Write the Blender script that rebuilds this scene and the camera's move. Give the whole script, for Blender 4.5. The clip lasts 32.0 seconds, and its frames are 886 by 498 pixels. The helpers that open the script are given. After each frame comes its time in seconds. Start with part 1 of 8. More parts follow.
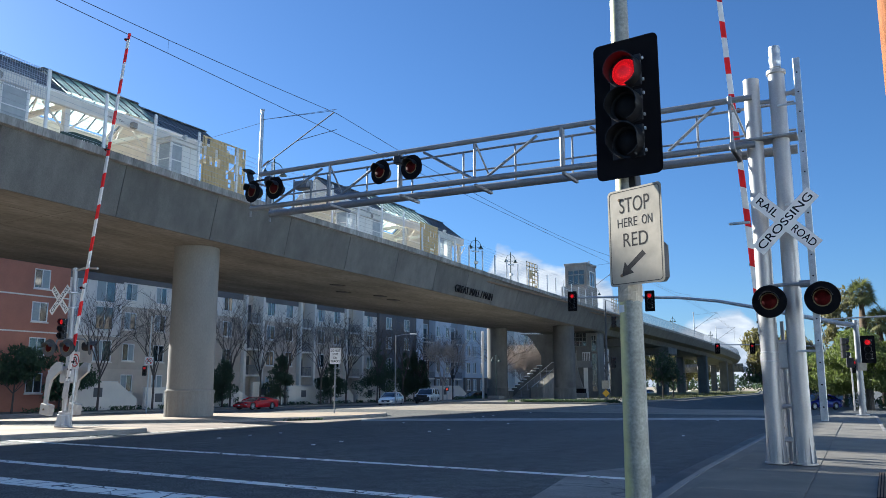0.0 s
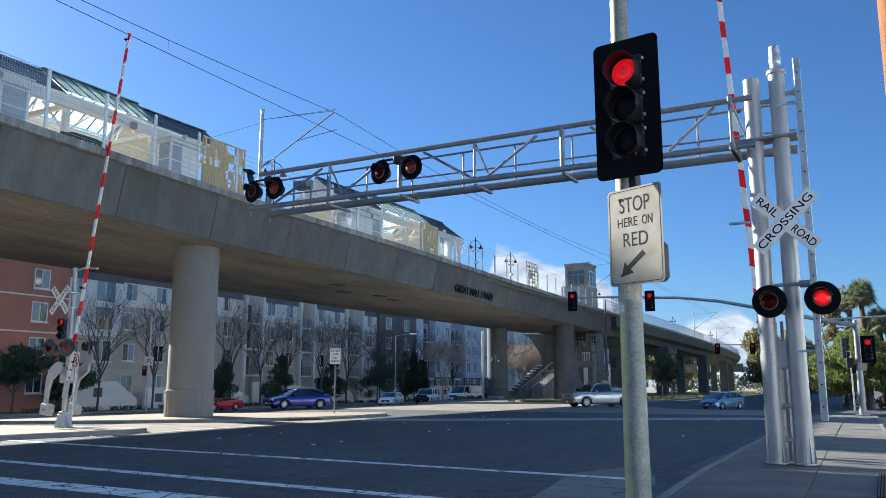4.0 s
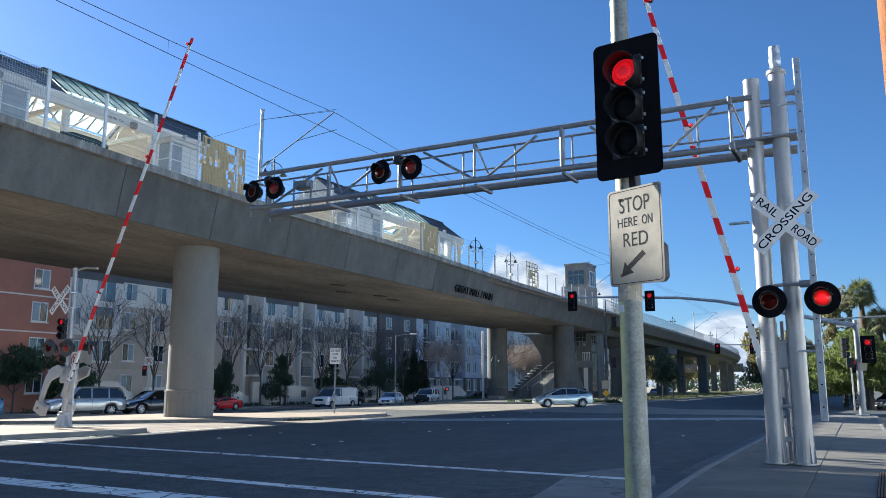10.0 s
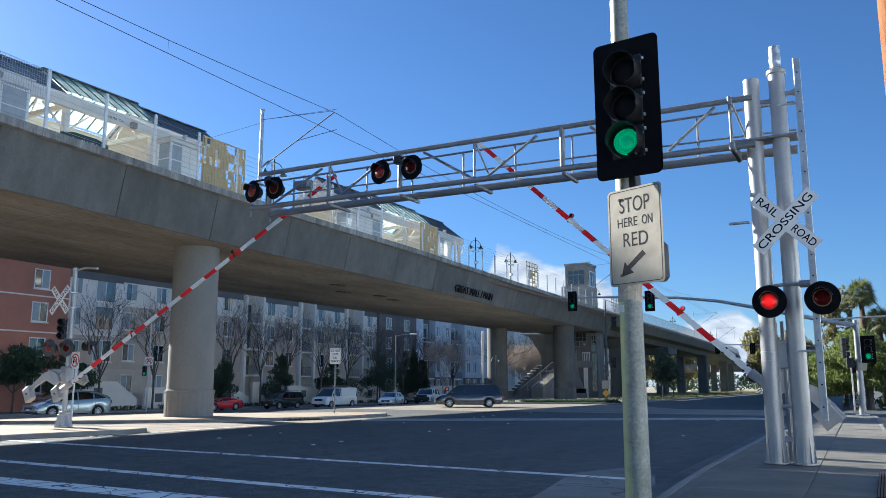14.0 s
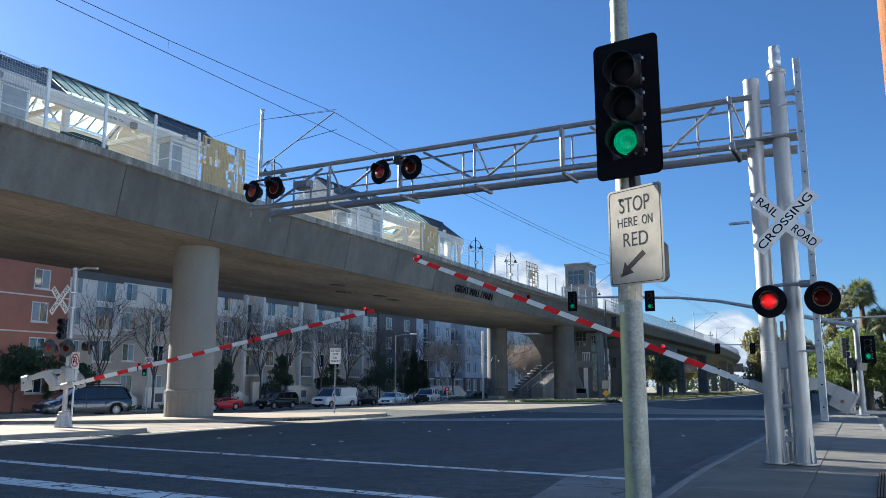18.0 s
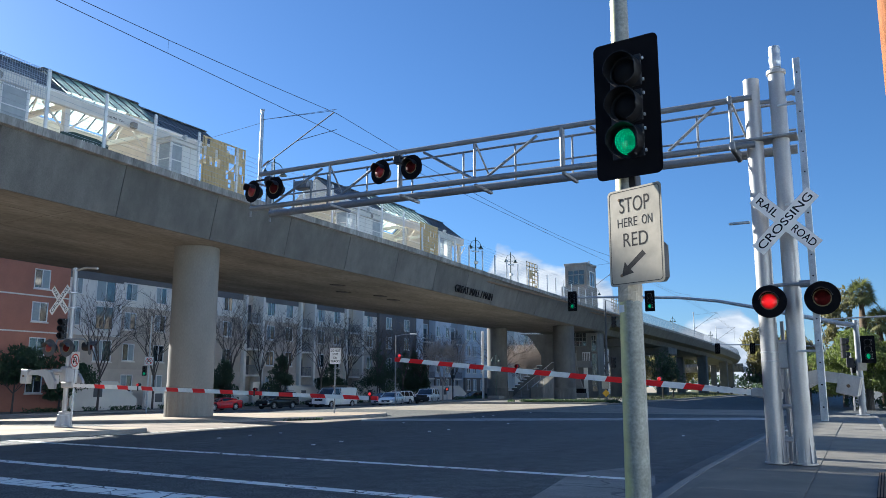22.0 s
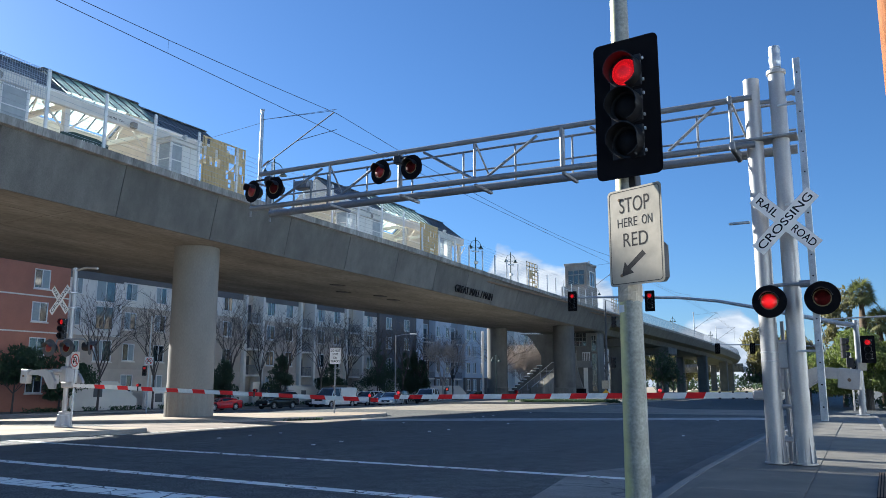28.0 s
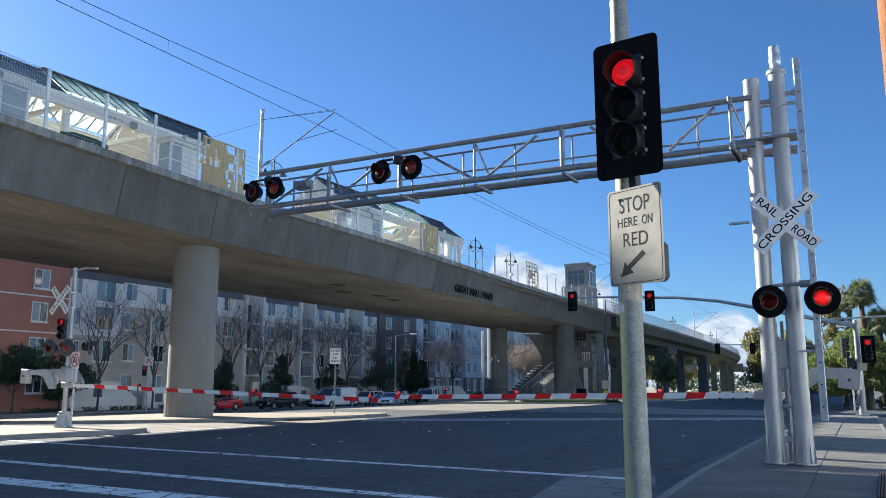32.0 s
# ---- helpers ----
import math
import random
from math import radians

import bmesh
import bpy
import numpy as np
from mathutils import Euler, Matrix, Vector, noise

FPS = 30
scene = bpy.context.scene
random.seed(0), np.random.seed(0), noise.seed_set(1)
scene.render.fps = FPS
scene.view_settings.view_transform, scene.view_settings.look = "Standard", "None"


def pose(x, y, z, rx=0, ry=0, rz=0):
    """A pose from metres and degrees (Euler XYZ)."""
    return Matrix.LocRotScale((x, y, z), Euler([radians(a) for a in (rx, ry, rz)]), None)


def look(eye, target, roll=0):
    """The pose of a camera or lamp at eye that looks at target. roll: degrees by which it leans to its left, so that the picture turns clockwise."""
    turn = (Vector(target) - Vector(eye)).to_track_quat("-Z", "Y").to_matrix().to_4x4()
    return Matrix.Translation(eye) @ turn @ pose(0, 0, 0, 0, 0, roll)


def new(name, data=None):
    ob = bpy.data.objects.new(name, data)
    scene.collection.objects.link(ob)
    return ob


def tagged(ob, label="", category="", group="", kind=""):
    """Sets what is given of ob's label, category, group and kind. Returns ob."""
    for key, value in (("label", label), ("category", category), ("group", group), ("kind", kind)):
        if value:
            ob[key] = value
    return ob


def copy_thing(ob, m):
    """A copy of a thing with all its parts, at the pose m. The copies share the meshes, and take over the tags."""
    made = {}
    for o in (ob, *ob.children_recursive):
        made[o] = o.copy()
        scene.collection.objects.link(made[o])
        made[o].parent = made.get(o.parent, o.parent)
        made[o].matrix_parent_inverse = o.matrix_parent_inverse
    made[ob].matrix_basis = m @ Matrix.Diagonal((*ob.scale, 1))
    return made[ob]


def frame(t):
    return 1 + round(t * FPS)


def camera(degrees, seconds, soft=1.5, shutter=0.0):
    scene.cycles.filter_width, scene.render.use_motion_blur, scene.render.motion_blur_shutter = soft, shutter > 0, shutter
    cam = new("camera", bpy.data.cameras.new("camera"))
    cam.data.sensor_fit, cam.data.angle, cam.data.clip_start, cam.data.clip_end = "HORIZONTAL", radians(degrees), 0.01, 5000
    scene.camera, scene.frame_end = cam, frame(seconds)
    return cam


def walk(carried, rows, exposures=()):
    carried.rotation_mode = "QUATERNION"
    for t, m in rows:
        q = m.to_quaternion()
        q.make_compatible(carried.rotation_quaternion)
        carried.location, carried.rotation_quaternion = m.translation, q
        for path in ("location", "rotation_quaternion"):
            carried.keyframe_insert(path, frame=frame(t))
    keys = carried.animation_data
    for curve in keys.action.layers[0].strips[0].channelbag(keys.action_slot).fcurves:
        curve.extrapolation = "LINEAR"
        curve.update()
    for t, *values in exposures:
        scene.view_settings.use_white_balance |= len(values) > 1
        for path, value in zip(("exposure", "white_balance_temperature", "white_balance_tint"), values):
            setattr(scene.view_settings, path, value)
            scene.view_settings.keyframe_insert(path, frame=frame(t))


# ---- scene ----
D = math.degrees(2 * math.atan(784 / 1400))
cam = camera(D, 32.0, soft=0.5)
EYE = pose(0, 0, 1.57, 90 + 9.85, 0, 29)
walk(cam, [(0.0, EYE), (32.0, EYE)], [(0.0, 1.55, 5950, 8), (32.0, 1.55, 5950, 8)])

# ---- light ----
SUN_AZ, SUN_EL = -79.0, 23.0  # degrees, azimuth from +Y towards +X
world = bpy.data.worlds.new("sky")
scene.world = world
world.use_nodes = True
wn = world.node_tree
sky = wn.nodes.new("ShaderNodeTexSky")
sky.sky_type = "NISHITA"
sky.sun_disc = False
sky.sun_elevation, sky.sun_rotation = radians(SUN_EL), radians(SUN_AZ)
sky.altitude, sky.air_density, sky.dust_density, sky.ozone_density = 0, 1.0, 0.36, 8.0
wn.links.new(sky.outputs[0], wn.nodes["Background"].inputs[0])
wn.nodes["Background"].inputs[1].default_value = 0.05
sun = new("sun", bpy.data.lights.new("sun", "SUN"))
sun.data.energy, sun.data.angle, sun.data.color = 5.0, radians(0.53), (1.0, 0.93, 0.82)
sd = Vector((math.sin(radians(SUN_AZ)) * math.cos(radians(SUN_EL)), math.cos(radians(SUN_AZ)) * math.cos(radians(SUN_EL)), math.sin(radians(SUN_EL))))
sun.matrix_basis = look(sd * 100, (0, 0, 0))


# ---- materials ----
def mat(name, col, rough=0.6, metal=0.0, var=0.25, scale=3.0, bump=0.1, bscale=60.0, col2=None, stretch=(1, 1, 1), coat=0.0, rnd=0.0, spec=0.5, emit=None, power=0.0, dots=False, cracks=None, streak=None, beam=0.0, grit=None):
    """A surface with two scales of colour variation (broad stains, fine grain), grain relief and uneven gloss."""
    m = bpy.data.materials.new(name)
    m.use_nodes = True
    nt = m.node_tree
    b = nt.nodes["Principled BSDF"]
    N = nt.nodes.new
    L = nt.links.new
    tc, mp, oi = N("ShaderNodeTexCoord"), N("ShaderNodeMapping"), N("ShaderNodeObjectInfo")
    mp.inputs["Scale"].default_value = stretch
    sh = N("ShaderNodeVectorMath")
    sh.operation = "ADD"
    cmb = N("ShaderNodeMath")
    cmb.operation = "MULTIPLY"
    cmb.inputs[1].default_value = 37.0
    L(oi.outputs["Random"], cmb.inputs[0])
    L(tc.outputs["Object"], sh.inputs[0])
    L(cmb.outputs[0], sh.inputs[1])
    L(sh.outputs[0], mp.inputs[0])
    n1, n2 = N("ShaderNodeTexNoise"), N("ShaderNodeTexNoise")
    n1.inputs["Scale"].default_value, n1.inputs["Detail"].default_value, n1.inputs["Roughness"].default_value = scale, 6, 0.62
    n2.inputs["Scale"].default_value, n2.inputs["Detail"].default_value = bscale, 3
    for n in (n1, n2):
        L(mp.outputs[0], n.inputs["Vector"])
    c2 = col2 or tuple(c * (1 - var) for c in col)
    hi = tuple(min(1, c * (1 + var * 0.5)) for c in col)
    ramp = N("ShaderNodeValToRGB")
    ramp.color_ramp.elements[0].position, ramp.color_ramp.elements[1].position = 0.3, 0.72
    ramp.color_ramp.elements[0].color, ramp.color_ramp.elements[1].color = (*c2, 1), (*hi, 1)
    L(n1.outputs[0], ramp.inputs[0])
    mx = N("ShaderNodeMix")
    mx.data_type, mx.blend_type = "RGBA", "OVERLAY"
    mx.inputs[0].default_value = min(1, var * 1.2)
    L(ramp.outputs[0], mx.inputs[6])
    L(n2.outputs[0], mx.inputs[7])
    last = mx.outputs[2]
    if rnd:
        hs = N("ShaderNodeHueSaturation")
        mr = N("ShaderNodeMapRange")
        mr.inputs[3].default_value, mr.inputs[4].default_value = 1 - rnd, 1 + rnd
        L(oi.outputs["Random"], mr.inputs[0])
        L(mr.outputs[0], hs.inputs["Value"])
        L(last, hs.inputs["Color"])
        last = hs.outputs[0]
    if streak:
        ms, ns, sr, sm = N("ShaderNodeMapping"), N("ShaderNodeTexNoise"), N("ShaderNodeMapRange"), N("ShaderNodeMix")
        ms.inputs["Scale"].default_value = streak[0]
        ns.inputs["Scale"].default_value, ns.inputs["Detail"].default_value, ns.inputs["Roughness"].default_value = 1.0, 8, 0.7
        L(sh.outputs[0], ms.inputs[0])
        L(ms.outputs[0], ns.inputs["Vector"])
        sr.inputs[1].default_value, sr.inputs[2].default_value = 0.32, 0.68
        sr.inputs[3].default_value, sr.inputs[4].default_value = streak[1], streak[2]
        L(ns.outputs[0], sr.inputs[0])
        sm.data_type, sm.blend_type = "RGBA", "MULTIPLY"
        sm.inputs[0].default_value = 1.0
        L(last, sm.inputs[6])
        L(sr.outputs[0], sm.inputs[7])
        last = sm.outputs[2]
    if grit:
        ng, gr_, gm_ = N("ShaderNodeTexNoise"), N("ShaderNodeMapRange"), N("ShaderNodeMix")
        ng.inputs["Scale"].default_value, ng.inputs["Detail"].default_value = grit[0], 2
        L(sh.outputs[0], ng.inputs["Vector"])
        gr_.inputs[1].default_value, gr_.inputs[2].default_value = 0.35, 0.68
        gr_.inputs[3].default_value, gr_.inputs[4].default_value = grit[1], grit[2]
        L(ng.outputs[0], gr_.inputs[0])
        gm_.data_type, gm_.blend_type = "RGBA", "MULTIPLY"
        gm_.inputs[0].default_value = 1.0
        L(last, gm_.inputs[6])
        L(gr_.outputs[0], gm_.inputs[7])
        last = gm_.outputs[2]
    if cracks:
        vc, cm, cx = N("ShaderNodeTexVoronoi"), N("ShaderNodeMapRange"), N("ShaderNodeMix")
        vc.feature = "DISTANCE_TO_EDGE"
        vc.inputs["Scale"].default_value = cracks[0]
        wv, wa = N("ShaderNodeTexNoise"), N("ShaderNodeVectorMath")
        wv.inputs["Scale"].default_value = cracks[0] * 2.5
        wa.operation = "MULTIPLY_ADD"
        wa.inputs[1].default_value = (0.5 / cracks[0],) * 3
        L(mp.outputs[0], wv.inputs["Vector"])
        L(wv.outputs["Color"], wa.inputs[0])
        L(mp.outputs[0], wa.inputs[2])
        L(wa.outputs[0], vc.inputs["Vector"])
        cm.inputs[1].default_value, cm.inputs[2].default_value = cracks[1] * 0.5, cracks[1]
        cm.inputs[3].default_value, cm.inputs[4].default_value = cracks[2], 0.0
        L(vc.outputs[0], cm.inputs[0])
        cx.data_type = "RGBA"
        cx.inputs[7].default_value = (0.03, 0.03, 0.032, 1)
        L(cm.outputs[0], cx.inputs[0])
        L(last, cx.inputs[6])
        last = cx.outputs[2]
    L(last, b.inputs["Base Color"])
    rr = N("ShaderNodeMapRange")
    rr.inputs[3].default_value, rr.inputs[4].default_value = max(0.03, rough - 0.12 * rough), min(1, rough + 0.2 * rough)
    L(n1.outputs[0], rr.inputs[0])
    L(rr.outputs[0], b.inputs["Roughness"])
    b.inputs["Metallic"].default_value = metal
    b.inputs["Coat Weight"].default_value = coat
    b.inputs["Coat Roughness"].default_value = 0.06
    b.inputs["Specular IOR Level"].default_value = spec
    if bump:
        bp = N("ShaderNodeBump")
        bp.inputs["Strength"].default_value, bp.inputs["Distance"].default_value = bump, 0.02
        L(n2.outputs[0], bp.inputs["Height"])
        L(bp.outputs[0], b.inputs["Normal"])
    if emit:
        b.inputs["Emission Color"].default_value = (*emit, 1)
        b.inputs["Emission Strength"].default_value = power
        vo, dr = N("ShaderNodeTexVoronoi"), N("ShaderNodeMapRange")
        vo.inputs["Scale"].default_value = 64.0 if dots else 30.0
        vo.inputs["Randomness"].default_value = 0.25
        L(tc.outputs["Object"], vo.inputs["Vector"])
        dr.inputs[1].default_value, dr.inputs[2].default_value = 0.15, 0.5
        dr.inputs[3].default_value, dr.inputs[4].default_value = power * (2.2 if dots else 1.15), power * (0.42 if dots else 0.85)
        L(vo.outputs["Distance"], dr.inputs[0])
        last = dr.outputs[0]
        if beam:
            sp_, pw, ml, flat = N("ShaderNodeVectorMath"), N("ShaderNodeMapRange"), N("ShaderNodeMath"), N("ShaderNodeVectorMath")
            flat.operation, flat.inputs[1].default_value = "MULTIPLY", (1, 0, 1)
            sp_.operation = "LENGTH"
            L(tc.outputs["Object"], flat.inputs[0])
            L(flat.outputs[0], sp_.inputs[0])
            pw.interpolation_type = "SMOOTHSTEP"
            pw.inputs[1].default_value, pw.inputs[2].default_value = beam * 0.25, beam
            pw.inputs[3].default_value, pw.inputs[4].default_value = 1.6, 0.28
            L(sp_.outputs["Value"], pw.inputs[0])
            ml.operation = "MULTIPLY"
            L(last, ml.inputs[0])
            L(pw.outputs[0], ml.inputs[1])
            last = ml.outputs[0]
        L(last, b.inputs["Emission Strength"])
    return m


def glass(name, tint=(0.8, 0.9, 0.9), rough=0.03, clear=0.6, dirt=None):
    """Thin pane: part see-through, part mirror; dirt: a patchy white film that glows when lit from behind."""
    m = bpy.data.materials.new(name)
    m.use_nodes = True
    nt = m.node_tree
    b = nt.nodes["Principled BSDF"]
    tr, mix = nt.nodes.new("ShaderNodeBsdfTransparent"), nt.nodes.new("ShaderNodeMixShader")
    tr.inputs[0].default_value = (*tint, 1)
    b.inputs["Base Color"].default_value = (*tint, 1)
    b.inputs["Roughness"].default_value = rough
    mix.inputs[0].default_value = 1 - clear
    nt.links.new(tr.outputs[0], mix.inputs[1])
    nt.links.new(b.outputs[0], mix.inputs[2])
    last = mix.outputs[0]
    if dirt:
        tl, m2, nz, rp, tc = (nt.nodes.new(k) for k in ("ShaderNodeBsdfTranslucent", "ShaderNodeMixShader", "ShaderNodeTexNoise", "ShaderNodeMapRange", "ShaderNodeTexCoord"))
        tl.inputs[0].default_value = (*(dirt[3] if len(dirt) > 3 else (0.86, 0.88, 0.86)), 1)
        nz.inputs["Scale"].default_value, nz.inputs["Detail"].default_value = dirt[0], 6
        rp.inputs[1].default_value, rp.inputs[2].default_value = 0.42, 0.62
        rp.inputs[3].default_value, rp.inputs[4].default_value = dirt[1], dirt[2]
        nt.links.new(tc.outputs["Object"], nz.inputs["Vector"])
        nt.links.new(nz.outputs[0], rp.inputs[0])
        nt.links.new(rp.outputs[0], m2.inputs[0])
        nt.links.new(last, m2.inputs[1])
        nt.links.new(tl.outputs[0], m2.inputs[2])
        last = m2.outputs[0]
    nt.links.new(last, nt.nodes["Material Output"].inputs[0])
    return m


def leafmat(name, col, col2, scale=0.8):
    """A leaf surface: part of the light passes through."""
    m = mat(name, col, 0.55, var=0.5, scale=scale, bump=0, col2=col2)
    nt = m.node_tree
    b = nt.nodes["Principled BSDF"]
    tl, mx = nt.nodes.new("ShaderNodeBsdfTranslucent"), nt.nodes.new("ShaderNodeMixShader")
    tl.inputs[0].default_value = (col[0] * 1.3, col[1] * 1.4, col[2], 1)
    mx.inputs[0].default_value = 0.42
    nt.links.new(b.outputs[0], mx.inputs[1])
    nt.links.new(tl.outputs[0], mx.inputs[2])
    nt.links.new(mx.outputs[0], nt.nodes["Material Output"].inputs[0])
    return m


M = {
    "asphalt": mat("asphalt", (0.104, 0.11, 0.101), 0.78, var=0.6, scale=3.0, bump=0.9, bscale=70, col2=(0.058, 0.061, 0.058), cracks=(0.32, 0.012, 0.3), streak=((0.5, 0.12, 1), 0.78, 1.2), grit=(30.0, 0.45, 1.7)),
    "gap": mat("brown_sunlit_tone_pavement", (0.31, 0.25, 0.19), 0.85, var=0.4, scale=0.8, bump=0.4, bscale=40, streak=((0.3, 1.6, 1), 0.65, 1.15)),
    "asphalt_light": mat("sun_bleached_asphalt", (0.27, 0.25, 0.215), 0.7, var=0.4, scale=0.5, bump=0.7, bscale=30, cracks=(0.3, 0.01, 0.6), streak=((0.5, 1.2, 1), 0.75, 1.2)),
    "junction": mat("sunlit_tone_junction_asphalt", (0.32, 0.28, 0.22), 0.75, var=0.35, scale=0.6, bump=0.7, bscale=30, cracks=(0.3, 0.01, 0.6), streak=((0.5, 1.2, 1), 0.75, 1.15)),
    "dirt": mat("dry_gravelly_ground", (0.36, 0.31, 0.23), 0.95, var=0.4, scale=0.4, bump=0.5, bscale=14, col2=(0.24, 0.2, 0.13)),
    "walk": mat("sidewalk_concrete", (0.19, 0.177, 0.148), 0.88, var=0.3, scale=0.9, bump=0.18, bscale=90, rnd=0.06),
    # lit copy of the sidewalk concrete: sunlight is put into this paler colour
    "walk_sunlit": mat("sunlit_tone_concrete", (0.4, 0.315, 0.225), 0.88, var=0.3, scale=0.7, bump=0.2, bscale=70),
    "gutter": mat("gutter_concrete", (0.2, 0.19, 0.165), 0.9, var=0.3, scale=1.1, bump=0.3, bscale=60, streak=((0.8, 0.25, 1), 0.7, 1.15)),
    "kerb": mat("kerb_concrete", (0.3, 0.285, 0.255), 0.9, var=0.25, scale=1.2, bump=0.25, bscale=60),
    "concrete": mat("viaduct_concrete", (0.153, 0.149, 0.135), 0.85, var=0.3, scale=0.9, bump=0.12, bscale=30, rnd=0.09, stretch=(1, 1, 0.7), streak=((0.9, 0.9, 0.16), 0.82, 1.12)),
    "soffit": mat("board_marked_concrete", (0.25, 0.235, 0.21), 0.85, var=0.4, scale=0.7, bump=0.2, bscale=9, stretch=(0.7, 0.22, 1), streak=((0.25, 0.1, 1), 0.75, 1.15)),
    "formline": mat("stained_form_joint", (0.12, 0.105, 0.085), 0.9, var=0.5, scale=1.5, bump=0.1),
    "column": mat("column_concrete", (0.243, 0.236, 0.216), 0.82, var=0.16, scale=0.6, bump=0.15, bscale=26, stretch=(1, 1, 0.35)),
    "lip": mat("stained_coping", (0.38, 0.37, 0.345), 0.85, var=0.45, scale=1.2, bump=0.2, bscale=20, stretch=(1, 1, 0.2), col2=(0.17, 0.165, 0.15), streak=((2.2, 2.2, 0.1), 0.55, 1.15)),
    "paint_line": mat("worn_road_paint", (0.97, 0.95, 0.86), 0.8, var=0.06, scale=2.2, bump=0.2, bscale=50, cracks=(1.6, 0.03, 0.95)),
    "paint_faded": mat("faded_road_paint", (0.5, 0.5, 0.47), 0.8, var=0.4, scale=1.2, bump=0.2, bscale=50, streak=((1.2, 1.2, 1), 0.6, 1.1)),
    "galv": mat("galvanised_steel", (0.55, 0.57, 0.58), 0.42, 0.75, var=0.3, scale=4, bump=0.05, bscale=60),
    "alu": mat("aluminium_paint", (0.46, 0.45, 0.44), 0.38, 0.35, var=0.14, scale=1.2, bump=0.02, bscale=40, streak=((5.0, 5.0, 0.8), 0.86, 1.06)),
    "gantry": mat("grey_gantry_steel", (0.27, 0.283, 0.297), 0.45, 0.35, var=0.22, scale=3, bump=0.05, bscale=40),
    "oldpole": mat("moss_lit_galvanised_pole", (0.29, 0.305, 0.285), 0.5, 0.35, var=0.4, scale=2.5, bump=0.06, bscale=40, col2=(0.19, 0.2, 0.18), streak=((4.0, 4.0, 0.7), 0.75, 1.12)),
    "black": mat("black_powder_coat", (0.012, 0.012, 0.014), 0.5, var=0.2, scale=8, bump=0.04),
    "matblack": mat("flat_black", (0.006, 0.006, 0.008), 0.9, var=0.1, bump=0, spec=0.12),
    "white": mat("white_paint", (0.84, 0.83, 0.8), 0.5, var=0.1, scale=3, bump=0.04),
    "signwhite": mat("sign_face_white", (0.46, 0.405, 0.31), 0.5, var=0.14, scale=5, bump=0.12, bscale=9),
    "ink": mat("sign_ink", (0.012, 0.012, 0.014), 0.85, var=0.1, bump=0, spec=0.15),
    "signink": mat("faded_sign_ink", (0.075, 0.07, 0.066), 0.85, var=0.3, scale=8, bump=0, spec=0.15),
    "signred": mat("sign_red", (0.55, 0.03, 0.03), 0.45, var=0.1, bump=0),
    "armred": mat("reflective_red_tape", (0.86, 0.022, 0.025), 0.5, var=0.1, scale=6, bump=0.02, spec=0.2),
    "armwhite": mat("reflective_white_tape", (0.88, 0.87, 0.83), 0.4, var=0.1, scale=6, bump=0.02),
    "lens_off": mat("dark_red_lens", (0.06, 0.004, 0.004), 0.7, var=0.3, scale=30, bump=0.2, bscale=120, spec=0.08),
    "lens_red": mat("lit_red_lens", (0.4, 0.01, 0.01), 0.3, bump=0, emit=(1.0, 0.01, 0.012), power=0.25, beam=0.15),
    "lens_dim": mat("lit_red_lens_off_axis", (0.12, 0.005, 0.005), 0.3, bump=0, emit=(1.0, 0.02, 0.03), power=0.012),
    "led_red": mat("lit_red_led", (0.4, 0.01, 0.01), 0.3, bump=0, emit=(1.0, 0.008, 0.016), power=0.25, dots=True),
    "led_amber": mat("lit_amber_led", (0.4, 0.1, 0.01), 0.3, bump=0, emit=(1.0, 0.15, 0.012), power=0.13, dots=True),
    "led_green": mat("lit_green_led", (0.01, 0.3, 0.12), 0.3, bump=0, emit=(0.0, 0.55, 0.22), power=0.2, dots=True),
    "lens_arm": mat("lit_gate_lamp", (0.3, 0.01, 0.01), 0.3, bump=0, emit=(1.0, 0.03, 0.035), power=0.25),
    "lens_grey": mat("unlit_signal_lens", (0.008, 0.008, 0.009), 0.5, var=0.3, scale=40, bump=0.3, bscale=150, spec=0.15),
    "rubber": mat("tyre_rubber", (0.015, 0.015, 0.016), 0.8, var=0.2, scale=10, bump=0.1),
    "rim": mat("alloy_rim", (0.7, 0.7, 0.7), 0.35, 0.4, var=0.2, scale=10, bump=0),
    "carglass": mat("dark_car_glass", (0.012, 0.014, 0.015), 0.05, var=0.1, bump=0, spec=0.75),
    "headlight": mat("clear_headlight", (0.6, 0.62, 0.64), 0.12, 0.4, var=0.2, scale=20, bump=0, coat=0.6),
    "tail": mat("red_tail_lamp", (0.35, 0.01, 0.01), 0.2, var=0.2, bump=0, coat=0.6),
    "plastic": mat("black_plastic_trim", (0.02, 0.02, 0.022), 0.55, var=0.2, bump=0.05),
    "roofing": mat("slate_blue_metal_roof", (0.16, 0.163, 0.165), 0.5, 0.3, var=0.2, scale=2, bump=0.08),
    "canopy": mat("cream_painted_steel", (0.72, 0.69, 0.62), 0.5, var=0.1, scale=2, bump=0.05),
    "tan": mat("tan_screen_panel", (0.62, 0.46, 0.23), 0.6, var=0.15, scale=3, bump=0.08),
    "green": mat("dark_green_steel", (0.035, 0.07, 0.055), 0.5, var=0.2, scale=6, bump=0.05),
    "palm_trunk": mat("shaggy_palm_trunk", (0.11, 0.075, 0.045), 0.95, var=0.5, scale=5, bump=0.8, bscale=14, stretch=(1, 1, 2.5)),
    "pale_concrete": mat("pale_tower_concrete", (0.34, 0.325, 0.3), 0.85, var=0.25, scale=0.9, bump=0.12, bscale=26, streak=((0.9, 0.9, 0.14), 0.7, 1.15)),
    # paler copy of the bark; sun on the twigs is in its colour
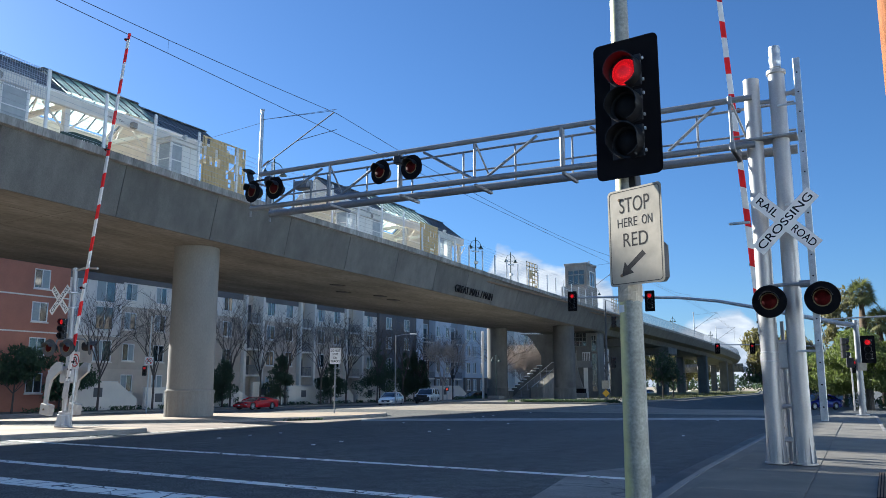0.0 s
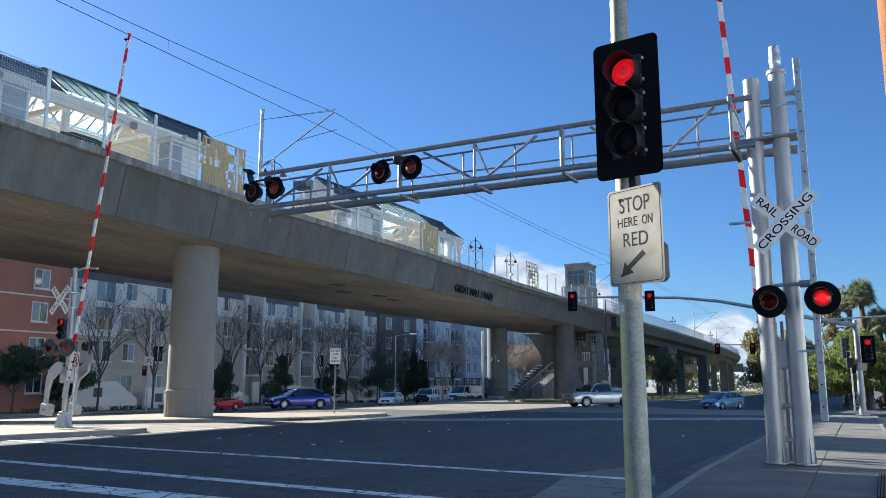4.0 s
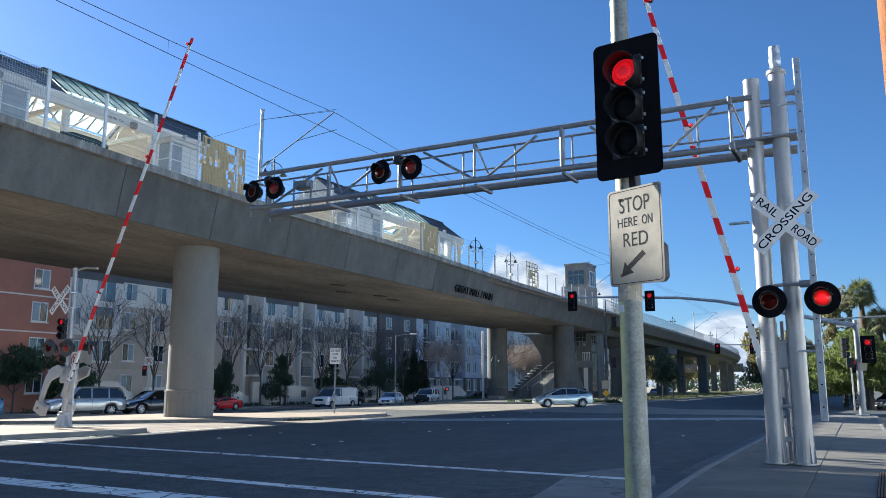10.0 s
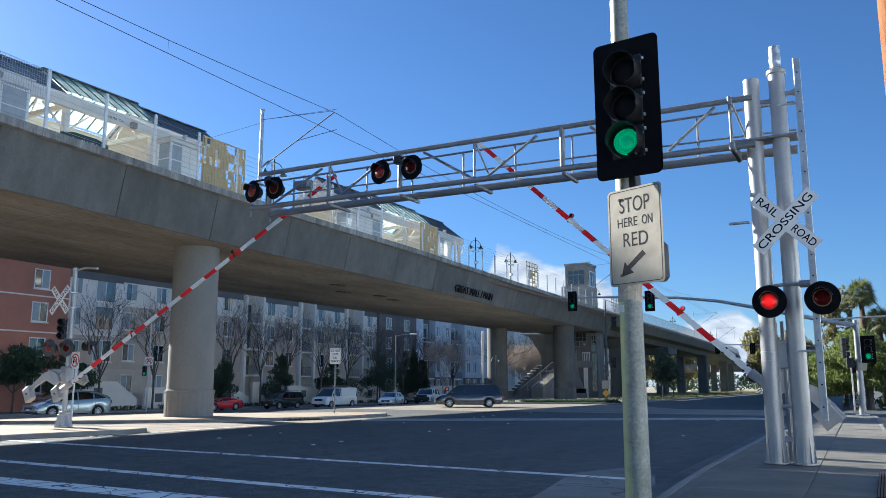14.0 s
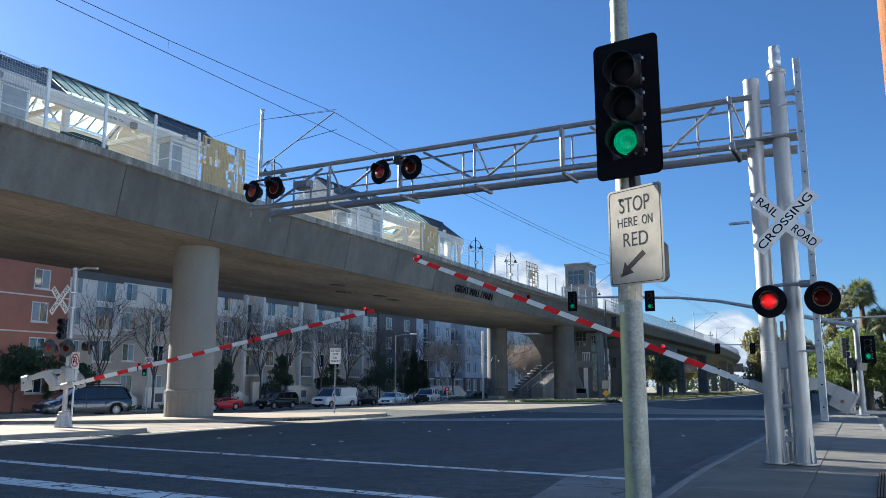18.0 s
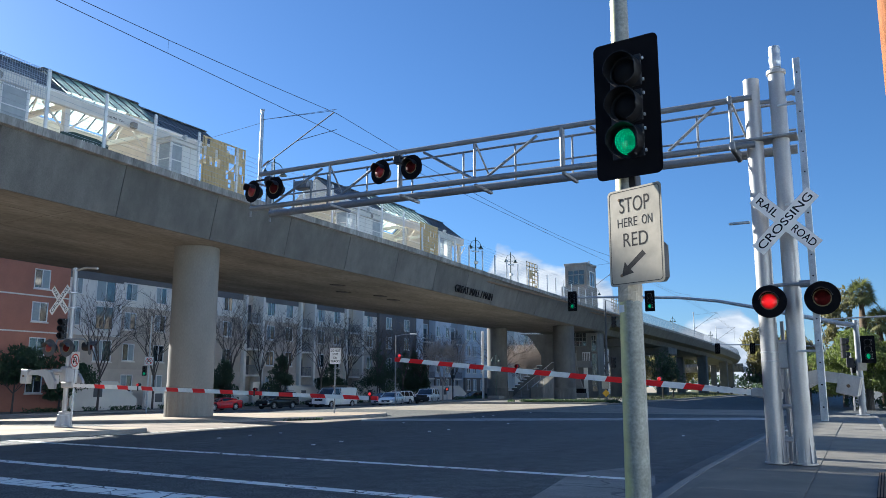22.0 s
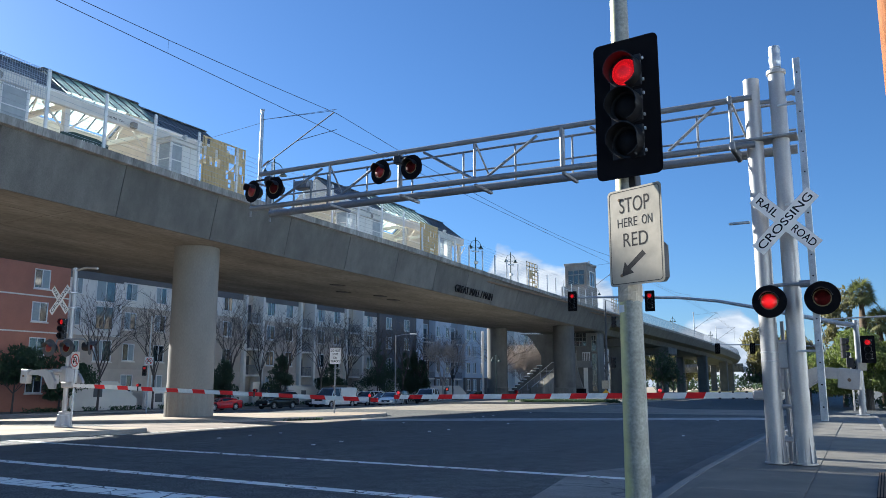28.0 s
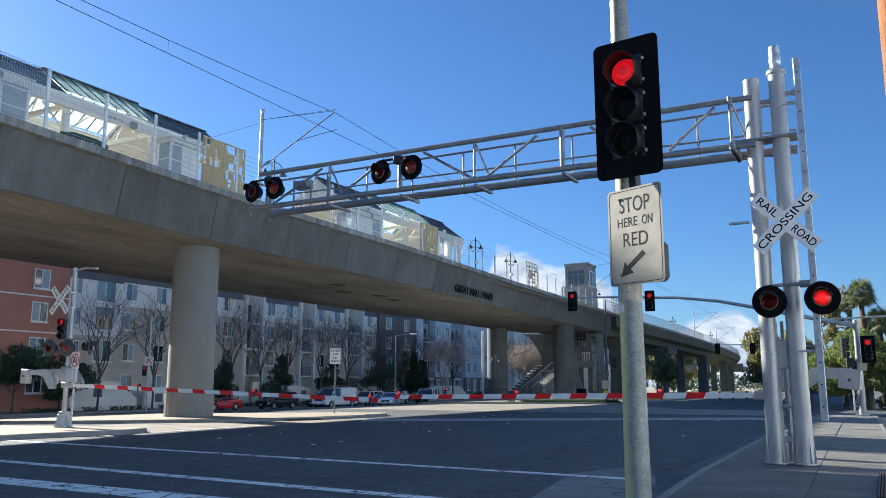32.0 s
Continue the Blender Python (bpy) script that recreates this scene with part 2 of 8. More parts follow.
    "sunlit_bark": mat("sunlit_twig_bark", (0.5, 0.43, 0.37), 0.95, var=0.25, scale=6, bump=0.3, bscale=40),
    "bark": mat("bark", (0.115, 0.098, 0.085), 0.95, var=0.35, scale=6, bump=0.5, bscale=40, stretch=(1, 1, 0.3)),
    "wood_pole": mat("raw_timber_pole", (0.3, 0.095, 0.016), 0.8, var=0.4, scale=5, bump=0.4, bscale=30, stretch=(1, 1, 0.12)),
    "wire": mat("dark_wire", (0.03, 0.03, 0.035), 0.6, var=0.1, bump=0),
    "stucco_red": mat("brick_red_stucco", (0.46, 0.2, 0.135), 0.92, var=0.15, scale=0.6, bump=0.3, bscale=70),
    "stucco_grey": mat("pale_grey_stucco", (0.8, 0.77, 0.71), 0.92, var=0.12, scale=0.6, bump=0.3, bscale=70),
    "stucco_sand": mat("sand_stucco", (0.64, 0.55, 0.45), 0.92, var=0.15, scale=0.6, bump=0.3, bscale=70),
    "stucco_taupe": mat("taupe_stucco", (0.57, 0.485, 0.39), 0.92, var=0.15, scale=0.6, bump=0.3, bscale=70),
    "stucco_cream": mat("cream_stucco", (0.84, 0.79, 0.7), 0.92, var=0.1, scale=0.6, bump=0.3, bscale=70),
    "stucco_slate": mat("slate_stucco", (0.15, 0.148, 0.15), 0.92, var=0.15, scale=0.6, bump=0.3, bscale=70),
    "bounce_blue": mat("bounce_wall_blue", (0.58, 0.67, 0.76), 0.9, var=0.1, scale=0.6, bump=0.2, bscale=50),
    "stucco_pale": mat("pale_cool_stucco", (0.66, 0.68, 0.7), 0.9, var=0.14, scale=0.6, bump=0.2, bscale=50),
    "stucco_brown": mat("dark_brown_stucco", (0.2, 0.165, 0.14), 0.9, var=0.14, scale=0.6, bump=0.2, bscale=50),
    "stucco_blue": mat("blue_grey_cladding", (0.34, 0.375, 0.4), 0.8, var=0.12, scale=0.6, bump=0.2, bscale=50),
    "window": mat("window_glass", (0.03, 0.045, 0.05), 0.06, var=0.4, scale=0.6, bump=0, spec=1.0, coat=1.0),
    "blind": mat("window_with_drawn_blind", (0.34, 0.4, 0.41), 0.2, var=0.12, scale=2, bump=0.1, bscale=30, stretch=(1, 1, 8), spec=0.3),
    "shrub": leafmat("hedge_leaf", (0.06, 0.1, 0.052), (0.025, 0.05, 0.028), 2.0),
    "conifer": leafmat("dark_conifer_leaf", (0.06, 0.092, 0.058), (0.026, 0.046, 0.03), 2.0),
    "leaf": leafmat("tree_leaf", (0.15, 0.18, 0.055), (0.06, 0.085, 0.025)),
    "euca": leafmat("olive_leaf", (0.19, 0.165, 0.085), (0.09, 0.09, 0.045), 0.6),
    "palm": leafmat("palm_frond", (0.14, 0.145, 0.06), (0.07, 0.075, 0.032), 2.0),
    "grass": mat("dry_grass", (0.19, 0.18, 0.075), 0.9, var=0.5, scale=0.7, bump=0.4, bscale=20, col2=(0.07, 0.09, 0.025)),
    "crow": mat("black_feather", (0.006, 0.006, 0.007), 0.5, var=0.2, scale=20, bump=0.1),
    "roof_tile": mat("clay_roof_tile", (0.3, 0.2, 0.14), 0.85, var=0.4, scale=2, bump=0.2, bscale=30),
    "skylight": glass("green_skylight_glass", (0.42, 0.6, 0.56), 0.15, 0.3, (1.8, 0.4, 0.75, (0.46, 0.56, 0.56))),
    "frosted": glass("frosted_kiosk_glass", (0.9, 0.9, 0.88), 0.4, 0.12, (6.0, 0.45, 0.6)),
    "grey_glass": glass("grey_kiosk_glass", (0.5, 0.56, 0.6), 0.1, 0.35, (3.0, 0.2, 0.3)),
    "amber": mat("amber_lamp", (0.5, 0.2, 0.02), 0.3, bump=0, emit=(1, 0.3, 0.03), power=0.4),
    "hand_red": mat("lit_hand_signal", (0.5, 0.03, 0.01), 0.3, bump=0, emit=(1, 0.06, 0.03), power=0.35),
    "yellow": mat("yellow_sign_face", (0.8, 0.42, 0.03), 0.5, var=0.1, bump=0),
    "parkblue": mat("blue_sign_face", (0.03, 0.12, 0.5), 0.5, var=0.1, bump=0),
    "lens_rim": mat("dull_brass_rim", (0.2, 0.145, 0.06), 0.5, 0.2, var=0.3, scale=20, bump=0.05),
    "hoodgrey": mat("grey_black_paint", (0.07, 0.074, 0.08), 0.6, var=0.3, scale=8, bump=0.05),
    "rust": mat("rusty_plate", (0.2, 0.13, 0.08), 0.8, var=0.4, scale=8, bump=0.3),
}


def moss_lit_edge(m, edge0, edge1, col):
    """Moss together with a painted bright edge, on the side of a post that looks to local -X."""
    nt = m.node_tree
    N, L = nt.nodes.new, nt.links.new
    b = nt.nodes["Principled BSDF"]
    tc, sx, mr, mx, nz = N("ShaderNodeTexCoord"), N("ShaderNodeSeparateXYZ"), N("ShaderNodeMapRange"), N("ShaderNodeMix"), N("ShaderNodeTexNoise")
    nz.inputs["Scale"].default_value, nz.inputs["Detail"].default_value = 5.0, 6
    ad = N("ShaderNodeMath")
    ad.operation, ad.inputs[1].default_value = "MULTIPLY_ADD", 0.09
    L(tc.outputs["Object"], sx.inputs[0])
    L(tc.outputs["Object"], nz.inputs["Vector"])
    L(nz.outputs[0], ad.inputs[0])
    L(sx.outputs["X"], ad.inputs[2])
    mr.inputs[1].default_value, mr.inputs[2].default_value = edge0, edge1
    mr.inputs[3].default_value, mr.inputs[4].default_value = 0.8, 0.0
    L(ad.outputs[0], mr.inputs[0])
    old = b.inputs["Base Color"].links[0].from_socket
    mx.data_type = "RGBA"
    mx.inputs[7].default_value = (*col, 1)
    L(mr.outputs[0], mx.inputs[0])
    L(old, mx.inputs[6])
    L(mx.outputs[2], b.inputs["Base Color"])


# the pale yellow holds both the moss and the light along this edge
moss_lit_edge(M["oldpole"], -0.025, 0.04, (0.78, 0.75, 0.34))


# ---- geometry helpers ----
class G:
    """Collects the vertices and faces of one mesh."""

    def __init__(self):
        self.v, self.f = [], []

    def add(self, vs, fs, m=None):
        n = len(self.v)
        self.v += [tuple(m @ Vector(p)) for p in vs] if m else [tuple(p) for p in vs]
        self.f += [tuple(i + n for i in q) for q in fs]
        return self

    def box(self, a, b, c=0.0, m=None):
        """Axis-aligned box from corner a to corner b, with edges cut by c."""
        (x0, y0, z0), (x1, y1, z1) = a, b
        if c <= 0:
            vs = [(x, y, z) for z in (z0, z1) for y in (y0, y1) for x in (x0, x1)]
            return self.add(vs, [(0, 2, 3, 1), (4, 5, 7, 6), (0, 1, 5, 4), (2, 6, 7, 3), (0, 4, 6, 2), (1, 3, 7, 5)], m)
        vs, ix = [], {}
        for sx in (0, 1):
            for sy in (0, 1):
                for sz in (0, 1):
                    for ax in range(3):
                        p = [(x1 - c if sx else x0 + c), (y1 - c if sy else y0 + c), (z1 - c if sz else z0 + c)]
                        p[ax] = ((x0, x1)[sx], (y0, y1)[sy], (z0, z1)[sz])[ax]
                        ix[sx, sy, sz, ax] = len(vs)
                        vs.append(p)
        fs = []
        for ax in range(3):
            o = [i for i in range(3) if i != ax]
            for s in (0, 1):
                q = []
                for u, w in ((0, 0), (1, 0), (1, 1), (0, 1)):
                    k = [0, 0, 0]
                    k[ax], k[o[0]], k[o[1]] = s, u, w
                    q.append(ix[(*k, ax)])
                fs.append(tuple(q))
            for u in (0, 1):
                for w in (0, 1):
                    k0, k1 = [0, 0, 0], [0, 0, 0]
                    k0[o[0]] = k1[o[0]] = u
                    k0[o[1]] = k1[o[1]] = w
                    k1[ax] = 1
                    fs.append((ix[(*k0, o[0])], ix[(*k1, o[0])], ix[(*k1, o[1])], ix[(*k0, o[1])]))
        for sx in (0, 1):
            for sy in (0, 1):
                for sz in (0, 1):
                    fs.append(tuple(ix[sx, sy, sz, ax] for ax in range(3)))
        return self.add(vs, fs, m)

    def cyl(self, p0, p1, r0, r1=None, n=12, caps=True):
        p0, p1 = Vector(p0), Vector(p1)
        r1 = r0 if r1 is None else r1
        q = (p1 - p0).to_track_quat("Z", "Y").to_matrix()
        ring = [q @ Vector((math.cos(a), math.sin(a), 0)) for a in (2 * math.pi * i / n for i in range(n))]
        vs = [p0 + c * r0 for c in ring] + [p1 + c * r1 for c in ring]
        fs = [(i, (i + 1) % n, n + (i + 1) % n, n + i) for i in range(n)]
        if caps:
            fs += [tuple(reversed(range(n))), tuple(range(n, 2 * n))]
        return self.add(vs, fs)

    def tube(self, pts, r, n=8):
        pts = [Vector(p) for p in pts]
        rs = r if isinstance(r, (list, tuple)) else [r] * len(pts)
        vs, fs = [], []
        for i, p in enumerate(pts):
            d = pts[min(i + 1, len(pts) - 1)] - pts[max(i - 1, 0)]
            q = d.to_track_quat("Z", "Y").to_matrix()
            vs += [p + q @ Vector((math.cos(2 * math.pi * k / n), math.sin(2 * math.pi * k / n), 0)) * rs[i] for k in range(n)]
            if i:
                o = (i - 1) * n
                fs += [(o + k, o + (k + 1) % n, o + n + (k + 1) % n, o + n + k) for k in range(n)]
        e = len(vs) - n
        fs += [tuple(reversed(range(n))), tuple(range(e, e + n))]
        return self.add(vs, fs)

    def lathe(self, prof, n=24, m=None):
        """prof: (radius, z) pairs turned about z."""
        vs, fs = [], []
        for i, (r, z) in enumerate(prof):
            vs += [(r * math.cos(2 * math.pi * k / n), r * math.sin(2 * math.pi * k / n), z) for k in range(n)]
            if i:
                o = (i - 1) * n
                fs += [(o + k, o + (k + 1) % n, o + n + (k + 1) % n, o + n + k) for k in range(n)]
        e = len(vs) - n
        fs += [tuple(reversed(range(n))), tuple(range(e, e + n))]
        return self.add(vs, fs, m)

    def prism(self, out, z0, z1, m=None):
        """A flat outline (anticlockwise) raised from z0 to z1."""
        n = len(out)
        vs = [(x, y, z0) for x, y in out] + [(x, y, z1) for x, y in out]
        fs = [tuple(reversed(range(n))), tuple(range(n, 2 * n))] + [(i, (i + 1) % n, n + (i + 1) % n, n + i) for i in range(n)]
        return self.add(vs, fs, m)

    def loft(self, rings, closed=True, caps=True, m=None):
        n = len(rings[0])
        vs = [p for r in rings for p in r]
        fs = []
        for i in range(len(rings) - 1):
            o = i * n
            for k in range(n if closed else n - 1):
                fs.append((o + k, o + (k + 1) % n, o + n + (k + 1) % n, o + n + k))
        if caps:
            e = (len(rings) - 1) * n
            fs += [tuple(reversed(range(n))), tuple(range(e, e + n))]
        return self.add(vs, fs, m)


def link(name, g, material, smooth=False):
    me = bpy.data.meshes.new(name)
    me.from_pydata(g.v, [], g.f)
    me.materials.append(material)
    if smooth:
        me.polygons.foreach_set("use_smooth", [True] * len(me.polygons))
        me.set_sharp_from_angle(angle=radians(38))
    me.update()
    return new(name, me)


def part(name, g, material, parent, label="", smooth=False, m=None):
    """One mesh under a thing or under a part."""
    ob = link(name, g, material, smooth)
    ob.parent = parent
    if m:
        ob.matrix_basis = m
    return tagged(ob, label)


def share(name, me, parent, m):
    """One more piece on an existing mesh."""
    ob = new(name, me)
    ob.parent = parent
    ob.matrix_basis = m
    return ob


def thing(name, label, category, m=None, group="", kind=""):
    ob = new(name)
    ob.empty_display_size = 0.2
    if m:
        ob.matrix_basis = m
    return tagged(ob, label, category, group, kind)


def setting(name, g, material, label, category, smooth=False):
    return tagged(link(name, g, material, smooth), label, category, kind="structure")


def text(name, words, size, material, parent, m, width=1.0, thick=0.0004, fit=0.0, bold=0.0):
    """Lettering as a mesh in the built-in font, centred, in the xy plane of m."""
    cu = bpy.data.curves.new(name, "FONT")
    cu.body, cu.size, cu.align_x, cu.align_y, cu.extrude, cu.offset = words, size, "CENTER", "CENTER", thick, bold * size
    tmp = new(name, cu)
    me = bpy.data.meshes.new_from_object(tmp.evaluated_get(bpy.context.evaluated_depsgraph_get()))
    bpy.data.objects.remove(tmp)
    if fit:
        xs_ = [v.co.x for v in me.vertices]
        width = fit / (max(xs_) - min(xs_))
    me.transform(Matrix.Diagonal((width, 1, 1, 1)))
    me.materials.clear()
    me.materials.append(material)
    ob = new(name, me)
    ob.parent = parent
    ob.matrix_basis = m
    return ob



# ---- ground, road, islands ----
def fall(x, y=0.0):
    """The ground drops a little beyond the far lanes, and the road beyond the junction runs gently downhill."""
    t = min(1.0, max(0.0, (-38.0 - x) / 13.0))
    u = min(1.0, max(0.0, (x + 20.0) / 5.0))
    return -0.65 * t - 0.0185 * min(38.0, max(0.0, y - 52.0)) * u * u * (3 - 2 * u)


def sheet(xs, ys, dz):
    g = G()
    vs = [(x, y, fall(x, y) + dz) for y in ys for x in xs]
    n = len(xs)
    return g.add(vs, [(j * n + i, j * n + i + 1, (j + 1) * n + i + 1, (j + 1) * n + i) for j in range(len(ys) - 1) for i in range(n - 1)])


XR = [-59.5 + 1.0 * i for i in range(25)] + [-30, -20, -19, -18, -17, -16, -15, -1]
YR = [-60, 0, 40, 46.8, 52, 57, 68.4, 80, 90, 150, 400]
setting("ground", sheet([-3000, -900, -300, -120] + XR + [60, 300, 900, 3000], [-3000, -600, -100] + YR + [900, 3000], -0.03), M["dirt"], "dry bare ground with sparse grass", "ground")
setting("road", sheet(XR, YR, 0.0), M["asphalt"], "dark grey asphalt road, worn and patched", "road")
setting("cross_street", sheet([-1, 60, 200], [46.8, 52, 57, 68.4, 80, 90, 110], 0.0), M["asphalt"], "dark asphalt side street", "road")
# paler sheet over the road; the sunlit strip's brightness is in its colour
setting("junction", sheet(XR[1:-1] + [-5], [46.8, 52, 57, 68.4], 0.005), M["junction"], "worn asphalt of the junction, paler to stand in for sunlight", "road")
setting("side_street", sheet([-400, -120, -59.5], [48, 72], 0.0), M["asphalt"], "dark asphalt side street", "road")


def stripe(a, b, w, name="road_line", z=0.005, paint="paint_line"):
    a, b = Vector((*a, z)), Vector((*b, z))
    n = (b - a).normalized().cross(Vector((0, 0, 1))) * w / 2
    rng = random.Random(int(a.x * 13 + b.y * 7))
    g = G()
    k = max(1, int((b - a).length / 0.8))
    for i in range(k):
        p, q = a.lerp(b, i / k), a.lerp(b, (i + 1) / k - 0.02 / (b - a).length * rng.choice((0, 0, 1, 2)))
        e = [rng.uniform(-0.012, 0.012) for _ in range(4)]
        g.add([p - n * (1 + e[0]), q - n * (1 + e[1]), q + n * (1 + e[2]), p + n * (1 + e[3])], [(0, 1, 2, 3)])
    return setting(name, g, M[paint], "cracked white painted line on asphalt", "road line")


stripe((-23.0, 14.75), (-3.9, 13.85), 0.28)
stripe((-23.0, 10.95), (-4.0, 10.05), 0.30)
stripe((-23.0, 8.55), (-4.0, 8.45), 0.62)
stripe((-21.90, 31.57), (-5.29, 42.63), 2.70, paint="paint_faded")
stripe((-22.5, 26.0), (-22.2, 17.0), 0.1)

setting("road_patch", G().add([(-4.58, 10.85, 0.003), (-5.20, 14.25, 0.003), (-4.56, 15.90, 0.003), (-3.77, 14.62, 0.003), (-3.03, 11.71, 0.003)], [tuple(range(5))]), M["asphalt_light"], "paler asphalt patch by the kerb", "road")
# paler brown patch: sunlight with its thin shadow streaks is in the colour
setting("median_gap", G().add([(-22.63, 16.56, 0.0025), (-22.12, 26.17, 0.0025), (-21.80, 31.43, 0.0025), (-23.70, 35.19, 0.0025), (-29.36, 31.18, 0.0025), (-29.30, 25.22, 0.0025), (-26.49, 18.02, 0.0025)], [tuple(range(7))]), M["gap"], "brown pavement between the islands, sunlight put into its colour", "road")
# raised road markers
mk = G().box((-0.05, -0.05, 0), (0.05, 0.05, 0.018), 0.012)
first = tagged(link("road_marker", mk, M["white"]), "small white raised reflective road marker", "road marker", "road markers")
spots = [(-18.08, 18.45), (-18.23, 19.99), (-18.21, 21.44), (-13.78, 17.59), (-13.90, 19.04), (-18.54, 29.91), (-14.29, 24.79), (-14.22, 26.08), (-18.72, 37.07), (-18.66, 37.98), (-18.89, 39.71), (-14.35, 31.63), (-18.92, 45.00), (-5.88, 26.50), (-7.03, 38.91)]
for i, (x, y) in enumerate(spots):
    (first if i == 0 else copy_thing(first, pose(x, y, 0))).matrix_basis = pose(x, y, 0, 0, 0, 8)


def slab(name, outline, label, material, h=0.15, kerb=0.15, z0=0.0):
    """A raised island: a paved top inside a kerb."""
    pts = [Vector((x, y)) for x, y in outline]
    n = len(pts)
    inner = []
    for i in range(n):
        a, b, c = pts[i - 1], pts[i], pts[(i + 1) % n]
        d0, d1 = (b - a).normalized(), (c - b).normalized()
        nrm = (Vector((-d0.y, d0.x)) + Vector((-d1.y, d1.x))).normalized()
        inner.append(b + nrm * kerb)
    g = G()
    e = 0.03
    lo = [(p.x, p.y, z0 - 0.5) for p in pts]
    up = [(p.x, p.y, z0 + h - e) for p in pts]
    tp = [tuple((p + (q - p) * (e / kerb)).to_tuple()) + (z0 + h,) for p, q in zip(pts, inner)]
    ins = [(q.x, q.y, z0 + h) for q in inner]
    dn = [(q.x, q.y, z0 + h - 0.02) for q in inner]
    g.loft([lo, up, tp, ins, dn], caps=False)
    k = setting(name + "_kerb", g, M["kerb"], "pale concrete kerb, scuffed", "kerb")
    t = setting(name, G().prism([tuple(q) for q in inner], z0 + h - 0.04, z0 + h - 0.006), material, label, "pavement")
    return t


def arc(cx, cy, r, a0, a1, n=8):
    return [(cx + r * math.cos(radians(a0 + (a1 - a0) * i / n)), cy + r * math.sin(radians(a0 + (a1 - a0) * i / n))) for i in range(n + 1)]


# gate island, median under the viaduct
slab("gate_island", [(-31, -30), (-23.2, -30), (-23.0, 15.5), (-22.4, 18.6), (-22.6, 19.6), (-23.3, 20.1), (-31, 18.0)], "concrete median island round the gate mast", M["walk_sunlit"])
slab("median", [(-39, -30 + 50), (-33.2, 20.2), (-30.0, 22.4), (-25.9, 26.5), (-23.9, 30.4), (-23.4, 33.6), (-23.6, 36.3), (-24.4, 37.6), (-26.4, 37.4), (-30.3, 33.8), (-35.6, 29.0), (-39, 25.0)], "sunlit concrete median island under the viaduct", M["walk_sunlit"])
# station corner island
slab("station_island", [(-37.4, 63.6), (-31.5, 66.4), (-25, 68.7)] + arc(-24.2, 71.0, 2.2, -70, 10, 6) + [(-21.4, 88), (-22.2, 120), (-24.8, 185), (-34, 260), (-60, 340), (-75, 340), (-52, 260), (-46, 160), (-43.2, 105), (-42.6, 86), (-39.5, 70)], "planted median with dry grass below the viaduct", M["grass"])
setting("forecourt", G().prism([(-37.1, 64.2), (-31.5, 66.8), (-25.1, 69.1), (-22.6, 71.5), (-21.9, 88), (-22.2, 95), (-42.8, 95), (-42.3, 86), (-39.2, 70.2)], 0.1, 0.15), M["walk"], "grey concrete forecourt round the station stairs", "pavement")
# far pavement in front of the apartments
slab("far_pavement", [(-66, -60), (-58.5, -60), (-58.2, 36), (-57.8, 52), (-57.3, 66), (-56.9, 80), (-56, 88), (-55.2, 100), (-54.6, 120), (-54.4, 340), (-66, 340)], "narrow concrete pavement before the apartments", M["walk"], z0=-0.65)
# near pavement
near = slab("pavement", [(2.4, -60), (2.4, 28.6), (1.6, 29.6), (-0.15, 30.2), (-0.5, 44.0), (-0.7, 46.1), (-1.5, 46.6), (-2.4, 46.3), (-3.2, 45.2), (-3.5, 43.4), (-3.55, 40), (-3.4, 27), (-3.32, 24), (-3.17, 18.7), (-3.06, 15), (-2.95, 12.8), (-2.78, 10.2), (-2.6, 7), (-2.5, 3), (-2.5, -60)], "grey concrete pavement in scored panels", M["walk"], h=0.13)
# scored panels of the near pavement
pm = G().box((-0.745, -1.49, -0.03), (0.745, 1.49, 0.0), 0.006)
pm_ob = part("panel", pm, M["walk"], near, m=pose(0, 0, -100))
bpy.data.objects.remove(pm_ob)
panel_me = bpy.data.meshes["panel"]
GRID = pose(-1.2, 16.23, 0, 0, 0, 1.5)
for j in range(-5, 9):
    for i in range(-1, 2 if j < 4 else 0):
        share("panel", panel_me, near, GRID @ pose(0.75 + 1.5 * i, 3.0 * j - 2.55, 0.134 + 0.001 * ((i * 7 + j * 3) % 3)))
KL = [(-2.5, 3), (-2.6, 7), (-2.95, 12.8), (-3.06, 15), (-3.17, 18.7), (-3.4, 27), (-3.55, 42)]
setting("gutter_pan", G().add([(x, y, 0.004) for x, y in KL] + [(x - 0.45, y, 0.004) for x, y in reversed(KL)], [tuple(range(14))]), M["gutter"], "concrete gutter strip along the kerb", "gutter")

# added wall, out of view to the east, that bounces sunlight into the shade
setting("wall_east", G().box((26.0, -50.0, -0.5), (26.4, 80.0, 11.5), 0.02), M["bounce_blue"], "unseen added pale blue wall that bounces sunlight into the shade", "wall")

# ---- viaduct ----
EDGE = [(-60, -22.8), (10, -25.65), (14, -25.95), (19, -26.36), (23, -26.75), (28, -27.1), (34, -27.3), (45, -27.5), (61, -28.4), (93, -29.8), (117, -30.7), (139, -31.2), (156, -31.8), (178, -32.7), (218, -35.4), (246, -37.7), (273, -41.3), (310, -48.5), (350, -60.0), (400, -80.0)]


def edge(y):
    for (y0, x0), (y1, x1) in zip(EDGE, EDGE[1:]):
        if y <= y1:
            return x0 + (x1 - x0) * (y - y0) / (y1 - y0)
    return EDGE[-1][1]


def wide(y):
    return 14.2 if y < 45 else 14.2 - 3.4 * min(1, (y - 45) / 50)


def inset(y):
    """How far the foot of the leaning fascia stands back."""
    return 0.36 if y < 50 else 0.36 + 0.5 * min(1.0, (y - 50) / 35)


ZB, ZD, ZT = 8.37, 10.05, 10.45
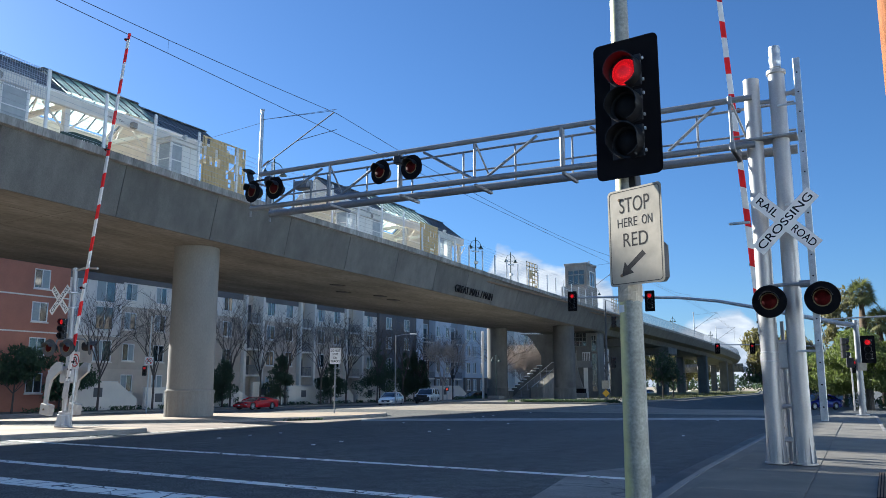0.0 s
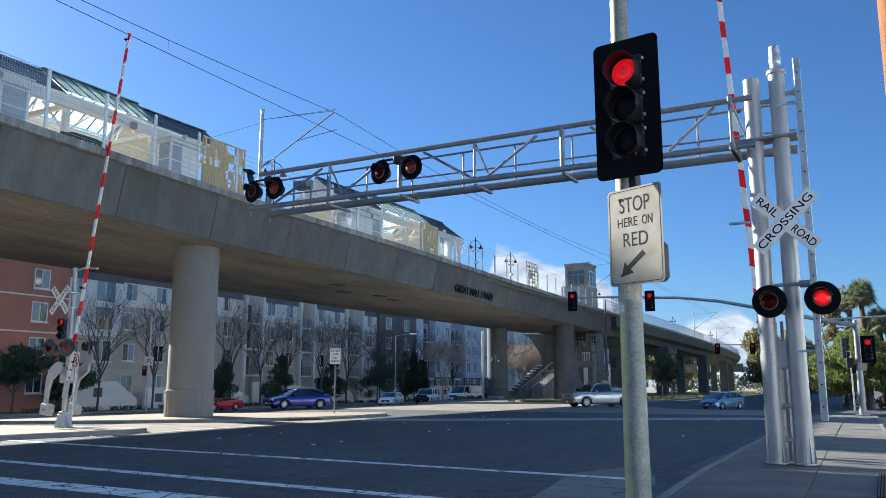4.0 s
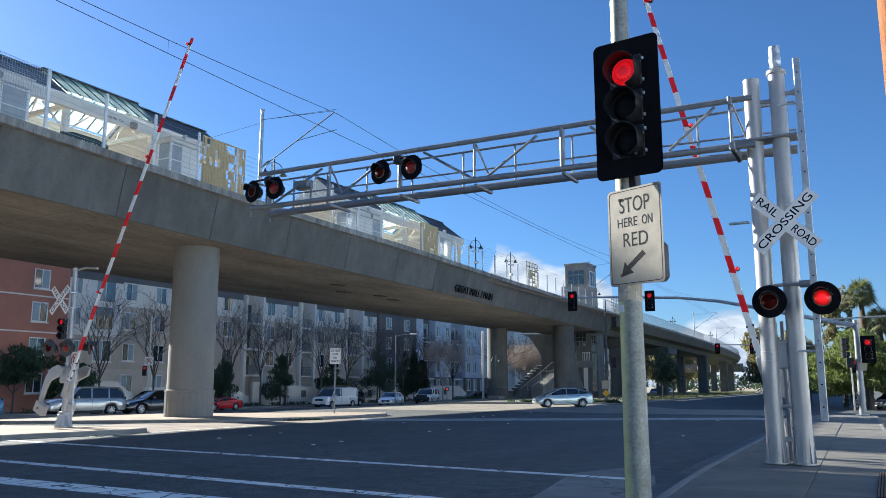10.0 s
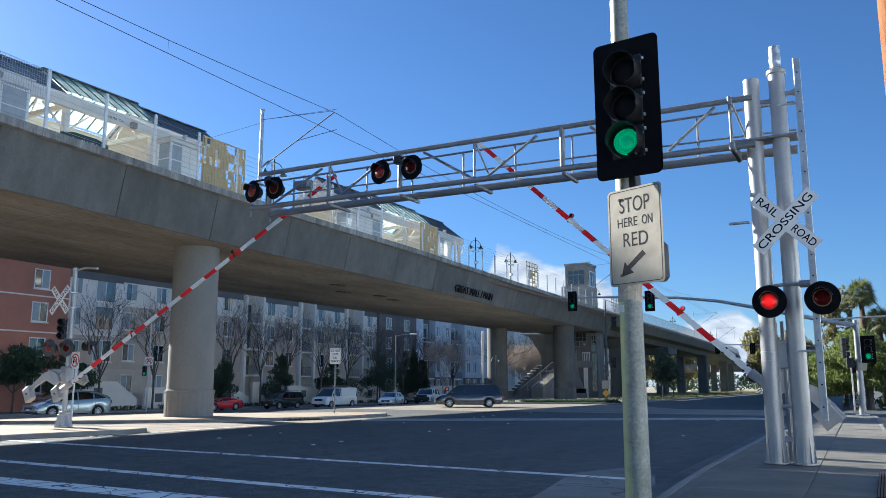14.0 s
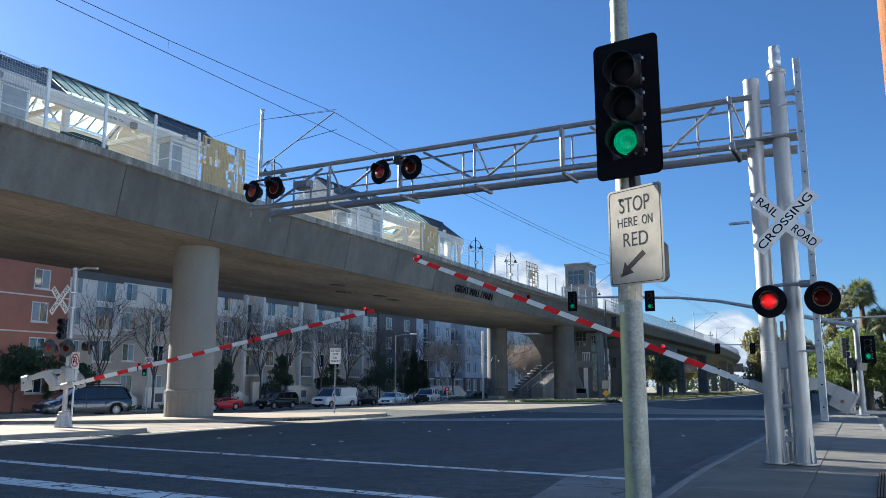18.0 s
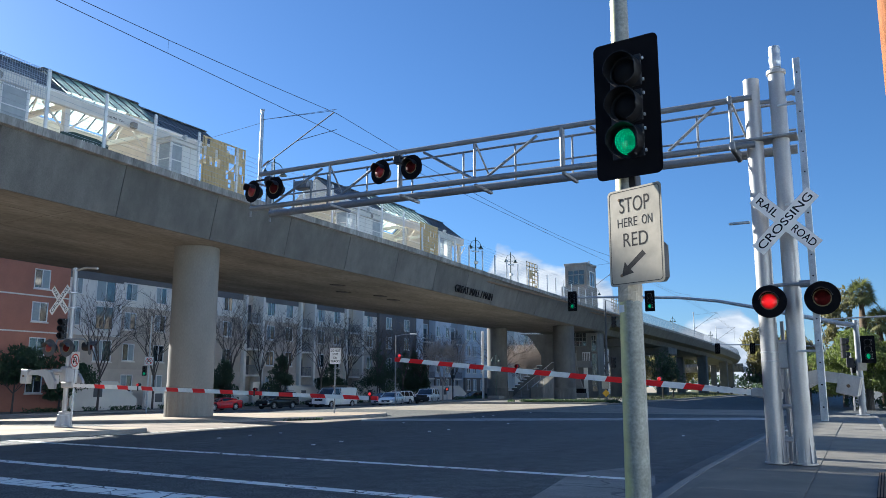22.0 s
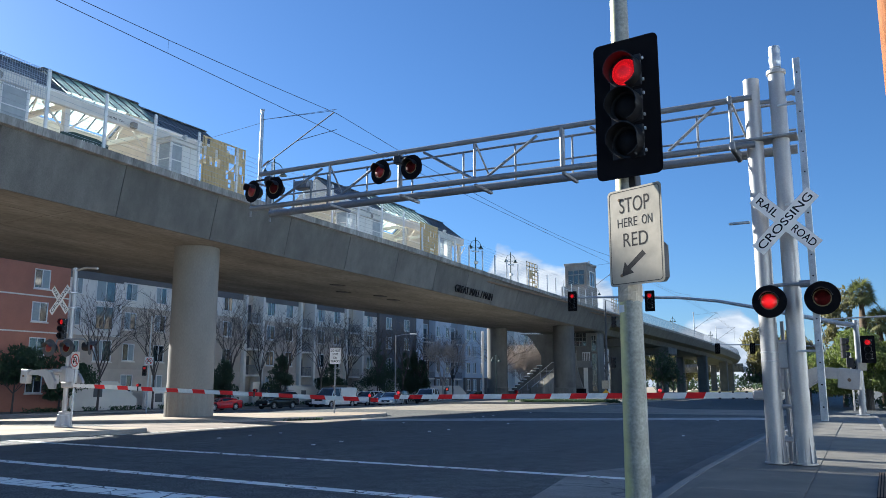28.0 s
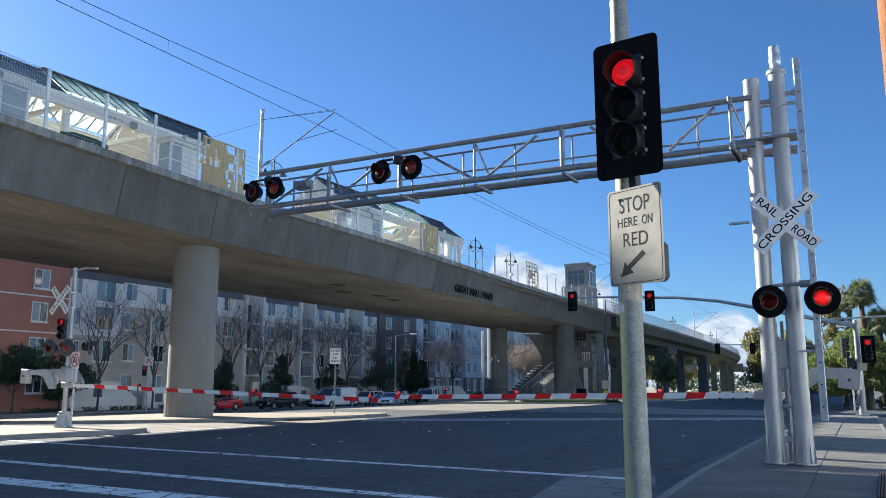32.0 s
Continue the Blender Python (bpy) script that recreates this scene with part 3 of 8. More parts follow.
viaduct = thing("viaduct", "grey concrete light-rail viaduct, weathered, on round columns", "viaduct", kind="structure")
ys = [-60 + 5 * i for i in range(42)] + [150 + 10 * i for i in range(26)]


def deck_rings(ys_):
    """Cross-sections of the trough-shaped girder."""
    if ys_[0] > 90:
        return [[(edge(y) - inset(y) - 1.5, y, ZB), (edge(y) - inset(y) - 1.2, y, 9.1), (edge(y) - 0.3, y, 9.45), (edge(y) - 0.25, y, ZT), (edge(y) - 0.45, y, ZT), (edge(y) - 0.45, y, ZD), (edge(y) - wide(y) + 0.45, y, ZD), (edge(y) - wide(y) + 0.45, y, ZT), (edge(y) - wide(y), y, ZT), (edge(y) - wide(y) + 1.5, y, ZB)] for y in ys_]
    return [[(edge(y) - inset(y) - 0.1, y, ZB), (edge(y) - 0.25, y, ZT), (edge(y) - 0.45, y, ZT), (edge(y) - 0.45, y, ZD), (edge(y) - wide(y) + 0.45, y, ZD), (edge(y) - wide(y) + 0.45, y, ZT), (edge(y) - wide(y), y, ZT), (edge(y) - wide(y), y, ZB)] for y in ys_]


g = G()
g.loft(deck_rings([y for y in ys if y <= 95]))
part("deck", g, M["soffit"], viaduct, "board-marked concrete box girder, warm grey soffit")
g = G()
g.loft(deck_rings([y for y in ys if y >= 95]))
# darker concrete than the near soffit stands in for the deeper shade here
part("deck", g, M["concrete"], viaduct, "grey box girder beyond the station, darkened for its shade")
g = G()
g.loft([[(edge(y) + 0.37, y, ZT), (edge(y) + 0.4, y, ZT + 0.3), (edge(y) - 0.5, y, ZT + 0.3), (edge(y) - 0.5, y, ZT)] for y in ys])
part("coping", g, M["lip"], viaduct, "stained pale concrete coping")
y = -18.1
while y < 330:
    step = 5.6 if y < 120 else 9.0
    y1 = y + step - 0.035
    g = G()
    a, b = edge(y), edge(y1)
    o = 0.1 if y < 100 else 0.35
    p, q = inset(y), inset(y1)
    zp = ZB
    if y > 94:
        p, q, zp = p * 0.45, q * 0.45, 9.3
    g.add([(a - p - 0.12, y, zp), (b - q - 0.12, y1, zp), (b - q, y1, zp), (a - p, y, zp), (a - 0.3, y, ZT), (b - 0.3, y1, ZT), (b + o, y1, ZT), (a + o, y, ZT)],
          [(0, 1, 2, 3), (4, 7, 6, 5), (3, 2, 6, 7), (0, 4, 5, 1), (0, 3, 7, 4), (1, 5, 6, 2)])
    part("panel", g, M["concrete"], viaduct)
    y += step


for o in (2.6, 6.1, 9.4, 12.2):
    g = G()
    for y0 in range(-20, 96, 6):
        a_ = 0.05 * math.sin(y0 * 1.7 + o)
        g.add([(edge(y) - o * wide(y) / 14.2 + w + a_ * (y - y0) / 6, y, ZB - 0.004) for y, w in ((y0, -0.018), (y0, 0.018), (y0 + 6, 0.018), (y0 + 6, -0.018))], [(0, 1, 2, 3)])
    part("form_joint", g, M["formline"], viaduct, "dark line between the formwork bays")
for y0 in (9.0, 19.5, 38.0, 58.5, 76.0):
    part("form_joint", G().add([(edge(y0) - 0.6, y0, ZB - 0.005), (edge(y0) - 0.6, y0 + 0.035, ZB - 0.005), (edge(y0) - wide(y0) + 0.3, y0 + 0.3, ZB - 0.005), (edge(y0) - wide(y0) + 0.3, y0 + 0.26, ZB - 0.005)], [(0, 1, 2, 3)]), M["formline"], viaduct, "dark line across the soffit")
for hx, hy in ((-32.2, 43.3), (-34.2, 46.7), (-33.3, 50.2), (-33.9, 53.0)):
    part("access_hatch", G().box((hx - 0.28, hy - 0.55, ZB - 0.03), (hx + 0.28, hy + 0.55, ZB + 0.01), 0.01), M["plastic"], viaduct, "dark slot hatch in the soffit")


def column(x, y, r, top=ZB, fluted=True, base=0.14, stuff="column"):
    prof = [(r, 1.36), (r, top - 0.9), (r * 1.0, top - 0.5), (r * 1.0, top + 0.05)]
    part("column", G().lathe([(px, pz) for px, pz in prof], 40), M[stuff], viaduct, "round concrete column", True, pose(x, y, 0))
    g = G()
    n = 72
    ring = [(r + (0.06 if not fluted or i % 3 else 0.035)) for i in range(n)]
    rows = [[(ring[i] * math.cos(2 * math.pi * i / n), ring[i] * math.sin(2 * math.pi * i / n), z) for i in range(n)] for z in (base - 0.1, 1.3)]
    g.loft(rows)
    g.lathe([(r + 0.075, 1.3), (r + 0.08, 1.38), (r, 1.42)], 40)
    part("column_base", g, M[stuff], viaduct, "ribbed concrete column collar", m=pose(x, y, 0))


column(-29.7, 28.2, 1.09)
# the two far columns take the darker concrete in place of their shade
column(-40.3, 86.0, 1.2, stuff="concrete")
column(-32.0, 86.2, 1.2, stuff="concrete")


def wall_pier(x, y, w, d, turn=0.0):
    """A far pier: an oblong shaft that flares a little under the girder."""
    g = G()
    rows = []
    for z, k in ((-1.0, 1.0), (5.6, 1.0), (7.4, 1.0), (ZB + 0.05, 1.06)):
        rows.append([(k * w * 0.5 * sx, d * 0.5 * sy * (1.0 if abs(sx) < 1 else 0.8), z) for sx, sy in ((-1, -1), (-0.85, -1), (0.85, -1), (1, -1), (1, 1), (0.85, 1), (-0.85, 1), (-1, 1))])
    # darker than the round columns: shade under the girder is in the colour
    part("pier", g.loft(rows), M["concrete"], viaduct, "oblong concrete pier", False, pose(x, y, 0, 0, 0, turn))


for y in (112, 141, 187, 233, 268):
    wall_pier(edge(y) - 3.1, y, 1.9 if y < 150 else 2.1, 1.6)
    wall_pier(edge(y) - 8.9, y + 4, 1.7, 1.5)
for y in (112, 141):
    part("bent_cap", G().box((edge(y) - 10.0, y - 1.2, 7.1), (edge(y) - 1.5, y + 5.2, 8.3), 0.1), M["concrete"], viaduct, "concrete bent cap")
text("lettering", "GREAT MALL / MAIN", 0.82, M["ink"], viaduct, Matrix.Translation((edge(56.2) - 0.12, 56.2, 8.9)) @ Matrix.Rotation(radians(90 + 3.2), 4, "Z") @ Matrix.Rotation(radians(90 + 12), 4, "X"), 1.0, 0.03)


far_ramp = thing("far_viaduct", "sunlit concrete ramp curving away behind the viaduct", "viaduct", kind="structure")
rp = [(-52.0 - 150.0 * math.sin(radians(a)), 285.0 + 150.0 * (1 - math.cos(radians(a))), 8.0 - 0.02 * a) for a in range(-4, 60, 4)]
part("deck", G().loft([[(x, y - 4, z - 1.6), (x, y - 5, z), (x, y - 5, z + 1.0), (x, y - 4.7, z + 1.0), (x, y - 4.7, z), (x, y + 5, z), (x, y + 4, z - 1.6)] for x, y, z in rp]), M["lip"], far_ramp, "pale concrete ramp deck")
for x, y, z in rp[2::4]:
    part("pier", G().cyl((x, y, -1), (x, y, z - 1.5), 1.1, n=16), M["column"], far_ramp)


# ---- signal heads ----
def flip_rows(spans, t_end=32.0):
    """Rows for a two-faced lens: lit face out within the spans, dark face out otherwise."""
    rows, a = [(0.0, pose(0, 0, 0, 0, 0, 180 if not spans or spans[0][0] > 0 else 0))], 180 if not spans or spans[0][0] > 0 else 0
    cuts = sorted({t for s in spans for t in s if 0 < t < t_end})
    for t in cuts:
        near_s = t - round(t)
        t = round(t) - 0.08 if -0.07 < near_s < 0.045 else round(t) + 0.08 if 0.045 <= near_s < 0.07 else t
        for k in range(4):
            rows.append((t + (k - 1.5) / 30, pose(0, 0, 0, 0, 0, a + 60 * k)))
        a += 180
    rows.append((t_end, pose(0, 0, 0, 0, 0, a)))
    return rows


TURNS = []  # lens parts that turn, with their spans


def lens(parent, c, r, lit, dark, spans, label, face=(0, -1, 0)):
    """A round lens on a pivot: a lit face and a dark face, turning about its upright axis. Faces local -Y."""
    prof = [(r, 0.004), (r * 0.98, 0.012), (r * 0.75, 0.035), (r * 0.4, 0.05), (0.001, 0.055)]
    g = G().lathe(prof, 24, pose(0, 0, 0, 90))
    n = len(g.f)
    g.lathe(prof, 24, pose(0, 0, 0, -90))
    hub = part("lens", g, lit, parent, label, True, Matrix.Translation(c))
    hub.data.materials.append(dark)
    for k, p in enumerate(hub.data.polygons):
        p.material_index = 0 if k < n else 1
    TURNS.append((hub, c, spans))
    return hub


P_FLASH, T0 = 1.24, 5.62
SPAN_L = [(T0 + P_FLASH * k - 0.31, T0 + P_FLASH * k + 0.31) for k in range(-2, 22)]
SPAN_R = [(2.2, SPAN_L[0][0])] + [(a + 0.62, min(b + 0.62, 32.5)) for a, b in SPAN_L]
SIG = {"red": [(-1, 12.4), (27.55, 33)], "amber": [(23.35, 27.45)], "green": [(12.45, 23.3)]}


def flasher(m, phase, lit, parent, dark=None, board="matblack"):
    """A crossing flasher facing local -Y: round black backing, hooded lens."""
    back = part("backing", G().lathe([(0.305, -0.01), (0.31, 0.0), (0.305, 0.012), (0.17, 0.02)], 32, pose(0, 0, 0, 90)), M[board], parent, "round black backing board" if board == "matblack" else "round grey-black backing board, greyed to stand in for haze", True, m)
    can = G().lathe([(0.13, -0.26), (0.165, -0.2), (0.17, 0.0)], 24, pose(0, 0, 0, 90))
    part("lamp_can", can, M["black"], back, smooth=True)
    n = 14
    hood = []
    for y, k in ((-0.01, 1.0), (-0.27, 0.93)):
        hood.append([(0.19 * k * math.cos(radians(12 + 156 * i / n)), y * (1.0 - 0.35 * abs(2 * i / n - 1)), 0.19 * k * math.sin(radians(12 + 156 * i / n))) for i in range(n + 1)])
    hood2 = [[(p[0] * 0.95, p[1], p[2] * 0.95) for p in r] for r in reversed(hood)]
    part("hood", G().loft([hood[0], hood[1], hood2[0], hood2[1], hood[0]], closed=False, caps=False), M["black" if board == "matblack" else "hoodgrey"], back, smooth=True)
    gl = G()
    gl.lathe([(0.158, 0.02), (0.162, 0.034), (0.15, 0.034)], 28, pose(0, 0, 0, 90))
    part("lens_ring", gl, M["lens_rim"], back)
    lens(back, (0, -0.02, 0), 0.148, lit, dark or M["lens_off"], SPAN_L if phase == "L" else SPAN_R, "red crossing lens")
    return back


def vehicle_head(m, parent, lit_color, backplate=True, spans=None, visor=0.165, s=1.0, cols=("red", "amber", "green"), lensr=0.13):
    """A three-section signal head facing local -Y, centred on its middle lens."""
    bodyg = G()
    for k in (-1, 0, 1):
        bodyg.box((-0.17, -0.0, k * 0.345 - 0.168), (0.17, 0.2, k * 0.345 + 0.168), 0.02)
    body = part("signal_head", bodyg, M["black"], parent, "black three-section signal head", m=m)
    if backplate:
        w, h, r = 0.325, 0.68, 0.06
        out = []
        for cx, cz, a in ((w - r, -h + r, -90), (w - r, h - r, 0), (-w + r, h - r, 90), (-w + r, -h + r, 180)):
            out += [(cx + r * math.cos(radians(a + 18 * i)), cz + r * math.sin(radians(a + 18 * i))) for i in range(6)]
        part("backplate", G().prism(out, -0.004, 0.0, Matrix.Translation((0, 0.01, 0)) @ pose(0, 0, 0, 90)), M["matblack"], body, "matt black backplate with rounded corners")
    n = 20
    for k, c in zip((1, 0, -1), cols):
        z = k * 0.345
        a0, a1 = -76, 256
        o, i_ = [], []
        for y, q in ((0.0, 1.0), (-visor, 0.97)):
            row = []
            for j in range(n + 1):
                a = radians(a0 + (a1 - a0) * j / n)
                yy = y * (1.0 if math.sin(a) > -0.3 else 0.75)
                row.append((0.165 * q * math.cos(a), yy, z + 0.165 * q * math.sin(a)))
            o.append(row)
            i_.append([(p[0] * 0.96, p[1], z + (p[2] - z) * 0.96) for p in row])
        part("visor", G().loft([o[0], o[1], i_[1], i_[0]], closed=False, caps=False), M["black"], body, "black tunnel visor", True)
        lens(body, (0, -0.002, z), lensr, M["led_" + c], M["lens_grey"], (spans or SIG)[c], c + " signal lens")
        for dz in (-0.12, 0.09):
            part("hinge", G().box((0.165, -0.01, z + dz), (0.185, 0.01, z + dz + 0.03), 0.004), M["galv"], body)
    return body


# near signal pole with its signal head and sign
FACE = 202.0
def facing(x, y, z, az):
    """A pose at a place whose local -Y looks to the azimuth az."""
    return pose(x, y, z, 0, 0, 180 - az)


PX, PY = -2.04, 7.3
sp = thing("signal_pole", "tapered galvanised signal pole with moss and a painted lit edge", "signal pole", pose(PX, PY, 0.15))
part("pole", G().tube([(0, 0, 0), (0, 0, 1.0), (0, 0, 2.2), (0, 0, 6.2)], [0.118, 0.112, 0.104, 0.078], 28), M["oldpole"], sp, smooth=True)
part("base_collar", G().lathe([(0.19, 0), (0.19, 0.03), (0.12, 0.05)], 24), M["galv"], sp)
rng = random.Random(4)
rows = []
for i in range(9):
    z = 2.195 + 0.19 * i / 8
    rows.append([((0.1065 + (rng.uniform(0, 0.009) if 0 < i < 8 else -0.003)) * math.cos(2 * math.pi * k / 30), (0.1065 + (rng.uniform(0, 0.009) if 0 < i < 8 else -0.003)) * math.sin(2 * math.pi * k / 30), z + rng.uniform(-0.012, 0.012)) for k in range(30)])
part("torn_tape", G().loft(rows), M["signwhite"], sp, "torn crumpled pale tape round the pole")
part("sticker", G().add([(0.1125 * math.sin(radians(a)), -0.1125 * math.cos(radians(a)), z) for z in (2.095, 2.165) for a in (-52, -40, -28, -16)], [(0, 1, 5, 4), (1, 2, 6, 5), (2, 3, 7, 6)]), M["white"], sp, "small printed pale sticker")
part("strap", G().lathe([(0.098, 2.5), (0.104, 2.51), (0.104, 2.54), (0.098, 2.55)], 24), M["rust"], sp)
hm = facing(0.097, -0.22, 4.02, 187)
vehicle_head(hm, sp, None)
for a, b in (((-0.02, -0.18, 3.43), (0.1, 0.06, 3.48)), ((-0.02, -0.18, 4.66), (0.1, 0.06, 4.72)), ((-0.02, -0.08, 3.27), (0.12, 0.1, 3.42))):
    part("bracket", G().box(a, b, 0.01), M["black"], sp, "black signal mounting bracket")


def plate(w, h, r, t=0.003):
    out = []
    for cx, cz, a in ((w / 2 - r, -h / 2 + r, -90), (w / 2 - r, h / 2 - r, 0), (-w / 2 + r, h / 2 - r, 90), (-w / 2 + r, -h / 2 + r, 180)):
        out += [(cx + r * math.cos(radians(a + 18 * i)), cz + r * math.sin(radians(a + 18 * i))) for i in range(6)]
    return G().prism(out, 0, t)


SG = facing(PX + 0.115, PY - 0.165, 2.945, FACE)
sg = thing("road_sign", "white stop-here-on-red sign, dented and dusty, strapped to the signal pole", "road sign", SG @ pose(0, 0, 0, 90))
part("plate", plate(0.61, 0.914, 0.04), M["signwhite"], sg)
bd = G()
for w, h, r in ((0.575, 0.88, 0.035),):
    o = plate(w, h, r).v[:24]
    i_ = plate(w - 0.014, h - 0.014, r - 0.007).v[:24]
    n = 24
    bd.add([(x, y, 0.0036) for x, y, z in o] + [(x, y, 0.0036) for x, y, z in i_], [(k, (k + 1) % n, n + (k + 1) % n, n + k) for k in range(n)])
part("border", bd, M["signink"], sg, "thin black border")
for words, s, yy, wd in (("STOP", 0.205, 0.29, 0.34), ("RED", 0.19, -0.04, 0.275)):
    text("lettering", words, s, M["signink"], sg, pose(0, yy, 0.0038), fit=wd)
text("lettering", "HERE", 0.125, M["signink"], sg, pose(-0.085, 0.13, 0.0038), fit=0.225)
text("lettering", "ON", 0.125, M["signink"], sg, pose(0.14, 0.13, 0.0038), fit=0.115)
ar = G()
ar.add([(-0.17, -0.37, 0.0036), (-0.03, -0.345, 0.0036), (-0.065, -0.31, 0.0036), (0.11, -0.185, 0.0036), (0.075, -0.145, 0.0036), (-0.1, -0.275, 0.0036), (-0.13, -0.23, 0.0036)], [(0, 1, 2, 3, 4, 5, 6)])
part("arrow", ar, M["signink"], sg, "black arrow pointing down to the road")
for bz in (0.36, -0.36):
    part("bolt", G().lathe([(0.014, 0.003), (0.014, 0.008), (0.008, 0.011)], 10, pose(-0.17, bz, 0)), M["rust"], sg)
# signal head on the far side of the pole
sh = thing("signal_housing", "black back of a signal head strapped behind the pole", "signal head", facing(PX + 0.225, PY + 0.2, 2.74, 26))
part("housing", G().box((-0.08, -0.1, -0.19), (0.08, 0.1, 0.19), 0.04), M["hoodgrey"], sh)


# ---- crossing gantry ----
GY = 16.4
gm = thing("gantry", "grey steel cantilever walkway gantry with flashers over the road", "signal gantry", pose(0, 0, 0))
for x, top in ((-1.93, 7.7), (-1.45, 7.75)):
    part("mast", G().tube([(x, GY, 0.15), (x, GY, 3.0), (x, GY, top)], [0.168, 0.16, 0.155], 28), M["alu"], gm, "silver-painted steel mast", True)
    for a in range(8):
        g = G()
        c, s = math.cos(radians(45 * a)), math.sin(radians(45 * a))
        w = Vector((-s, c, 0)) * 0.012
        p0, p1, p2 = Vector((x + 0.155 * c, GY + 0.155 * s, 0.16)), Vector((x + 0.205 * c, GY + 0.205 * s, 0.16)), Vector((x + 0.164 * c, GY + 0.164 * s, 0.72))
        g.add([p0 - w, p1 - w, p2 - w, p0 + w, p1 + w, p2 + w], [(0, 2, 1), (3, 4, 5), (0, 1, 4, 3), (1, 2, 5, 4), (2, 0, 3, 5)])
        part("gusset_fin", g, M["alu"], gm)
    part("base_plate", G().lathe([(0.22, 0.15), (0.22, 0.175), (0.17, 0.18)], 24, Matrix.Translation((x, GY, 0))), M["alu"], gm, "round base plate")
part("mast_cap", G().lathe([(0.165, 7.72), (0.185, 7.74), (0.185, 7.8), (0.05, 7.84)], 24, Matrix.Translation((-1.45, GY, 0))), M["alu"], gm)
part("camera_can", G().lathe([(0.06, 7.82), (0.06, 7.87), (0.105, 7.88), (0.1, 7.93), (0.115, 8.0), (0.105, 8.16), (0.115, 8.27), (0.1, 8.29), (0.1, 8.32)], 20, Matrix.Translation((-1.45, GY, 0))), M["galv"], gm, "dented cylindrical sensor can")
for z in (1.2, 2.4, 4.6, 7.2):
    part("cross_tie", G().cyl((-1.93, GY, z), (-1.45, GY, z), 0.045, n=10), M["alu"], gm)
part("cross_tie", G().box((-1.8, GY - 0.05, 0.55), (-1.6, GY + 0.05, 0.64), 0.01), M["alu"], gm)
part("conduit", G().cyl((-1.69, GY + 0.1, 0.2), (-1.69, GY + 0.1, 2.8), 0.035, n=10), M["alu"], gm)
part("junction_box", G().box((-1.8, GY - 0.02, 1.9), (-1.6, GY + 0.1, 2.4), 0.02), M["alu"], gm)
XL, XR0 = -14.75, -1.9
FY, BY = 16.15, 16.95
for nm, y, z0, z1, r in (("top_chord", FY, 7.36, 7.26, 0.062), ("bottom_chord", FY, 6.42, 6.29, 0.07), ("bottom_chord", BY, 6.42, 6.3, 0.095), ("handrail", BY, 7.37, 7.3, 0.028), ("mid_rail", BY, 6.93, 6.71, 0.022)):
    part(nm, G().cyl((XL - (0.3 if "bottom" in nm else 0), y, z0), (-1.2 if y == BY else XR0 + 0.0, y, z1), r, n=14), M["gantry"], gm, smooth=True)
NODES = [-12.35, -10.17, -8.1, -5.91, -4.2, -2.33]
for i, x in enumerate(NODES):
    r = 0.06 if x in (-10.17, -5.91) else 0.034
    part("post", G().cyl((x, FY, 6.36), (x, FY, 7.3), r, n=10), M["gantry"], gm)
    if r < 0.05:
        part("brace", G().cyl((x + 0.02, FY, 7.26), (x + 0.28, FY + 0.3, 6.4), 0.024, n=8), M["gantry"], gm)
    part("walk_bracket", G().box((x - 0.04, FY + 0.02, 6.2), (x + 0.04, BY + 0.12, 6.27), 0.01), M["gantry"], gm)
for x0, z0, x1, z1 in ((-14.3, 6.44, -12.6, 7.24), (-11.98, 6.46, -10.65, 7.21), (-9.49, 7.23, -8.18, 6.41), (-7.81, 6.37, -6.51, 7.19), (-5.25, 7.19, -4.3, 6.4), (-3.59, 6.39, -2.62, 7.18)):
    part("diagonal", G().cyl((x0, FY, z0), (x1, FY, z1), 0.034, n=8), M["gantry"], gm)
for x in (-14.2, -13.02, -11.71, -10.3, -8.81, -7.4, -5.96, -4.5, -3.13):
    part("rail_post", G().cyl((x, BY, 6.38), (x, BY, 7.32), 0.028, n=8), M["gantry"], gm)
part("end_frame", G().cyl((XL - 0.3, FY, 6.2), (XL - 0.3, FY, 7.2), 0.03, n=8).cyl((XL - 0.3, BY, 6.2), (XL - 0.3, BY, 7.2), 0.03, n=8).cyl((XL - 0.3, FY, 7.2), (XL - 0.3, BY, 7.2), 0.03, n=8).cyl((XL + 0.3, FY, 6.42), (XL + 0.3, FY, 7.3), 0.055, n=10), M["gantry"], gm)
part("clamp", G().box((-2.36, GY - 0.4, 6.2), (-2.26, GY + 0.6, 6.36), 0.01), M["gantry"], gm)
part("clamp", G().box((-2.36, GY - 0.33, 7.16), (-2.28, GY - 0.1, 7.34), 0.01), M["gantry"], gm)
part("clamp_plate", G().box((-2.3, GY - 0.24, 6.38), (-1.14, GY + 0.24, 6.43), 0.01), M["gantry"], gm, "flat steel plate clamped round both masts")
part("stub", G().cyl((-1.32, GY - 0.02, 7.3), (-1.16, GY - 0.02, 7.3), 0.045, n=12).cyl((-1.18, GY - 0.02, 7.3), (-1.1, GY - 0.02, 7.3), 0.07, n=12), M["alu"], gm)
part("sensor_post", G().cyl((-13.6, BY, 6.42), (-13.6, BY, 7.25), 0.03, n=8), M["gantry"], gm)
part("sensor_box", G().box((-14.1, BY - 0.14, 7.0), (-13.62, BY + 0.14, 7.24), 0.03), M["gantry"], gm, "small grey sensor box")
# flasher pairs
for x0, x1, z in ((-14.73, -13.95, 6.81), (-10.56, -9.66, 6.8)):
    flasher(facing(x0, 15.85, z, 190), "L", M["lens_dim"], gm)
    flasher(facing(x1, 15.85, z, 184), "R", M["lens_dim"], gm)
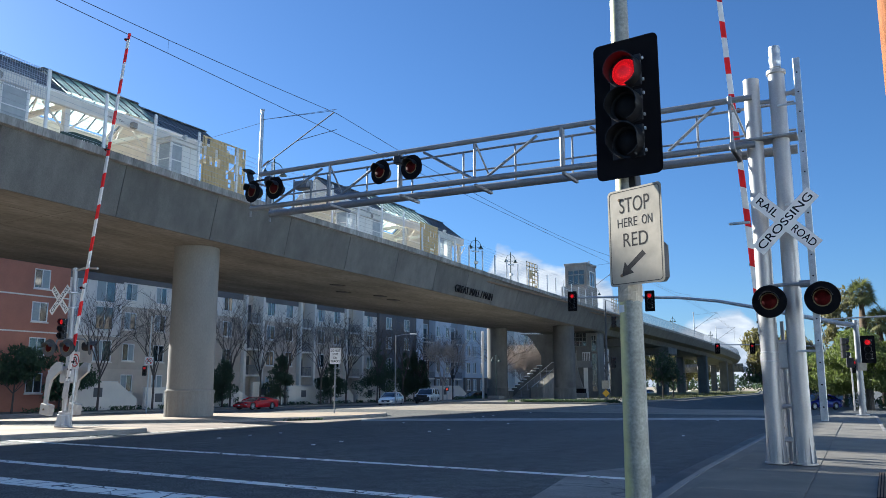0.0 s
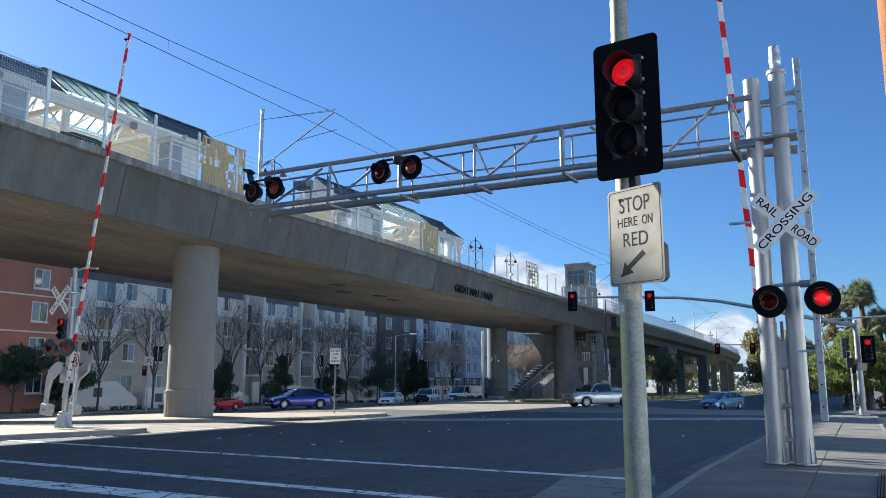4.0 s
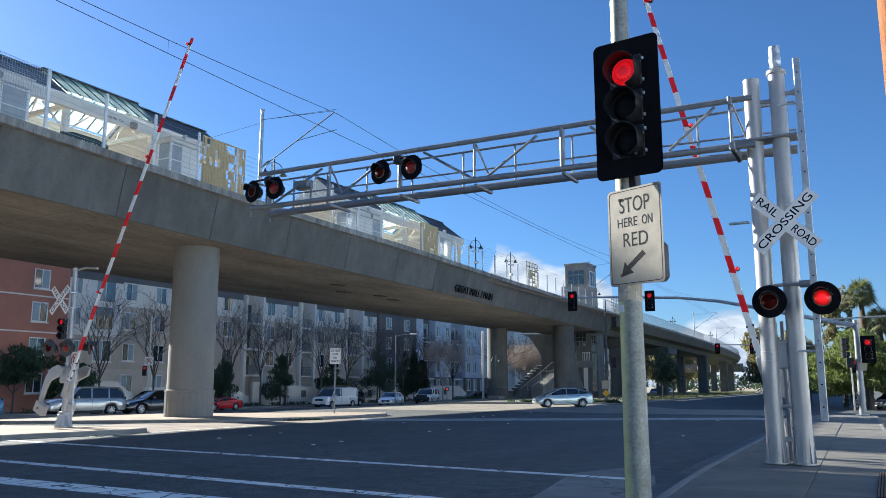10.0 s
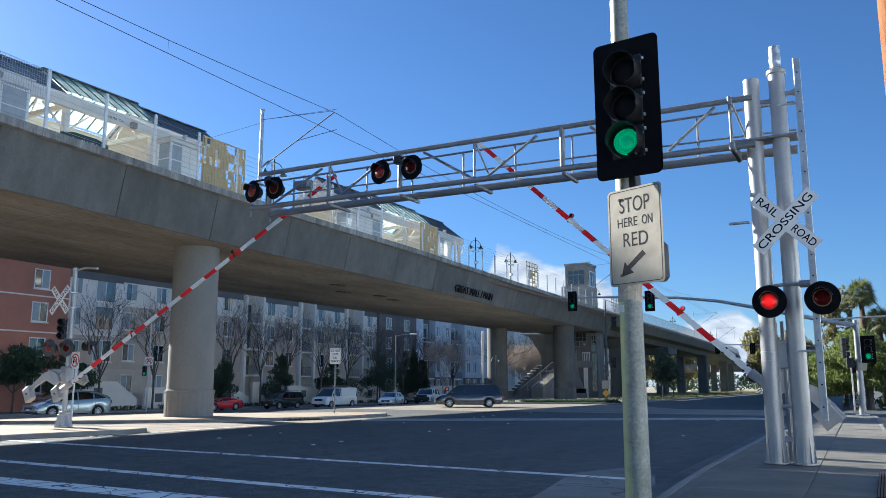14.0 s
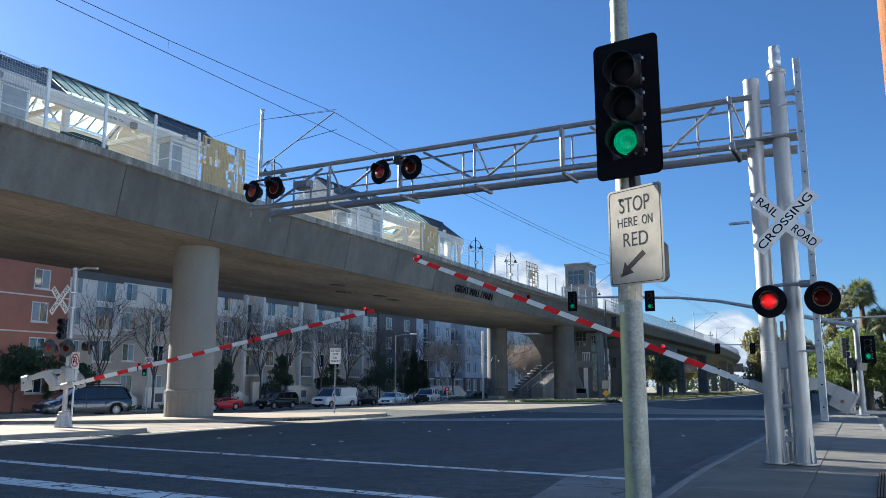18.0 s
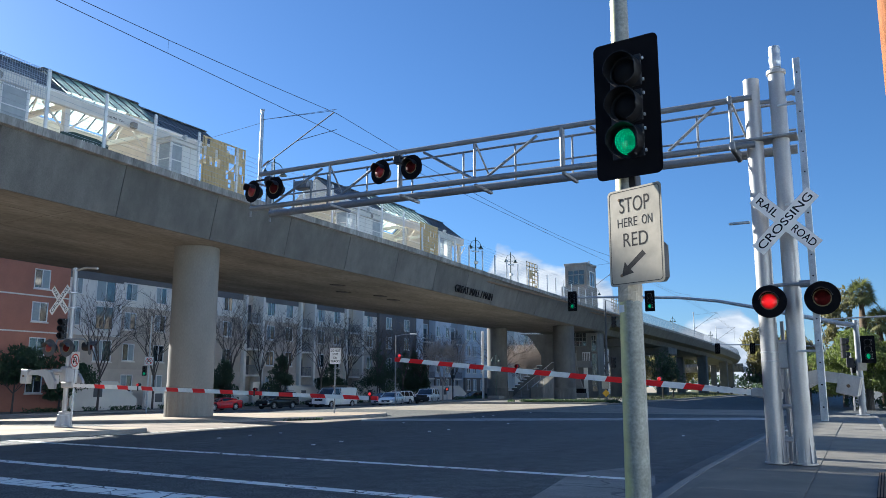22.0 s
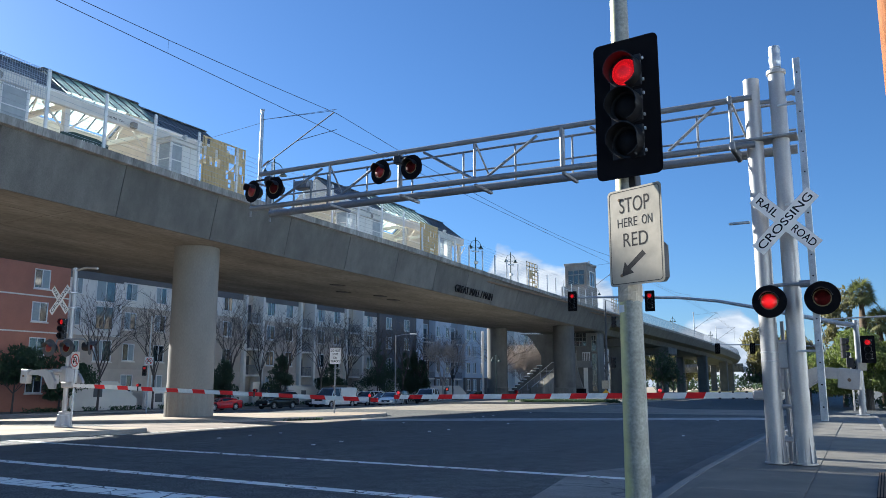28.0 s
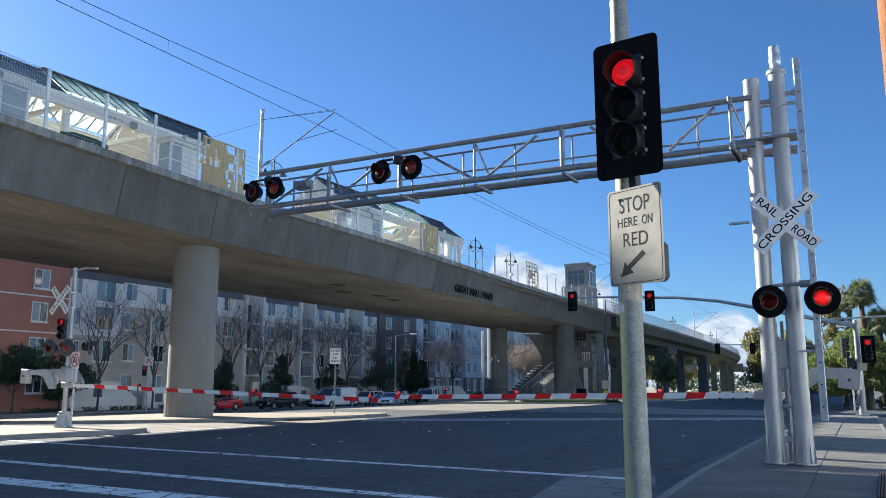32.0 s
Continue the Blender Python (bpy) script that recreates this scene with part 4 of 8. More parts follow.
    part("flasher_arm", G().cyl((x0, 16.0, z + 0.33), (x1, 16.0, z + 0.33), 0.03, n=10).box((x0 + 0.3, 15.95, z + 0.2), (x0 + 0.5, 16.12, z + 0.4), 0.02).cyl((x0, 16.0, z + 0.33), (x0, 16.0, z), 0.03).cyl((x1, 16.0, z + 0.33), (x1, 16.0, z), 0.03), M["black"], gm)
flasher(facing(-1.83, 16.02, 3.15, 180), "L", M["lens_red"], gm)
flasher(facing(-0.92, 16.02, 3.17, 180), "R", M["lens_red"], gm)
part("flasher_arm", G().cyl((-1.83, 16.2, 3.47), (-0.92, 16.2, 3.47), 0.035, n=10).cyl((-1.83, 16.2, 3.47), (-1.83, 16.2, 3.15), 0.03).cyl((-0.92, 16.2, 3.47), (-0.92, 16.2, 3.15), 0.03).lathe([(0.07, -0.1), (0.07, 0.1)], 12, Matrix.Translation((-1.2, 16.2, 3.47)) @ pose(0, 0, 0, 0, 90)), M["gantry"], gm)
for z in (2.03, 2.2):
    part("strap", G().lathe([(0.166, z), (0.17, z + 0.004), (0.17, z + 0.02), (0.166, z + 0.024)], 28, Matrix.Translation((-1.93, GY, 0))), M["galv"], gm, "thin steel strap")
# ladder rail with holes
lg = G().box((-1.11, 16.1, 0.95), (-0.985, 16.16, 7.9), 0.006)
lad = part("ladder_rail", lg, M["galv"], gm, "perforated steel rail")
hole = G().lathe([(0.016, 0), (0.016, 0.003)], 10, pose(0, 0, 0, 90))
h0 = part("hole", hole, M["matblack"], lad, m=pose(-1.048, 16.099, 1.2))
for i in range(1, 17):
    share("hole", h0.data, lad, pose(-1.048, 16.099, 1.2 + 0.4 * i))
part("rail_bracket", G().box((-1.45, 16.2, 7.0), (-0.98, 16.24, 7.04), 0.005).box((-1.45, 16.2, 5.0), (-0.98, 16.24, 5.04), 0.005).box((-1.45, 16.2, 2.2), (-0.98, 16.24, 2.24), 0.005), M["galv"], gm)
part("lamp_bracket", G().box((-2.5, 16.2, 4.72), (-2.1, 16.26, 4.77), 0.01), M["galv"], gm)


def crossbuck(m, s=1.0):
    ob = thing("crossbuck_sign", "white railroad crossing crossbuck with black letters on the mast", "road sign", m, "crossbucks")
    for a, w0, w1 in ((-45, "RAIL", "ROAD"), (45, "CROSSING", None)):
        bl = part("blade", G().box((-0.735, -0.138, 0 if a > 0 else -0.004), (0.735, 0.138, 0.004 if a > 0 else 0.0), 0), M["white"], ob, m=pose(0, 0, 0.004 if a > 0 else 0, 0, 0, a))
        if w1:
            text("lettering", w0, 0.21, M["ink"], bl, pose(-0.43, 0, 0.001), fit=0.46, bold=0.008)
            text("lettering", w1, 0.21, M["ink"], bl, pose(0.43, 0, 0.001), fit=0.5, bold=0.008)
        else:
            text("lettering", w0, 0.21, M["ink"], bl, pose(0, 0, 0.0046), fit=1.34, bold=0.008)
    return ob


crossbuck(facing(-1.45, 16.03, 4.66, 180) @ pose(0, 0, 0, 90))


# ---- crossing gates ----
ARMS = []


FRAMES = []  # counterweight frames, turning with their arms


def gate(base, pivot_z, length, turn, label, tall, lamps, n, mx, off, k_=1.0, prof=(), cw=(0.19, 0.11, -0.47, 0.04, 0), fat=0.067):
    """A gate whose arm reaches to local +X; its counterweight frame turns on a shaft above and behind."""
    th = thing("crossing_gate", label, "crossing gate", pose(*base, 0, 0, turn), "crossing gates")
    part("mast", G().tube([(mx, 0.3, 0), (mx, 0.3, tall)], 0.085, 16), M["alu"], th, "silver mast", True)
    part("mast_cap", G().lathe([(0.1, tall - 0.05), (0.1, tall + 0.03), (0.03, tall + 0.06)], 16, Matrix.Translation((mx, 0.3, 0))), M["alu"], th)
    foot = [[(mx + k * sx, 0.3 + k * sy, z) for sx, sy in ((-1, -0.55), (-0.55, -1), (0.55, -1), (1, -0.55), (1, 0.55), (0.55, 1), (-0.55, 1), (-1, 0.55))] for k, z in ((0.24, 0.06), (0.23, 0.1), (0.175, 0.45), (0.175, 0.52), (0.11, 0.55))]
    part("mast_foot", G().loft(foot), M["alu"], th, "tapered silver foot")
    part("foot_band", G().lathe([(0.2, 0.38), (0.21, 0.39), (0.21, 0.43), (0.2, 0.44)], 16, Matrix.Translation((mx, 0.3, 0))), M["galv"], th)
    part("foot_flange", G().lathe([(0.3, 0), (0.3, 0.05), (0.24, 0.06)], 20, Matrix.Translation((mx, 0.3, 0))), M["alu"], th)
    for k in range(4):
        a = radians(45 + 90 * k)
        part("anchor_bolt", G().cyl((mx + 0.27 * math.cos(a), 0.3 + 0.27 * math.sin(a), 0.05), (mx + 0.27 * math.cos(a), 0.3 + 0.27 * math.sin(a), 0.12), 0.025, n=6), M["galv"], th)
    fz = pivot_z + 0.49
    part("mechanism", G().box((mx - 0.2, 0.12, fz - 0.42), (mx + 0.2, 0.62, fz + 0.18), 0.05).cyl((off, 0.12, fz), (off, -0.2, fz), 0.09, n=14), M["alu"], th, "silver gate mechanism box")
    part("conduit", G().tube([(mx + 0.15, 0.45, 0.1), (mx + 0.18, 0.5, fz - 0.5), (mx + 0.05, 0.45, fz - 0.3)], 0.025, 8), M["galv"], th)
    core = G().tube([(0.25, -0.055, 0), (length - 0.02, -0.055, 0)], [0.019, 0.017], 8)
    arm = part("arm", core, M["armwhite"], th, "red and white striped gate arm", m=pose(0, 0, pivot_z))
    part("arm_root", G().box((-0.25, -0.12, -0.1), (0.38, 0.015, 0.1), 0.03), M["alu"], arm)
    seg = length - 0.9
    for i in range(n):
        x0, x1 = 0.9 + seg * (i + (0.05 if i % 2 else 0 if i == 0 else -0.05)) / n, 0.9 + seg * (i + 1 + (-0.05 if i % 2 else 0.05 if i < n - 1 else 0)) / n
        h0, h1 = fat - 0.012 * i / n, fat - 0.012 * (i + 1) / n
        sk = -0.01 if n * 0.55 < i < n - 4 else -0.03
        if i == 0:
            x0 = 0.34
        if i == n - 1:
            x1 -= 0.42 * seg / n
            g = G().box((x1 + 0.01, -0.08, -h1), (length, -0.03, h1), 0.004)
            part("stripe", g, M["armred"], arm)
        g = G().add([(x0 - sk, -0.08, -h0), (x1 - sk, -0.08, -h1), (x1 + sk, -0.08, h1), (x0 + sk, -0.08, h0), (x0 - sk, -0.03, -h0), (x1 - sk, -0.03, -h1), (x1 + sk, -0.03, h1), (x0 + sk, -0.03, h0)],
                    [(0, 1, 2, 3), (4, 7, 6, 5), (0, 4, 5, 1), (2, 6, 7, 3), (1, 5, 6, 2), (0, 3, 7, 4)])
        part("stripe", g, M["armred" if i % 2 else "armwhite"], arm)
    for x in (0.5, 0.78, 1.06):
        part("clip", G().box((x - 0.025, -0.087, -0.085), (x + 0.025, -0.023, -0.05), 0.004).box((x - 0.025, -0.087, 0.05), (x + 0.025, -0.023, 0.085), 0.004), M["plastic"], arm, "small black clip")
    for f in lamps:
        x = 0.9 + seg * f
        part("arm_lamp", G().box((x - 0.025, -0.1, -0.09), (x + 0.025, -0.081, 0.09), 0.005).lathe([(0.05, -0.04), (0.055, 0.04)], 14, Matrix.Translation((x, -0.04, 0.11)) @ pose(0, 0, 0, 90)), M["plastic"], arm, "small gate lamp housing")
        lens(arm, (x, -0.1 if turn == 0 else 0.01, 0.11), 0.044, M["lens_arm" if turn == 0 else "lens_off"], M["lens_off" if turn == 0 else "lens_arm"], [(8.6, 33)] if f > 0.9 or f < 0.3 else SPAN_R, "small red gate lamp")
    cf = part("counterweight_frame", G().cyl((0, -0.35, 0), (0, 0.85, 0), 0.05, n=12), M["galv"], th, "counterweight frame on its shaft", m=pose(off, 0, fz))
    prof = prof or [(-1.3, -0.04), (-0.62, 0.04), (-0.2, 0.06), (0.15, -0.08), (0.38, -0.34), (0.38, -0.6), (0.1, -0.62), (-0.08, -0.42), (-0.28, -0.2), (-0.62, -0.15), (-1.3, -0.15)]
    k = len(prof)
    for yy in (-0.3, 0.8):
        lev = part("lever", G().add([(x, yy - 0.05, z) for x, z in prof] + [(x, yy + 0.05, z) for x, z in prof], [tuple(range(k)), tuple(reversed(range(k, 2 * k)))] + [(i, k + i, k + (i + 1) % k, (i + 1) % k) for i in range(k)]), M["alu"], cf, "bent silver counterweight lever")
        part("counterweight", G().box((-cw[0], yy - cw[1], (cw[2] - cw[3]) / 2), (cw[0], yy + cw[1], (cw[3] - cw[2]) / 2), 0.02, pose(-1.31 * k_, 0, (cw[2] + cw[3]) / 2, 0, -cw[4])), M["alu"], lev, "square counterweight slab")
        part("bolt", G().cyl((-1.31 * k_, yy - 0.14, -0.2), (-1.31 * k_, yy + 0.14, -0.2), 0.035, n=8), M["rust"], lev)
    FRAMES.append((cf, off, fz, arm))
    return th, arm


R_UP = [(0, 86.8), (8.4, 86.8), (9.0, 85.8), (9.4, 83.1), (10.2, 74.5), (11.0, 67.2), (11.8, 59.9), (12.6, 53.4), (13.0, 50.1), (14.4, 41.0), (17.0, 26.5), (19.0, 17.3), (21.0, 8.6), (23.0, 2.2), (23.6, 0.4), (25.0, -0.6), (32.0, -0.6)]
L_UP = [(0, 81.2), (8.4, 81.2), (9.0, 78.8), (9.6, 72.0), (10.2, 63.5), (11.0, 55.0), (11.8, 46.6), (13.0, 35.4), (14.4, 25.6), (17.0, 13.2), (19.0, 5.1), (21.0, -0.5), (22.0, -1.6), (23.0, -1.8), (32.0, -1.8)]
_, arm_r = gate((-2.18, 18.3, 0.15), 1.24, 9.5, 180, "railway crossing gate with striped arm on the pavement", 2.3, (0.168, 0.58, 0.98), 19, -0.4, -0.42, 0.85, [(-1.1, 0.02), (-0.55, 0.07), (-0.2, -0.05), (0.1, -0.1), (0.1, -0.3), (-0.25, -0.38), (-0.6, -0.15), (-1.1, -0.18)], (0.2, 0.06, -0.38, 0.02, 8))
gl_, arm_l = gate((-25.23, 18.3, 0.15), 1.46, 13.1, 0, "railway crossing gate with striped arm on the median island", 5.66, (0.227, 0.64, 0.98), 21, -0.5, -0.63, fat=0.066)
# each arm hangs a little off its pivot: (arm, pivot height at rest, offset from the pivot, angles)
ARMS += [(arm_r, 1.24, (0.23, -0.28), R_UP), (arm_l, 1.46, (-0.12, 0.13), L_UP)]
# greyer boards and hoods: the glare haze over this gate is put into colour
flasher(facing(-0.78, -0.3, 2.77, 172), "L", M["lens_dim"], gl_, None, "hoodgrey")
flasher(facing(0.19, -0.3, 2.75, 172), "R", M["lens_dim"], gl_, None, "hoodgrey")
flasher(facing(0.23, 0.6, 2.84, 48), "R", M["lens_off"], gl_, None, "hoodgrey")
part("flasher_arm", G().cyl((-0.78, 0.0, 3.08), (0.3, 0.3, 3.08), 0.035, n=10).cyl((-0.78, 0.0, 3.08), (-0.78, -0.1, 2.75), 0.03).cyl((0.19, -0.1, 3.08), (0.19, -0.1, 2.75), 0.03).cyl((0.28, 0.3, 3.08), (0.23, 0.5, 2.84), 0.03), M["gantry"], gl_)
part("top_arm", G().tube([(-0.5, 0.3, 5.6), (0.0, 0.35, 5.68), (0.6, 0.4, 5.62)], 0.04, 8), M["alu"], gl_)
for z in (4.2, 4.75):
    part("clamp", G().box((-0.62, 0.1, z), (-0.38, 0.42, z + 0.06), 0.01), M["galv"], gl_)
crossbuck(facing(-25.92, 18.2, 4.65, 180) @ pose(0, 0, 0, 90) @ Matrix.Scale(0.88, 4))
vehicle_head(facing(-0.6, 0.0, 3.46, 165) @ Matrix.Scale(0.72, 4), gl_, None, False, {"red": SIG["red"], "amber": SIG["amber"], "green": []})
rs = thing("road_sign", "square no-u-turn sign on a thin post beside the gate", "road sign", facing(-25.38, 18.62, 2.49, 184) @ pose(0, 0, 0, 90))
part("plate", plate(0.52, 0.6, 0.03), M["white"], rs)
part("post", G().box((-0.03, -2.35, -0.05), (0.03, 0.3, -0.004), 0.008), M["galv"], rs)


def ban(parent, r=0.2, u_turn=True):
    """Red ring and bar over a black bent arrow."""
    part("ring", G().loft([[(q * math.cos(radians(10 * i)), q * math.sin(radians(10 * i)), z) for i in range(36)] for q, z in ((r, 0.004), (r, 0.006), (r * 0.82, 0.006), (r * 0.82, 0.004))], caps=False), M["signred"], parent)
    part("bar", G().box((-r * 0.9, -r * 0.09, 0.0065), (r * 0.9, r * 0.09, 0.008), 0, pose(0, 0, 0, 0, 0, -45)), M["signred"], parent)
    k = r / 0.2
    pts = [(0.065 * k, -0.11 * k, 0.0052)] + [(0.065 * k * math.cos(radians(a)), 0.03 * k + 0.065 * k * math.sin(radians(a)), 0.0052) for a in range(0, 181, 20)] + [(-0.065 * k, -0.02 * k, 0.0052)]
    g = G()
    for (x0, y0, z), (x1, y1, _) in zip(pts, pts[1:]):
        d = Vector((x1 - x0, y1 - y0)).normalized() * 0.021 * k
        g.add([(x0 - d.y, y0 + d.x, z), (x1 - d.y, y1 + d.x, z), (x1 + d.y, y1 - d.x, z), (x0 + d.y, y0 - d.x, z)], [(3, 2, 1, 0)])
    g.add([(-0.125 * k, -0.02 * k, 0.0055), (-0.065 * k, -0.11 * k, 0.0055), (-0.005 * k, -0.02 * k, 0.0055)], [(0, 1, 2)])
    part("arrow", g, M["ink"], parent)


ban(rs, 0.235)


# ---- vehicles ----
def car_paint(name, col, metal=0.4, rough=0.2):
    return mat(name, col, rough, metal, var=0.06, scale=2, bump=0, coat=0.8)


KINDS = {
    # length, width, roof, hood line (y, z), cabin (windscreen foot, roof front, roof rear, rear foot), belt, wheel radius, axles
    "sedan": (4.7, 1.82, 1.44, [(2.35, 0.5), (2.3, 0.66), (1.9, 0.78), (1.05, 0.93), (-1.5, 0.98), (-2.15, 0.98), (-2.33, 0.85), (-2.35, 0.5)], (1.15, 0.3, -0.75, -1.75), 0.95, 0.325, (1.4, -1.38)),
    "suv": (4.6, 1.82, 1.7, [(2.3, 0.55), (2.26, 0.82), (1.9, 0.98), (1.1, 1.07), (-1.9, 1.08), (-2.24, 1.06), (-2.3, 0.85), (-2.3, 0.55)], (1.25, 0.45, -1.75, -2.24), 1.05, 0.35, (1.38, -1.3)),
    "minivan": (5.1, 1.95, 1.74, [(2.55, 0.5), (2.5, 0.75), (2.1, 0.92), (1.5, 1.03), (-1.9, 1.06), (-2.5, 1.04), (-2.55, 0.8), (-2.55, 0.5)], (1.75, 0.6, -1.95, -2.48), 1.03, 0.34, (1.5, -1.5)),
    "hatch": (4.45, 1.74, 1.49, [(2.22, 0.48), (2.18, 0.64), (1.8, 0.8), (1.3, 0.93), (-1.4, 1.05), (-2.1, 1.1), (-2.2, 0.9), (-2.22, 0.5)], (1.6, 0.2, -0.9, -2.05), 0.95, 0.31, (1.32, -1.36)),
    "pickup": (5.7, 1.98, 1.84, [(2.85, 0.6), (2.82, 1.0), (2.62, 1.1), (1.35, 1.18), (-0.7, 1.2), (-2.8, 1.2), (-2.85, 1.1), (-2.85, 0.6)], (1.4, 0.7, -0.42, -0.62), 1.15, 0.39, (1.75, -1.65)),
    "van": (5.7, 2.02, 2.12, [(2.85, 0.6), (2.82, 1.0), (2.5, 1.16), (1.75, 1.22), (-2.2, 1.25), (-2.8, 1.24), (-2.85, 1.0), (-2.85, 0.6)], (1.9, 1.1, -2.6, -2.8), 1.22, 0.38, (1.9, -1.75)),
    "sports": (4.63, 1.93, 1.23, [(2.3, 0.35), (2.25, 0.52), (1.7, 0.74), (0.95, 0.86), (-1.0, 1.0), (-2.1, 0.98), (-2.28, 0.85), (-2.3, 0.45)], (1.1, 0.15, -0.45, -1.5), 0.88, 0.34, (1.42, -1.3)),
}


def car(kind, label, paint, m, extra=""):
    L, W, H, line, cab, belt, wr, axles = KINDS[kind]
    th = thing("car" if kind not in ("pickup", "van") else {"pickup": "pickup_truck", "van": "cargo_van"}[kind], label, "car" if kind not in ("pickup", "van") else {"pickup": "truck", "van": "van"}[kind], m)
    hw = W / 2
    # lower body: rings along the length, with arches cut up over the wheels
    ys = sorted({round(L / 2 * (-1 + i / 22 * 2), 3) for i in range(23)} | {y for y, z in line} | {a + s * wr * k for a in axles for s in (-1, 1) for k in (1.22, 1.05, 0.75, 0.35)}, reverse=True)

    def top(y):
        for (a, za), (b, zb) in zip(line, line[1:]):
            if b <= y <= a:
                return za + (zb - za) * ((a - y) / (a - b) if a > b else 1)
        return line[-1][1]

    rings = []
    for y in ys:
        if abs(y) > L / 2:
            continue
        zb = 0.22 if kind in ("sedan", "hatch", "minivan", "sports") else 0.34
        arch = 0
        for a in axles:
            d = abs(y - a) / (wr * 1.2)
            if d < 1:
                arch = max(arch, wr + wr * 1.12 * math.sqrt(1 - d * d) - 0.02)
        e = min(1.0, (L / 2 - abs(y)) / 0.45)
        w = hw * (0.82 + 0.18 * math.sqrt(max(0, 1 - (1 - e) ** 2)))
        t = max(top(y), zb + 0.12)
        if abs(y) > L / 2 - 0.08:
            zb = max(zb, 0.36)
        side = max(zb, arch)
        mid = max(side + 0.02, t - 0.22)
        half = [(w * 0.72, zb), (w * 0.74, side), (w * 0.985, side + 0.01), (w, (side + mid) / 2 + 0.02), (w * 0.985, mid + 0.06), (w * 0.93, t - 0.03), (w * 0.78, t + 0.0), (w * 0.35, t + 0.03)]
        rings.append([(x, y, z) for x, z in half] + [(-x, y, z) for x, z in reversed(half)])
    part("body", G().loft(rings), paint, th, smooth=True)
    # greenhouse
    f0, f1, r1, r0 = cab
    wb, wt = hw * 0.93, hw * 0.74 if kind not in ("van", "minivan", "suv") else hw * 0.8
    zt = H - 0.04
    bt = belt - 0.06

    def ring(y, z, k):
        x1 = wb + (wt - wb) * k
        return [(wb, y, bt), (x1, y, z - 0.03), (x1 * 0.85, y, z), (-x1 * 0.85, y, z), (-x1, y, z - 0.03), (-wb, y, bt)]

    gs = [ring(f0, top(f0) + 0.02, 0.0), ring(f1 + 0.25, bt + (zt - bt) * 0.78, 0.75), ring(f1, zt - 0.02, 1.0), ring((f1 + r1) / 2, zt, 1.0), ring(r1, zt - 0.03, 1.0), ring((r0 + r1) / 2, bt + (zt - bt) * 0.66, 0.7), ring(r0, top(r0) + 0.02, 0.0)]
    part("window_glass", G().loft(gs), M["carglass"], th, "dark tinted windows", True)
    roof = G()
    rr = []
    for y, dz in ((f1 + 0.06, -0.03), (f1 - 0.15, 0.012), ((f1 + r1) / 2, 0.04), (r1 + 0.15, 0.012), (r1 - 0.06, -0.03)):
        x = wt * 1.0
        rr.append([(x * 1.03, y, zt - 0.08 + dz * 0.3), (x * 0.98, y, zt - 0.0 + dz * 0.5), (x * 0.7, y, zt + dz), (-x * 0.7, y, zt + dz), (-x * 0.98, y, zt + dz * 0.5), (-x * 1.03, y, zt - 0.08 + dz * 0.3)])
    roof.loft(rr)
    part("roof", roof, paint, th, smooth=True)
    # pillars
    marks = {"sedan": (0, -0.1), "suv": (0, -0.1, -1.15), "minivan": (0, 0.35, -0.75, -1.85), "hatch": (0, -0.15, -1.1), "pickup": (0,), "van": (0, 0.35), "sports": (0,)}[kind]
    for s in (-1, 1):
        part("pillar", G().tube([(s * wb, f0 - 0.08, top(f0)), (s * (wb + (wt - wb) * 0.78) * 1.01, f1 + 0.22, bt + (zt - bt) * 0.8), (s * wt * 1.01, f1, zt - 0.04)], 0.045, 6), paint, th)
        part("pillar", G().tube([(s * wb, r0 + 0.1, top(r0)), (s * (wb + (wt - wb) * 0.7) * 1.01, (r0 + r1) / 2 + 0.03, bt + (zt - bt) * 0.68), (s * wt * 1.01, r1, zt - 0.05)], 0.07 if kind != "pickup" else 0.05, 6), paint, th)
        for y in marks[1:]:
            part("pillar", G().tube([(s * wb * 1.005, y, bt), (s * wt * 1.015, y, zt - 0.04)], 0.04, 6), paint, th)
        if kind == "van":
            part("side_panel", G().box((min(s * wt * 1.04, s * wb * 1.0), r1 + 0.1, bt), (max(s * wt * 1.04, s * wb * 1.0), f1 - 0.95, zt - 0.06), 0.02), paint, th)
        mir = G().box((s * wb - 0.02 + s * 0.1 - 0.1, f0 - 0.55, belt - 0.02), (s * wb + s * 0.1 + 0.1, f0 - 0.4, belt + 0.13), 0.04)
        part("wing_mirror", mir, paint, th)
        part("headlight", G().box((s * hw * 0.68 - 0.2, L / 2 - 0.4, line[1][1] - 0.1), (s * hw * 0.68 + 0.2, L / 2 - 0.06, line[1][1] + 0.04), 0.05), M["headlight"], th, "clear headlight")
        part("tail_lamp", G().box((s * hw * 0.78 - 0.12, -L / 2 + 0.0, line[-2][1] - 0.18), (s * hw * 0.78 + 0.12, -L / 2 + 0.16, line[-2][1] + 0.04), 0.03), M["tail"], th, "red tail lamp")
        g = G()
        for y in (marks[1] + 0.35 if len(marks) > 1 else 0.2,):
            g.box((s * hw - 0.015, y - 0.1, belt - 0.18), (s * hw + 0.015, y + 0.08, belt - 0.15), 0.005)
        part("door_handle", g, M["plastic"], th)
        for y in (f0 - 0.35, marks[1] if len(marks) > 1 else r1, marks[2] - 0.05 if len(marks) > 2 else axles[1] + wr * 1.25):
            part("door_seam", G().box((min(s * hw * 0.97, s * hw * 1.003), y - 0.008, 0.42), (max(s * hw * 0.97, s * hw * 1.003), y + 0.008, belt - 0.14)), M["plastic"], th)
